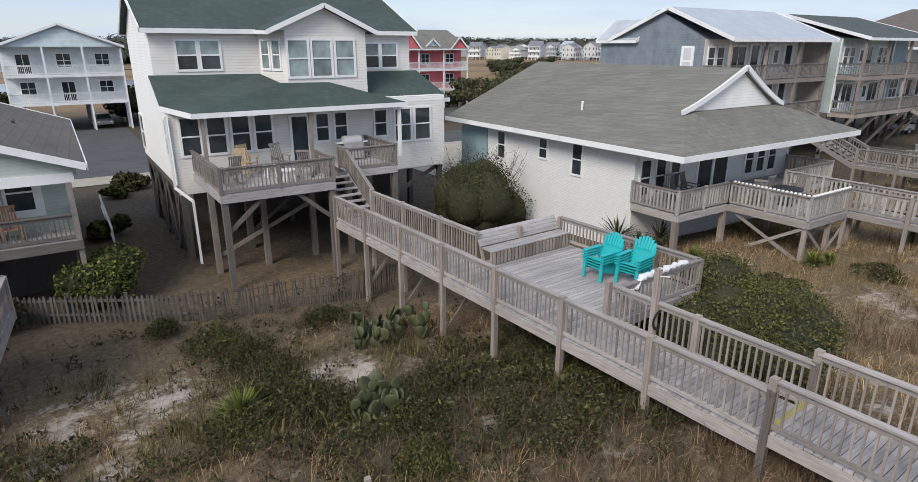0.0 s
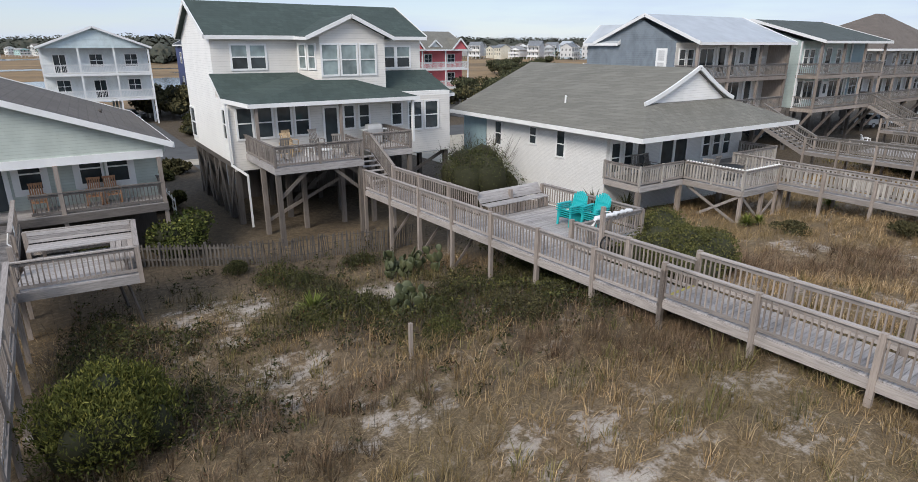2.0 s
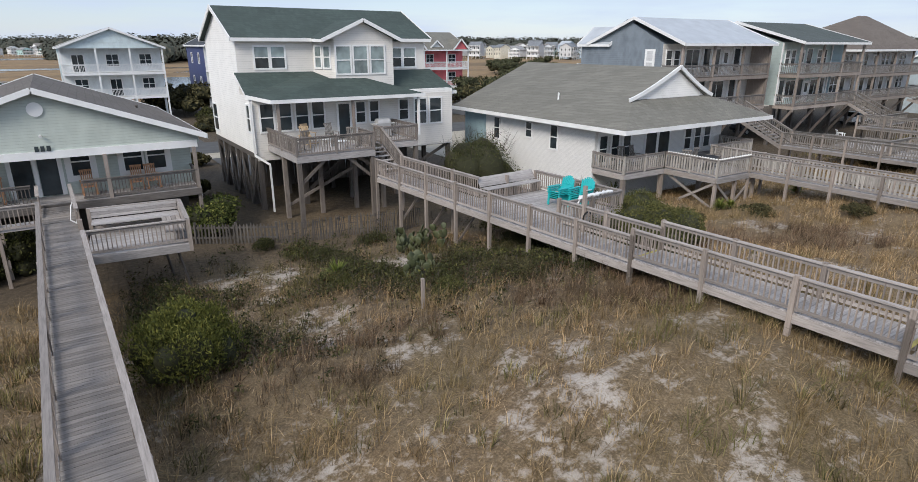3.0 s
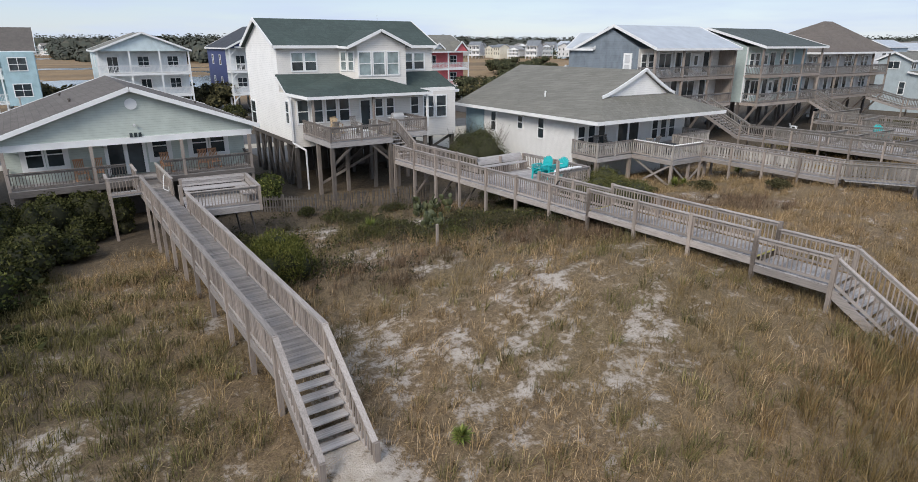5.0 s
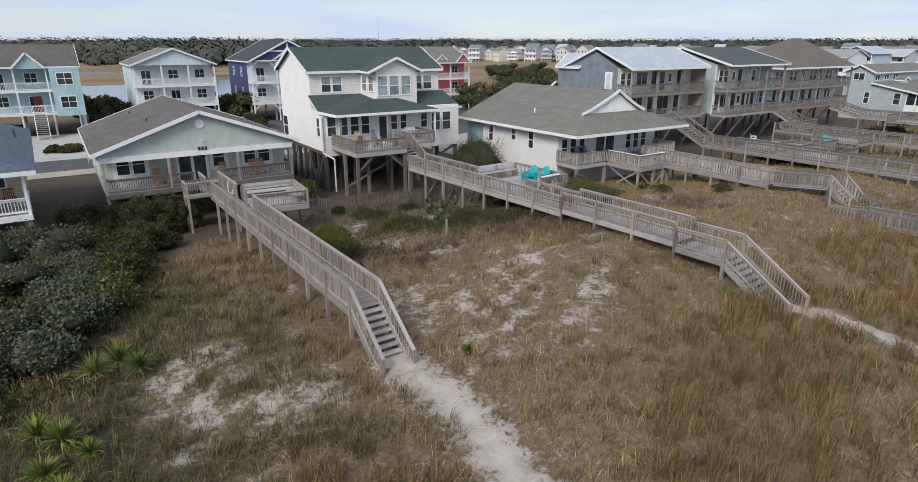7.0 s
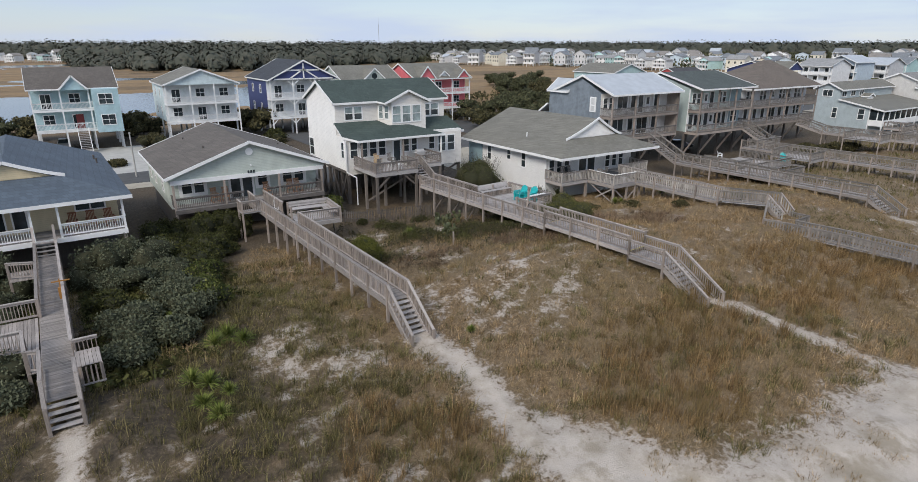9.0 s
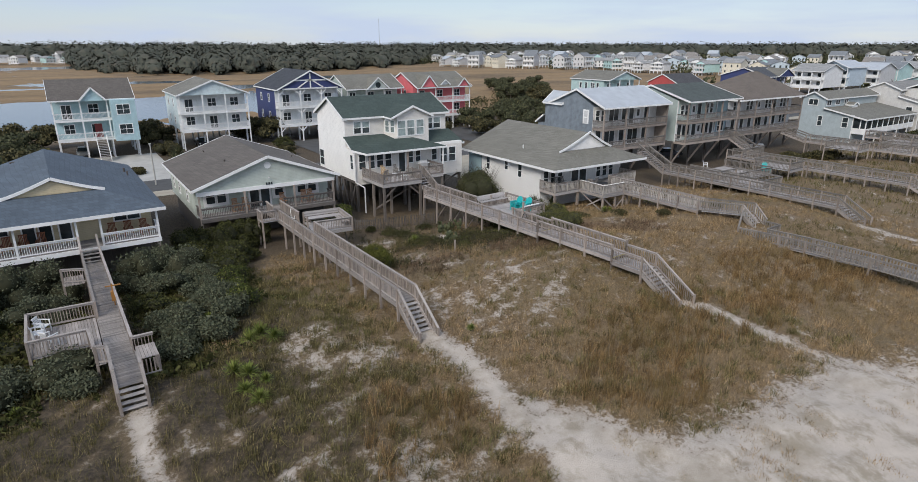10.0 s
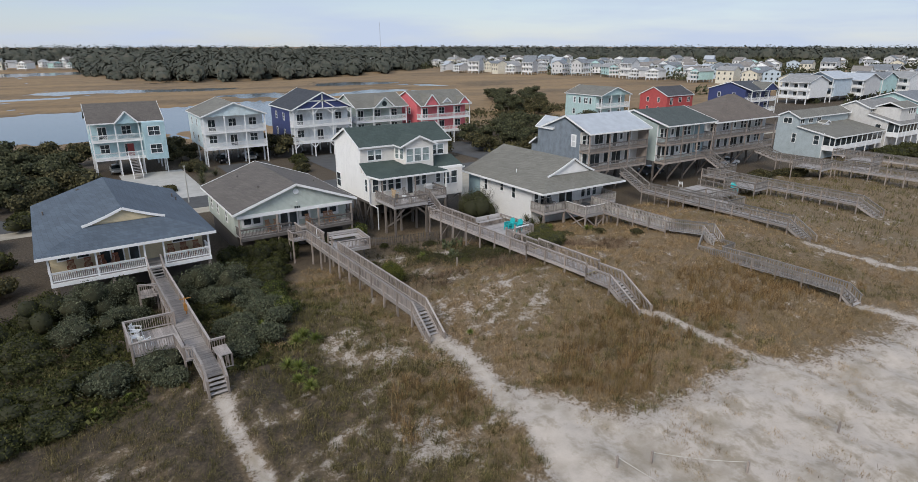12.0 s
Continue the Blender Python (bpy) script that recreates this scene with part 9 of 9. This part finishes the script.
# far woods: many crowns in one mesh
wr = np.random.RandomState(12)
ang = np.concatenate([wr.uniform(-8, 36, 3200), wr.uniform(28, 78, 3000), wr.uniform(-8, 78, 2400)])
near_r = np.interp(ang, [-8, -2, 1.5, 2.6, 8, 14, 22, 28, 36, 45, 60, 78], [860, 860, 850, 505, 430, 425, 450, 530, 760, 850, 900, 900])
dep = wr.exponential(1.0, len(ang)) * np.interp(ang, [0, 30, 40, 78], [70, 60, 50, 50]) + wr.uniform(0, 15, len(ang))
back = np.arange(len(ang)) >= 6200                # the tall pines behind, on higher land
rag = 26 * np.sin(ang * 2.3) + 17 * np.sin(ang * 5.1 + 1) + 12 * np.sin(ang * 11.7)      # bays and points along the marsh
rr = np.where(back, wr.uniform(880, 990, len(ang)), near_r + dep + np.where(ang < 36, rag, 0))
hs = (wr.uniform(6, 11, len(ang)) + np.clip(dep * 0.05, 0, 5)) * np.where((ang > 2.4) & (ang < 7) & (dep < 120), 0.55, 1.0)
hs = hs * np.clip(0.45 + dep / 45 + wr.uniform(-0.1, 0.2, len(ang)), 0.4, 1.1)      # low growth in front of the tall
hs = np.where(back, wr.uniform(12.5, 20.5, len(ang)), np.where(ang > 32, hs * 1.15, hs))
WOOD_HOUSES = [(136, 594), (158, 581), (246, 527), (300, 494)]
for hx, hy in WOOD_HOUSES:                         # clearings before the houses in the woods
    ha, hr = math.degrees(math.atan2(hx + 26, hy + 36)), math.hypot(hx + 26, hy + 36)
    gone = (np.abs(ang - ha) < 1.3) & (rr > hr - 75) & (rr < hr + 12)
    rr = np.where(gone, rr + 110, rr)
lx, ly = -26 + np.sin(np.radians(ang)) * rr, -36 + np.cos(np.radians(ang)) * rr
per = 28
nn = len(lx)
u = wr.normal(size=(nn, per, 3))
u /= np.linalg.norm(u, axis=2)[..., None]
rad = np.where(back, wr.uniform(6.0, 11.0, nn), np.clip(hs * wr.uniform(0.45, 0.8, nn), 2.2, 8.0) * np.where(ang > 30, 1.4, 1.0))
cen = np.column_stack([lx, ly, -1.2 + hs * 0.55])[:, None, :] + u * np.stack([rad, rad, hs * 0.5], 1)[:, None, :] * wr.uniform(0.7, 1.12, (nn, per, 1))
d1 = np.cross(u, wr.normal(size=(nn, per, 3)))
d1 /= np.linalg.norm(d1, axis=2)[..., None] + 1e-6
d2 = np.cross(u, d1)                             # leaves lie along each crown's skin
sz = wr.uniform(0.8, 1.5, (nn, per, 1)) * np.where((ang > 30) | back, 1.35, 1.0)[:, None, None]
tri = np.stack([cen + d1 * sz * 1.1, cen + d2 * sz * 1.1, cen - (d1 + d2) * sz * 0.9], 2).reshape(-1, 3)
ico = bmesh.new()                                # the closed mass of each crown, inside its leaves
bmesh.ops.create_icosphere(ico, subdivisions=1, radius=1.0)
ball = np.array([[v.co[:] for v in f.verts] for f in ico.faces if f.calc_center_median().z > -0.35])
ico.free()
mass = (np.column_stack([lx, ly, -1.2 + hs * 0.52])[:, None, None, :] + ball[None] * np.stack([rad, rad, hs * 0.5], 1)[:, None, None, :] * 0.72).reshape(-1, 3)
w_soft = np.broadcast_to(ball[None], (nn,) + ball.shape).reshape(-1, 3) * 0.55 + np.array([-0.25, -0.2, 0.75])
w_soft /= np.linalg.norm(w_soft, axis=1)[:, None]
tri = np.concatenate([tri, mass])
w_me = tri_mesh("far_woods", tri, np.arange(len(tri)).reshape(-1, 3), M_LEAF_PINE)
soft = u * 0.55 + np.array([-0.25, -0.2, 0.75])  # each crown is shaded as one soft mass
soft /= np.linalg.norm(soft, axis=2)[..., None]
w_me.polygons.foreach_set("use_smooth", [True] * len(w_me.polygons))
w_me.normals_split_custom_set(np.concatenate([np.repeat(soft.reshape(-1, 3), 3, axis=0), w_soft]).tolist())
tagged(new("far_woods", w_me), "dark evergreen woods along the horizon beyond the marsh", "woods", kind="stuff")
# low scrub at the marsh's edge behind the houses
bx, by = wr.uniform(38, 135, 1500), wr.uniform(58, 175, 1500)
okb = (wave2(bx, by, 35, 71) > 0.0) & (by > 60 + (bx - 60) * 0.3) & (by < 95 + (bx - 40) * 0.75)
bx, by = bx[okb], by[okb]
per = 40
u = wr.normal(size=(len(bx), per, 3))
u /= np.linalg.norm(u, axis=2)[..., None]
u[..., 2] = np.abs(u[..., 2])
bz = ground_z(bx, by)
cen = np.column_stack([bx, by, bz])[:, None, :] + u * np.array([1.9, 1.9, 1.7])
d1, d2 = wr.normal(size=cen.shape), wr.normal(size=cen.shape)
tri = np.stack([cen + d1 * 0.22, cen + d2 * 0.22, cen - (d1 + d2) * 0.16], 2).reshape(-1, 3)
tagged(new("marsh_scrub", tri_mesh("marsh_scrub", tri, np.arange(len(tri)).reshape(-1, 3), M_LEAF_OLIVE)), "brown-green scrub at the edge of the marsh", "scrub", kind="stuff")

# ---------------------------------------------------------------- the town beyond
h_sea = stilt_house("stilt_house", "seafoam house with a grey roof and white porches", 94.2, 105.2, 76.5, 90.0, 1.8, 2, 3.1, M_SEAFOAM, M_GREY_ROOF, "y", 10.0, 2.0, WHITE, 3, BK)
for y in (80.5, 82.5, 84.5, 86.5):
    window(h_sea, "l", 94.2, y, 5.6, 0.7, 1.5, 1, False)
stilt_house("stilt_house", "bright red-pink house with white trim and dark roof", 137.0, 150.0, 89.0, 99.8, -0.6, 2, 2.9, m_siding("red_pink_siding", (0.50, 0.09, 0.085)), m_shingle("dark_shingle", (0.07, 0.07, 0.075)), "x", 7.8, 0.0, WHITE, 3, BK)
h_nav = stilt_house("stilt_house", "navy house with white porches and dark roof", 146.5, 160.0, 66.5, 81.0, 1.6, 2, 3.1, M_NAVY, m_shingle("charcoal_grey_shingle", (0.07, 0.075, 0.085)), "x", 10.1, 2.2, WHITE, 3, BK)
front_gable(h_nav, 155.6, 8.4, 65.9, 72.0, 7.8, 2.2, M_NAVY, M_GREY_ROOF)

TOWN_WALLS = [m_siding("town_white", (0.82, 0.82, 0.81)), m_siding("town_cream", (0.74, 0.69, 0.57)), m_siding("town_aqua", (0.48, 0.68, 0.66)), m_siding("town_blue", (0.54, 0.63, 0.70)), m_siding("town_grey", (0.62, 0.62, 0.62)), m_siding("town_peach", (0.72, 0.56, 0.49))]
TOWN_ROOFS = [m_shingle("town_grey_shingle", (0.31, 0.31, 0.305)), m_shingle("town_brown_shingle", (0.25, 0.23, 0.21)), M_METAL_ROOF, m_shingle("town_slate", (0.20, 0.215, 0.23))]


def town_house(k, w, d, h, ridge, balcony, label):
    """A distant stilt house: walls, roof, windows and porches on their own meshes."""
    t = thing("far_house", pose(0, 0, 0), label, "house", "far town")
    wm, rm = TOWN_WALLS[k % 6], TOWN_ROOFS[(k * 3 + k // 2) % 4]
    z1 = 2.2
    bm = bmesh.new()
    wall_gable(bm, -w / 2, w / 2, -d / 2, d / 2, z1, h, h + 2.2, ridge)
    part("wall", bm, wm, t)
    o = 0.5
    y0 = -d / 2 - (2.2 if balcony else o)
    gable_roof(t, -w / 2 - o, w / 2 + o, y0, d / 2 + o, h, h + 2.5, ridge, rm)
    for f in range(2):
        z = z1 + f * (h - z1) / 2
        for j in range(3):
            part("window", pane_mesh(1.3, 1.5, M_GLASS), None, t).matrix_basis = pose(-w / 3 + j * w / 3, -d / 2 - 0.02, z + 0.7)
            part("window", pane_mesh(0.9, 1.3, M_GLASS), None, t).matrix_basis = pose(-w / 2 - 0.02, -d / 3 + j * d / 3, z + 0.9, 0, 0, -90)
        if balcony:
            part("balcony", bmbox(-w / 2, w / 2, -d / 2 - 2.0, -d / 2, z - 0.25, z), WHITE, t)
            bm = bmesh.new()
            beam(bm, (-w / 2, -d / 2 - 1.95, z + 1.0), (w / 2, -d / 2 - 1.95, z + 1.0), 0.1, 0.1)
            beam(bm, (-w / 2, -d / 2 - 1.95, z + 0.5), (w / 2, -d / 2 - 1.95, z + 0.5), 0.05, 0.75)
            part("rail", bm, WHITE, t)
    for j in range(4):
        x = -w / 2 + 0.2 + (w - 0.4) * j / 3
        part("post", bmbox(x - 0.14, x + 0.14, y0 + 0.3, y0 + 0.58, -0.5, h), WHITE, t)
        part("post", bmbox(x - 0.14, x + 0.14, d / 2 - 0.4, d / 2 - 0.12, -0.5, z1), WHITE, t)
    return t


def distant_house(k, w, d, h, ridge, porch, label):
    """A house too far off for its windows to be told apart singly."""
    t = thing("far_house", pose(0, 0, 0), label, "house", "far town")
    bm = bmesh.new()
    wall_gable(bm, -w / 2, w / 2, -d / 2, d / 2, 1.7 if porch else -0.5, h, h + w * 0.2, ridge)
    part("wall", bm, TOWN_WALLS[k % 6], t)
    gable_roof(t, -w / 2 - 0.35, w / 2 + 0.35, -d / 2 - 0.35, d / 2 + 0.35, h, h + w * 0.2 + 0.25, ridge, TOWN_ROOFS[(k * 3 + k // 2) % 4], trim=False)
    bm, pb = bmesh.new(), bmesh.new()
    for f in range(2):
        z = 1.7 + f * (h - 1.7) / 2
        for j in range(3):
            x, y = -w / 3 + j * w / 3, -d / 3 + j * d / 3
            box(bm, x - 0.45, x + 0.45, -d / 2 - 0.04, -d / 2, z + 0.7, z + 2.0)
            box(bm, -w / 2 - 0.04, -w / 2, y - 0.45, y + 0.45, z + 0.8, z + 2.0)
        box(pb, -w / 2, w / 2, -d / 2 - 1.8, -d / 2, z - 0.25, z)
        box(pb, -w / 2, w / 2, -d / 2 - 1.8, -d / 2 - 1.72, z, z + 0.9)
    box(pb, -w / 2 - 0.2, w / 2 + 0.2, -d / 2 - 2.0, -d / 2, h - 0.2, h - 0.05)
    for j in range(4):
        x = -w / 2 + 0.2 + (w - 0.4) * j / 3
        box(pb, x - 0.14, x + 0.14, -d / 2 - 1.8, -d / 2 - 1.55, -0.5, h)
        box(pb, x - 0.14, x + 0.14, d / 2 - 0.4, d / 2 - 0.12, -0.5, 2.2)
    tagged(part("glazing", bm, M_GLASS, t), kind="stuff")
    tagged(part("porch", pb, WHITE, t), kind="stuff") if porch else pb.free()
    return t


NAMES = ["white", "cream", "aqua", "soft blue", "light grey", "peach"]
far, tiny = [], []
for k in range(6):
    far.append(town_house(k, 11 + (k % 3), 13, 8.0 + (k % 2) * 1.0, "xy"[k % 2], k % 3 != 2, NAMES[k % 6] + " stilt house in the beach town"))
for k in range(12):
    tiny.append(distant_house(k, 7.5 + (k % 4) * 1.1, 8.5 + (k % 3) * 1.5, 6.4 + (k * 5 % 4) * 0.6, "yx"[k % 3 == 1], k % 2 == 0, NAMES[k % 6] + " stilt house in the distant beach town"))
spots = []
trn = np.random.RandomState(3)
for j, x in enumerate(np.arange(218, 420, 17.0)):         # the row along the road beyond the gap
    spots.append((x, 88 - j * 1.2 + trn.uniform(-2, 2)))
    if j > 1:
        spots.append((x + 6, 116 + trn.uniform(-3, 3)))
for x in np.arange(150, 330, 17.5):                       # beach front further along
    spots.append((x, 29 + trn.uniform(-3, 3)))
EDGE = [(246, 392), (255, 362), (268, 330), (290, 285), (296, 243), (288, 205), (298, 176), (300, 140)]
for row in range(10):                                     # streets of the town behind the marsh's edge
    off = row * 27 + (row > 2) * 16
    for (ax, ay), (bx_, by_) in zip(EDGE[:-1], EDGE[1:]):
        steps = max(1, round(math.hypot(bx_ - ax, by_ - ay) * (1 + off / 420) / 15.5))
        for j in range(steps):
            f = (j + trn.uniform(-0.3, 0.3)) / steps
            px_, py_ = ax + (bx_ - ax) * f, ay + (by_ - ay) * f
            k = 1 + (off + trn.uniform(-9, 9) * (row > 0) + trn.uniform(-2, 5)) / math.hypot(px_ + 26, py_ + 36)
            if trn.rand() < (0.85 if row < 2 else 0.6 if row < 6 else 0.45):
                spots.append((-26 + (px_ + 26) * k, -36 + (py_ + 36) * k))
for x in np.arange(320, 800, 22):
    for y in (28, 50, 75, 100, 128, 158, 190):
        if trn.rand() < 0.45 and (x > 420 or y > 100):
            spots.append((x + trn.uniform(-8, 8), y + x * 0.1 + trn.uniform(-9, 9)))
for x in np.arange(-150, 40, 10):                         # the village at the far side of the creek
    spots.append((x + trn.uniform(-3, 3), 634 - 0.2 * x + trn.uniform(-14, 14)))
spots += WOOD_HOUSES
used = set()
for j, (x, y) in enumerate(spots):
    near = y < 100 and x < 300
    fam = far if near else tiny
    k = (0, 3, 4, 0, 2, 3, 0, 4, 0)[j % 9] if near else trn.choice([0, 6, 0, 6, 0, 6, 0, 6, 6, 0, 10, 4, 10, 4, 0, 6, 1, 2, 8, 5, 3, 9, 7])
    m = pose(x, y, max(gz(x, y), -1.2), 0, 0, trn.choice([0, -90, -90]) if near else trn.choice([-90, -60, 0, -30, -75, 15]) + trn.uniform(-14, 14))
    m = m @ Matrix.Diagonal((1, 1, 1, 1) if near else (trn.uniform(0.85, 1.1), trn.uniform(0.85, 1.1), trn.uniform(0.85, 1.15), 1))
    if (near, k) in used:
        copy_thing(fam[k], m)
    else:
        used.add((near, k))
        fam[k].matrix_basis = m
for near, fam in ((True, far), (False, tiny)):
    for k, b in enumerate(fam):
        if (near, k) not in used:
            b.matrix_basis = pose(340 + 20 * k, 120, -1.2)
# trees among the far houses, in one mesh
tx, ty = trn.uniform(150, 860, 2000), trn.uniform(20, 560, 2000)
okt = ((tx > np.interp(ty, [e[1] for e in EDGE[::-1]], [e[0] for e in EDGE[::-1]]) + 8) & (ty > 140)) | ((tx > 215) & (ty < 140) & (ty > 70)) | (ty < 60)
tx, ty = tx[okt], ty[okt]
per = 40
u = trn.normal(size=(len(tx), per, 3))
u /= np.linalg.norm(u, axis=2)[..., None]
tsz = trn.uniform(0.6, 1.35, (len(tx), 1, 1)) * (0.7 + 0.6 * (ty > 140))[:, None, None]
cen = np.column_stack([tx, ty, np.full(len(tx), -1.2)])[:, None, :] + (u * np.array([2.8, 2.8, 2.3]) + np.array([0, 0, 2.4])) * tsz
d1, d2 = trn.normal(size=cen.shape), trn.normal(size=cen.shape)
tri = np.stack([cen + d1 * 0.7, cen + d2 * 0.7, cen - (d1 + d2) * 0.5], 2).reshape(-1, 3)
tagged(new("town_trees", tri_mesh("town_trees", tri, np.arange(len(tri)).reshape(-1, 3), M_LEAF_TREE)), "small dark trees between the far houses", "trees", kind="stuff")
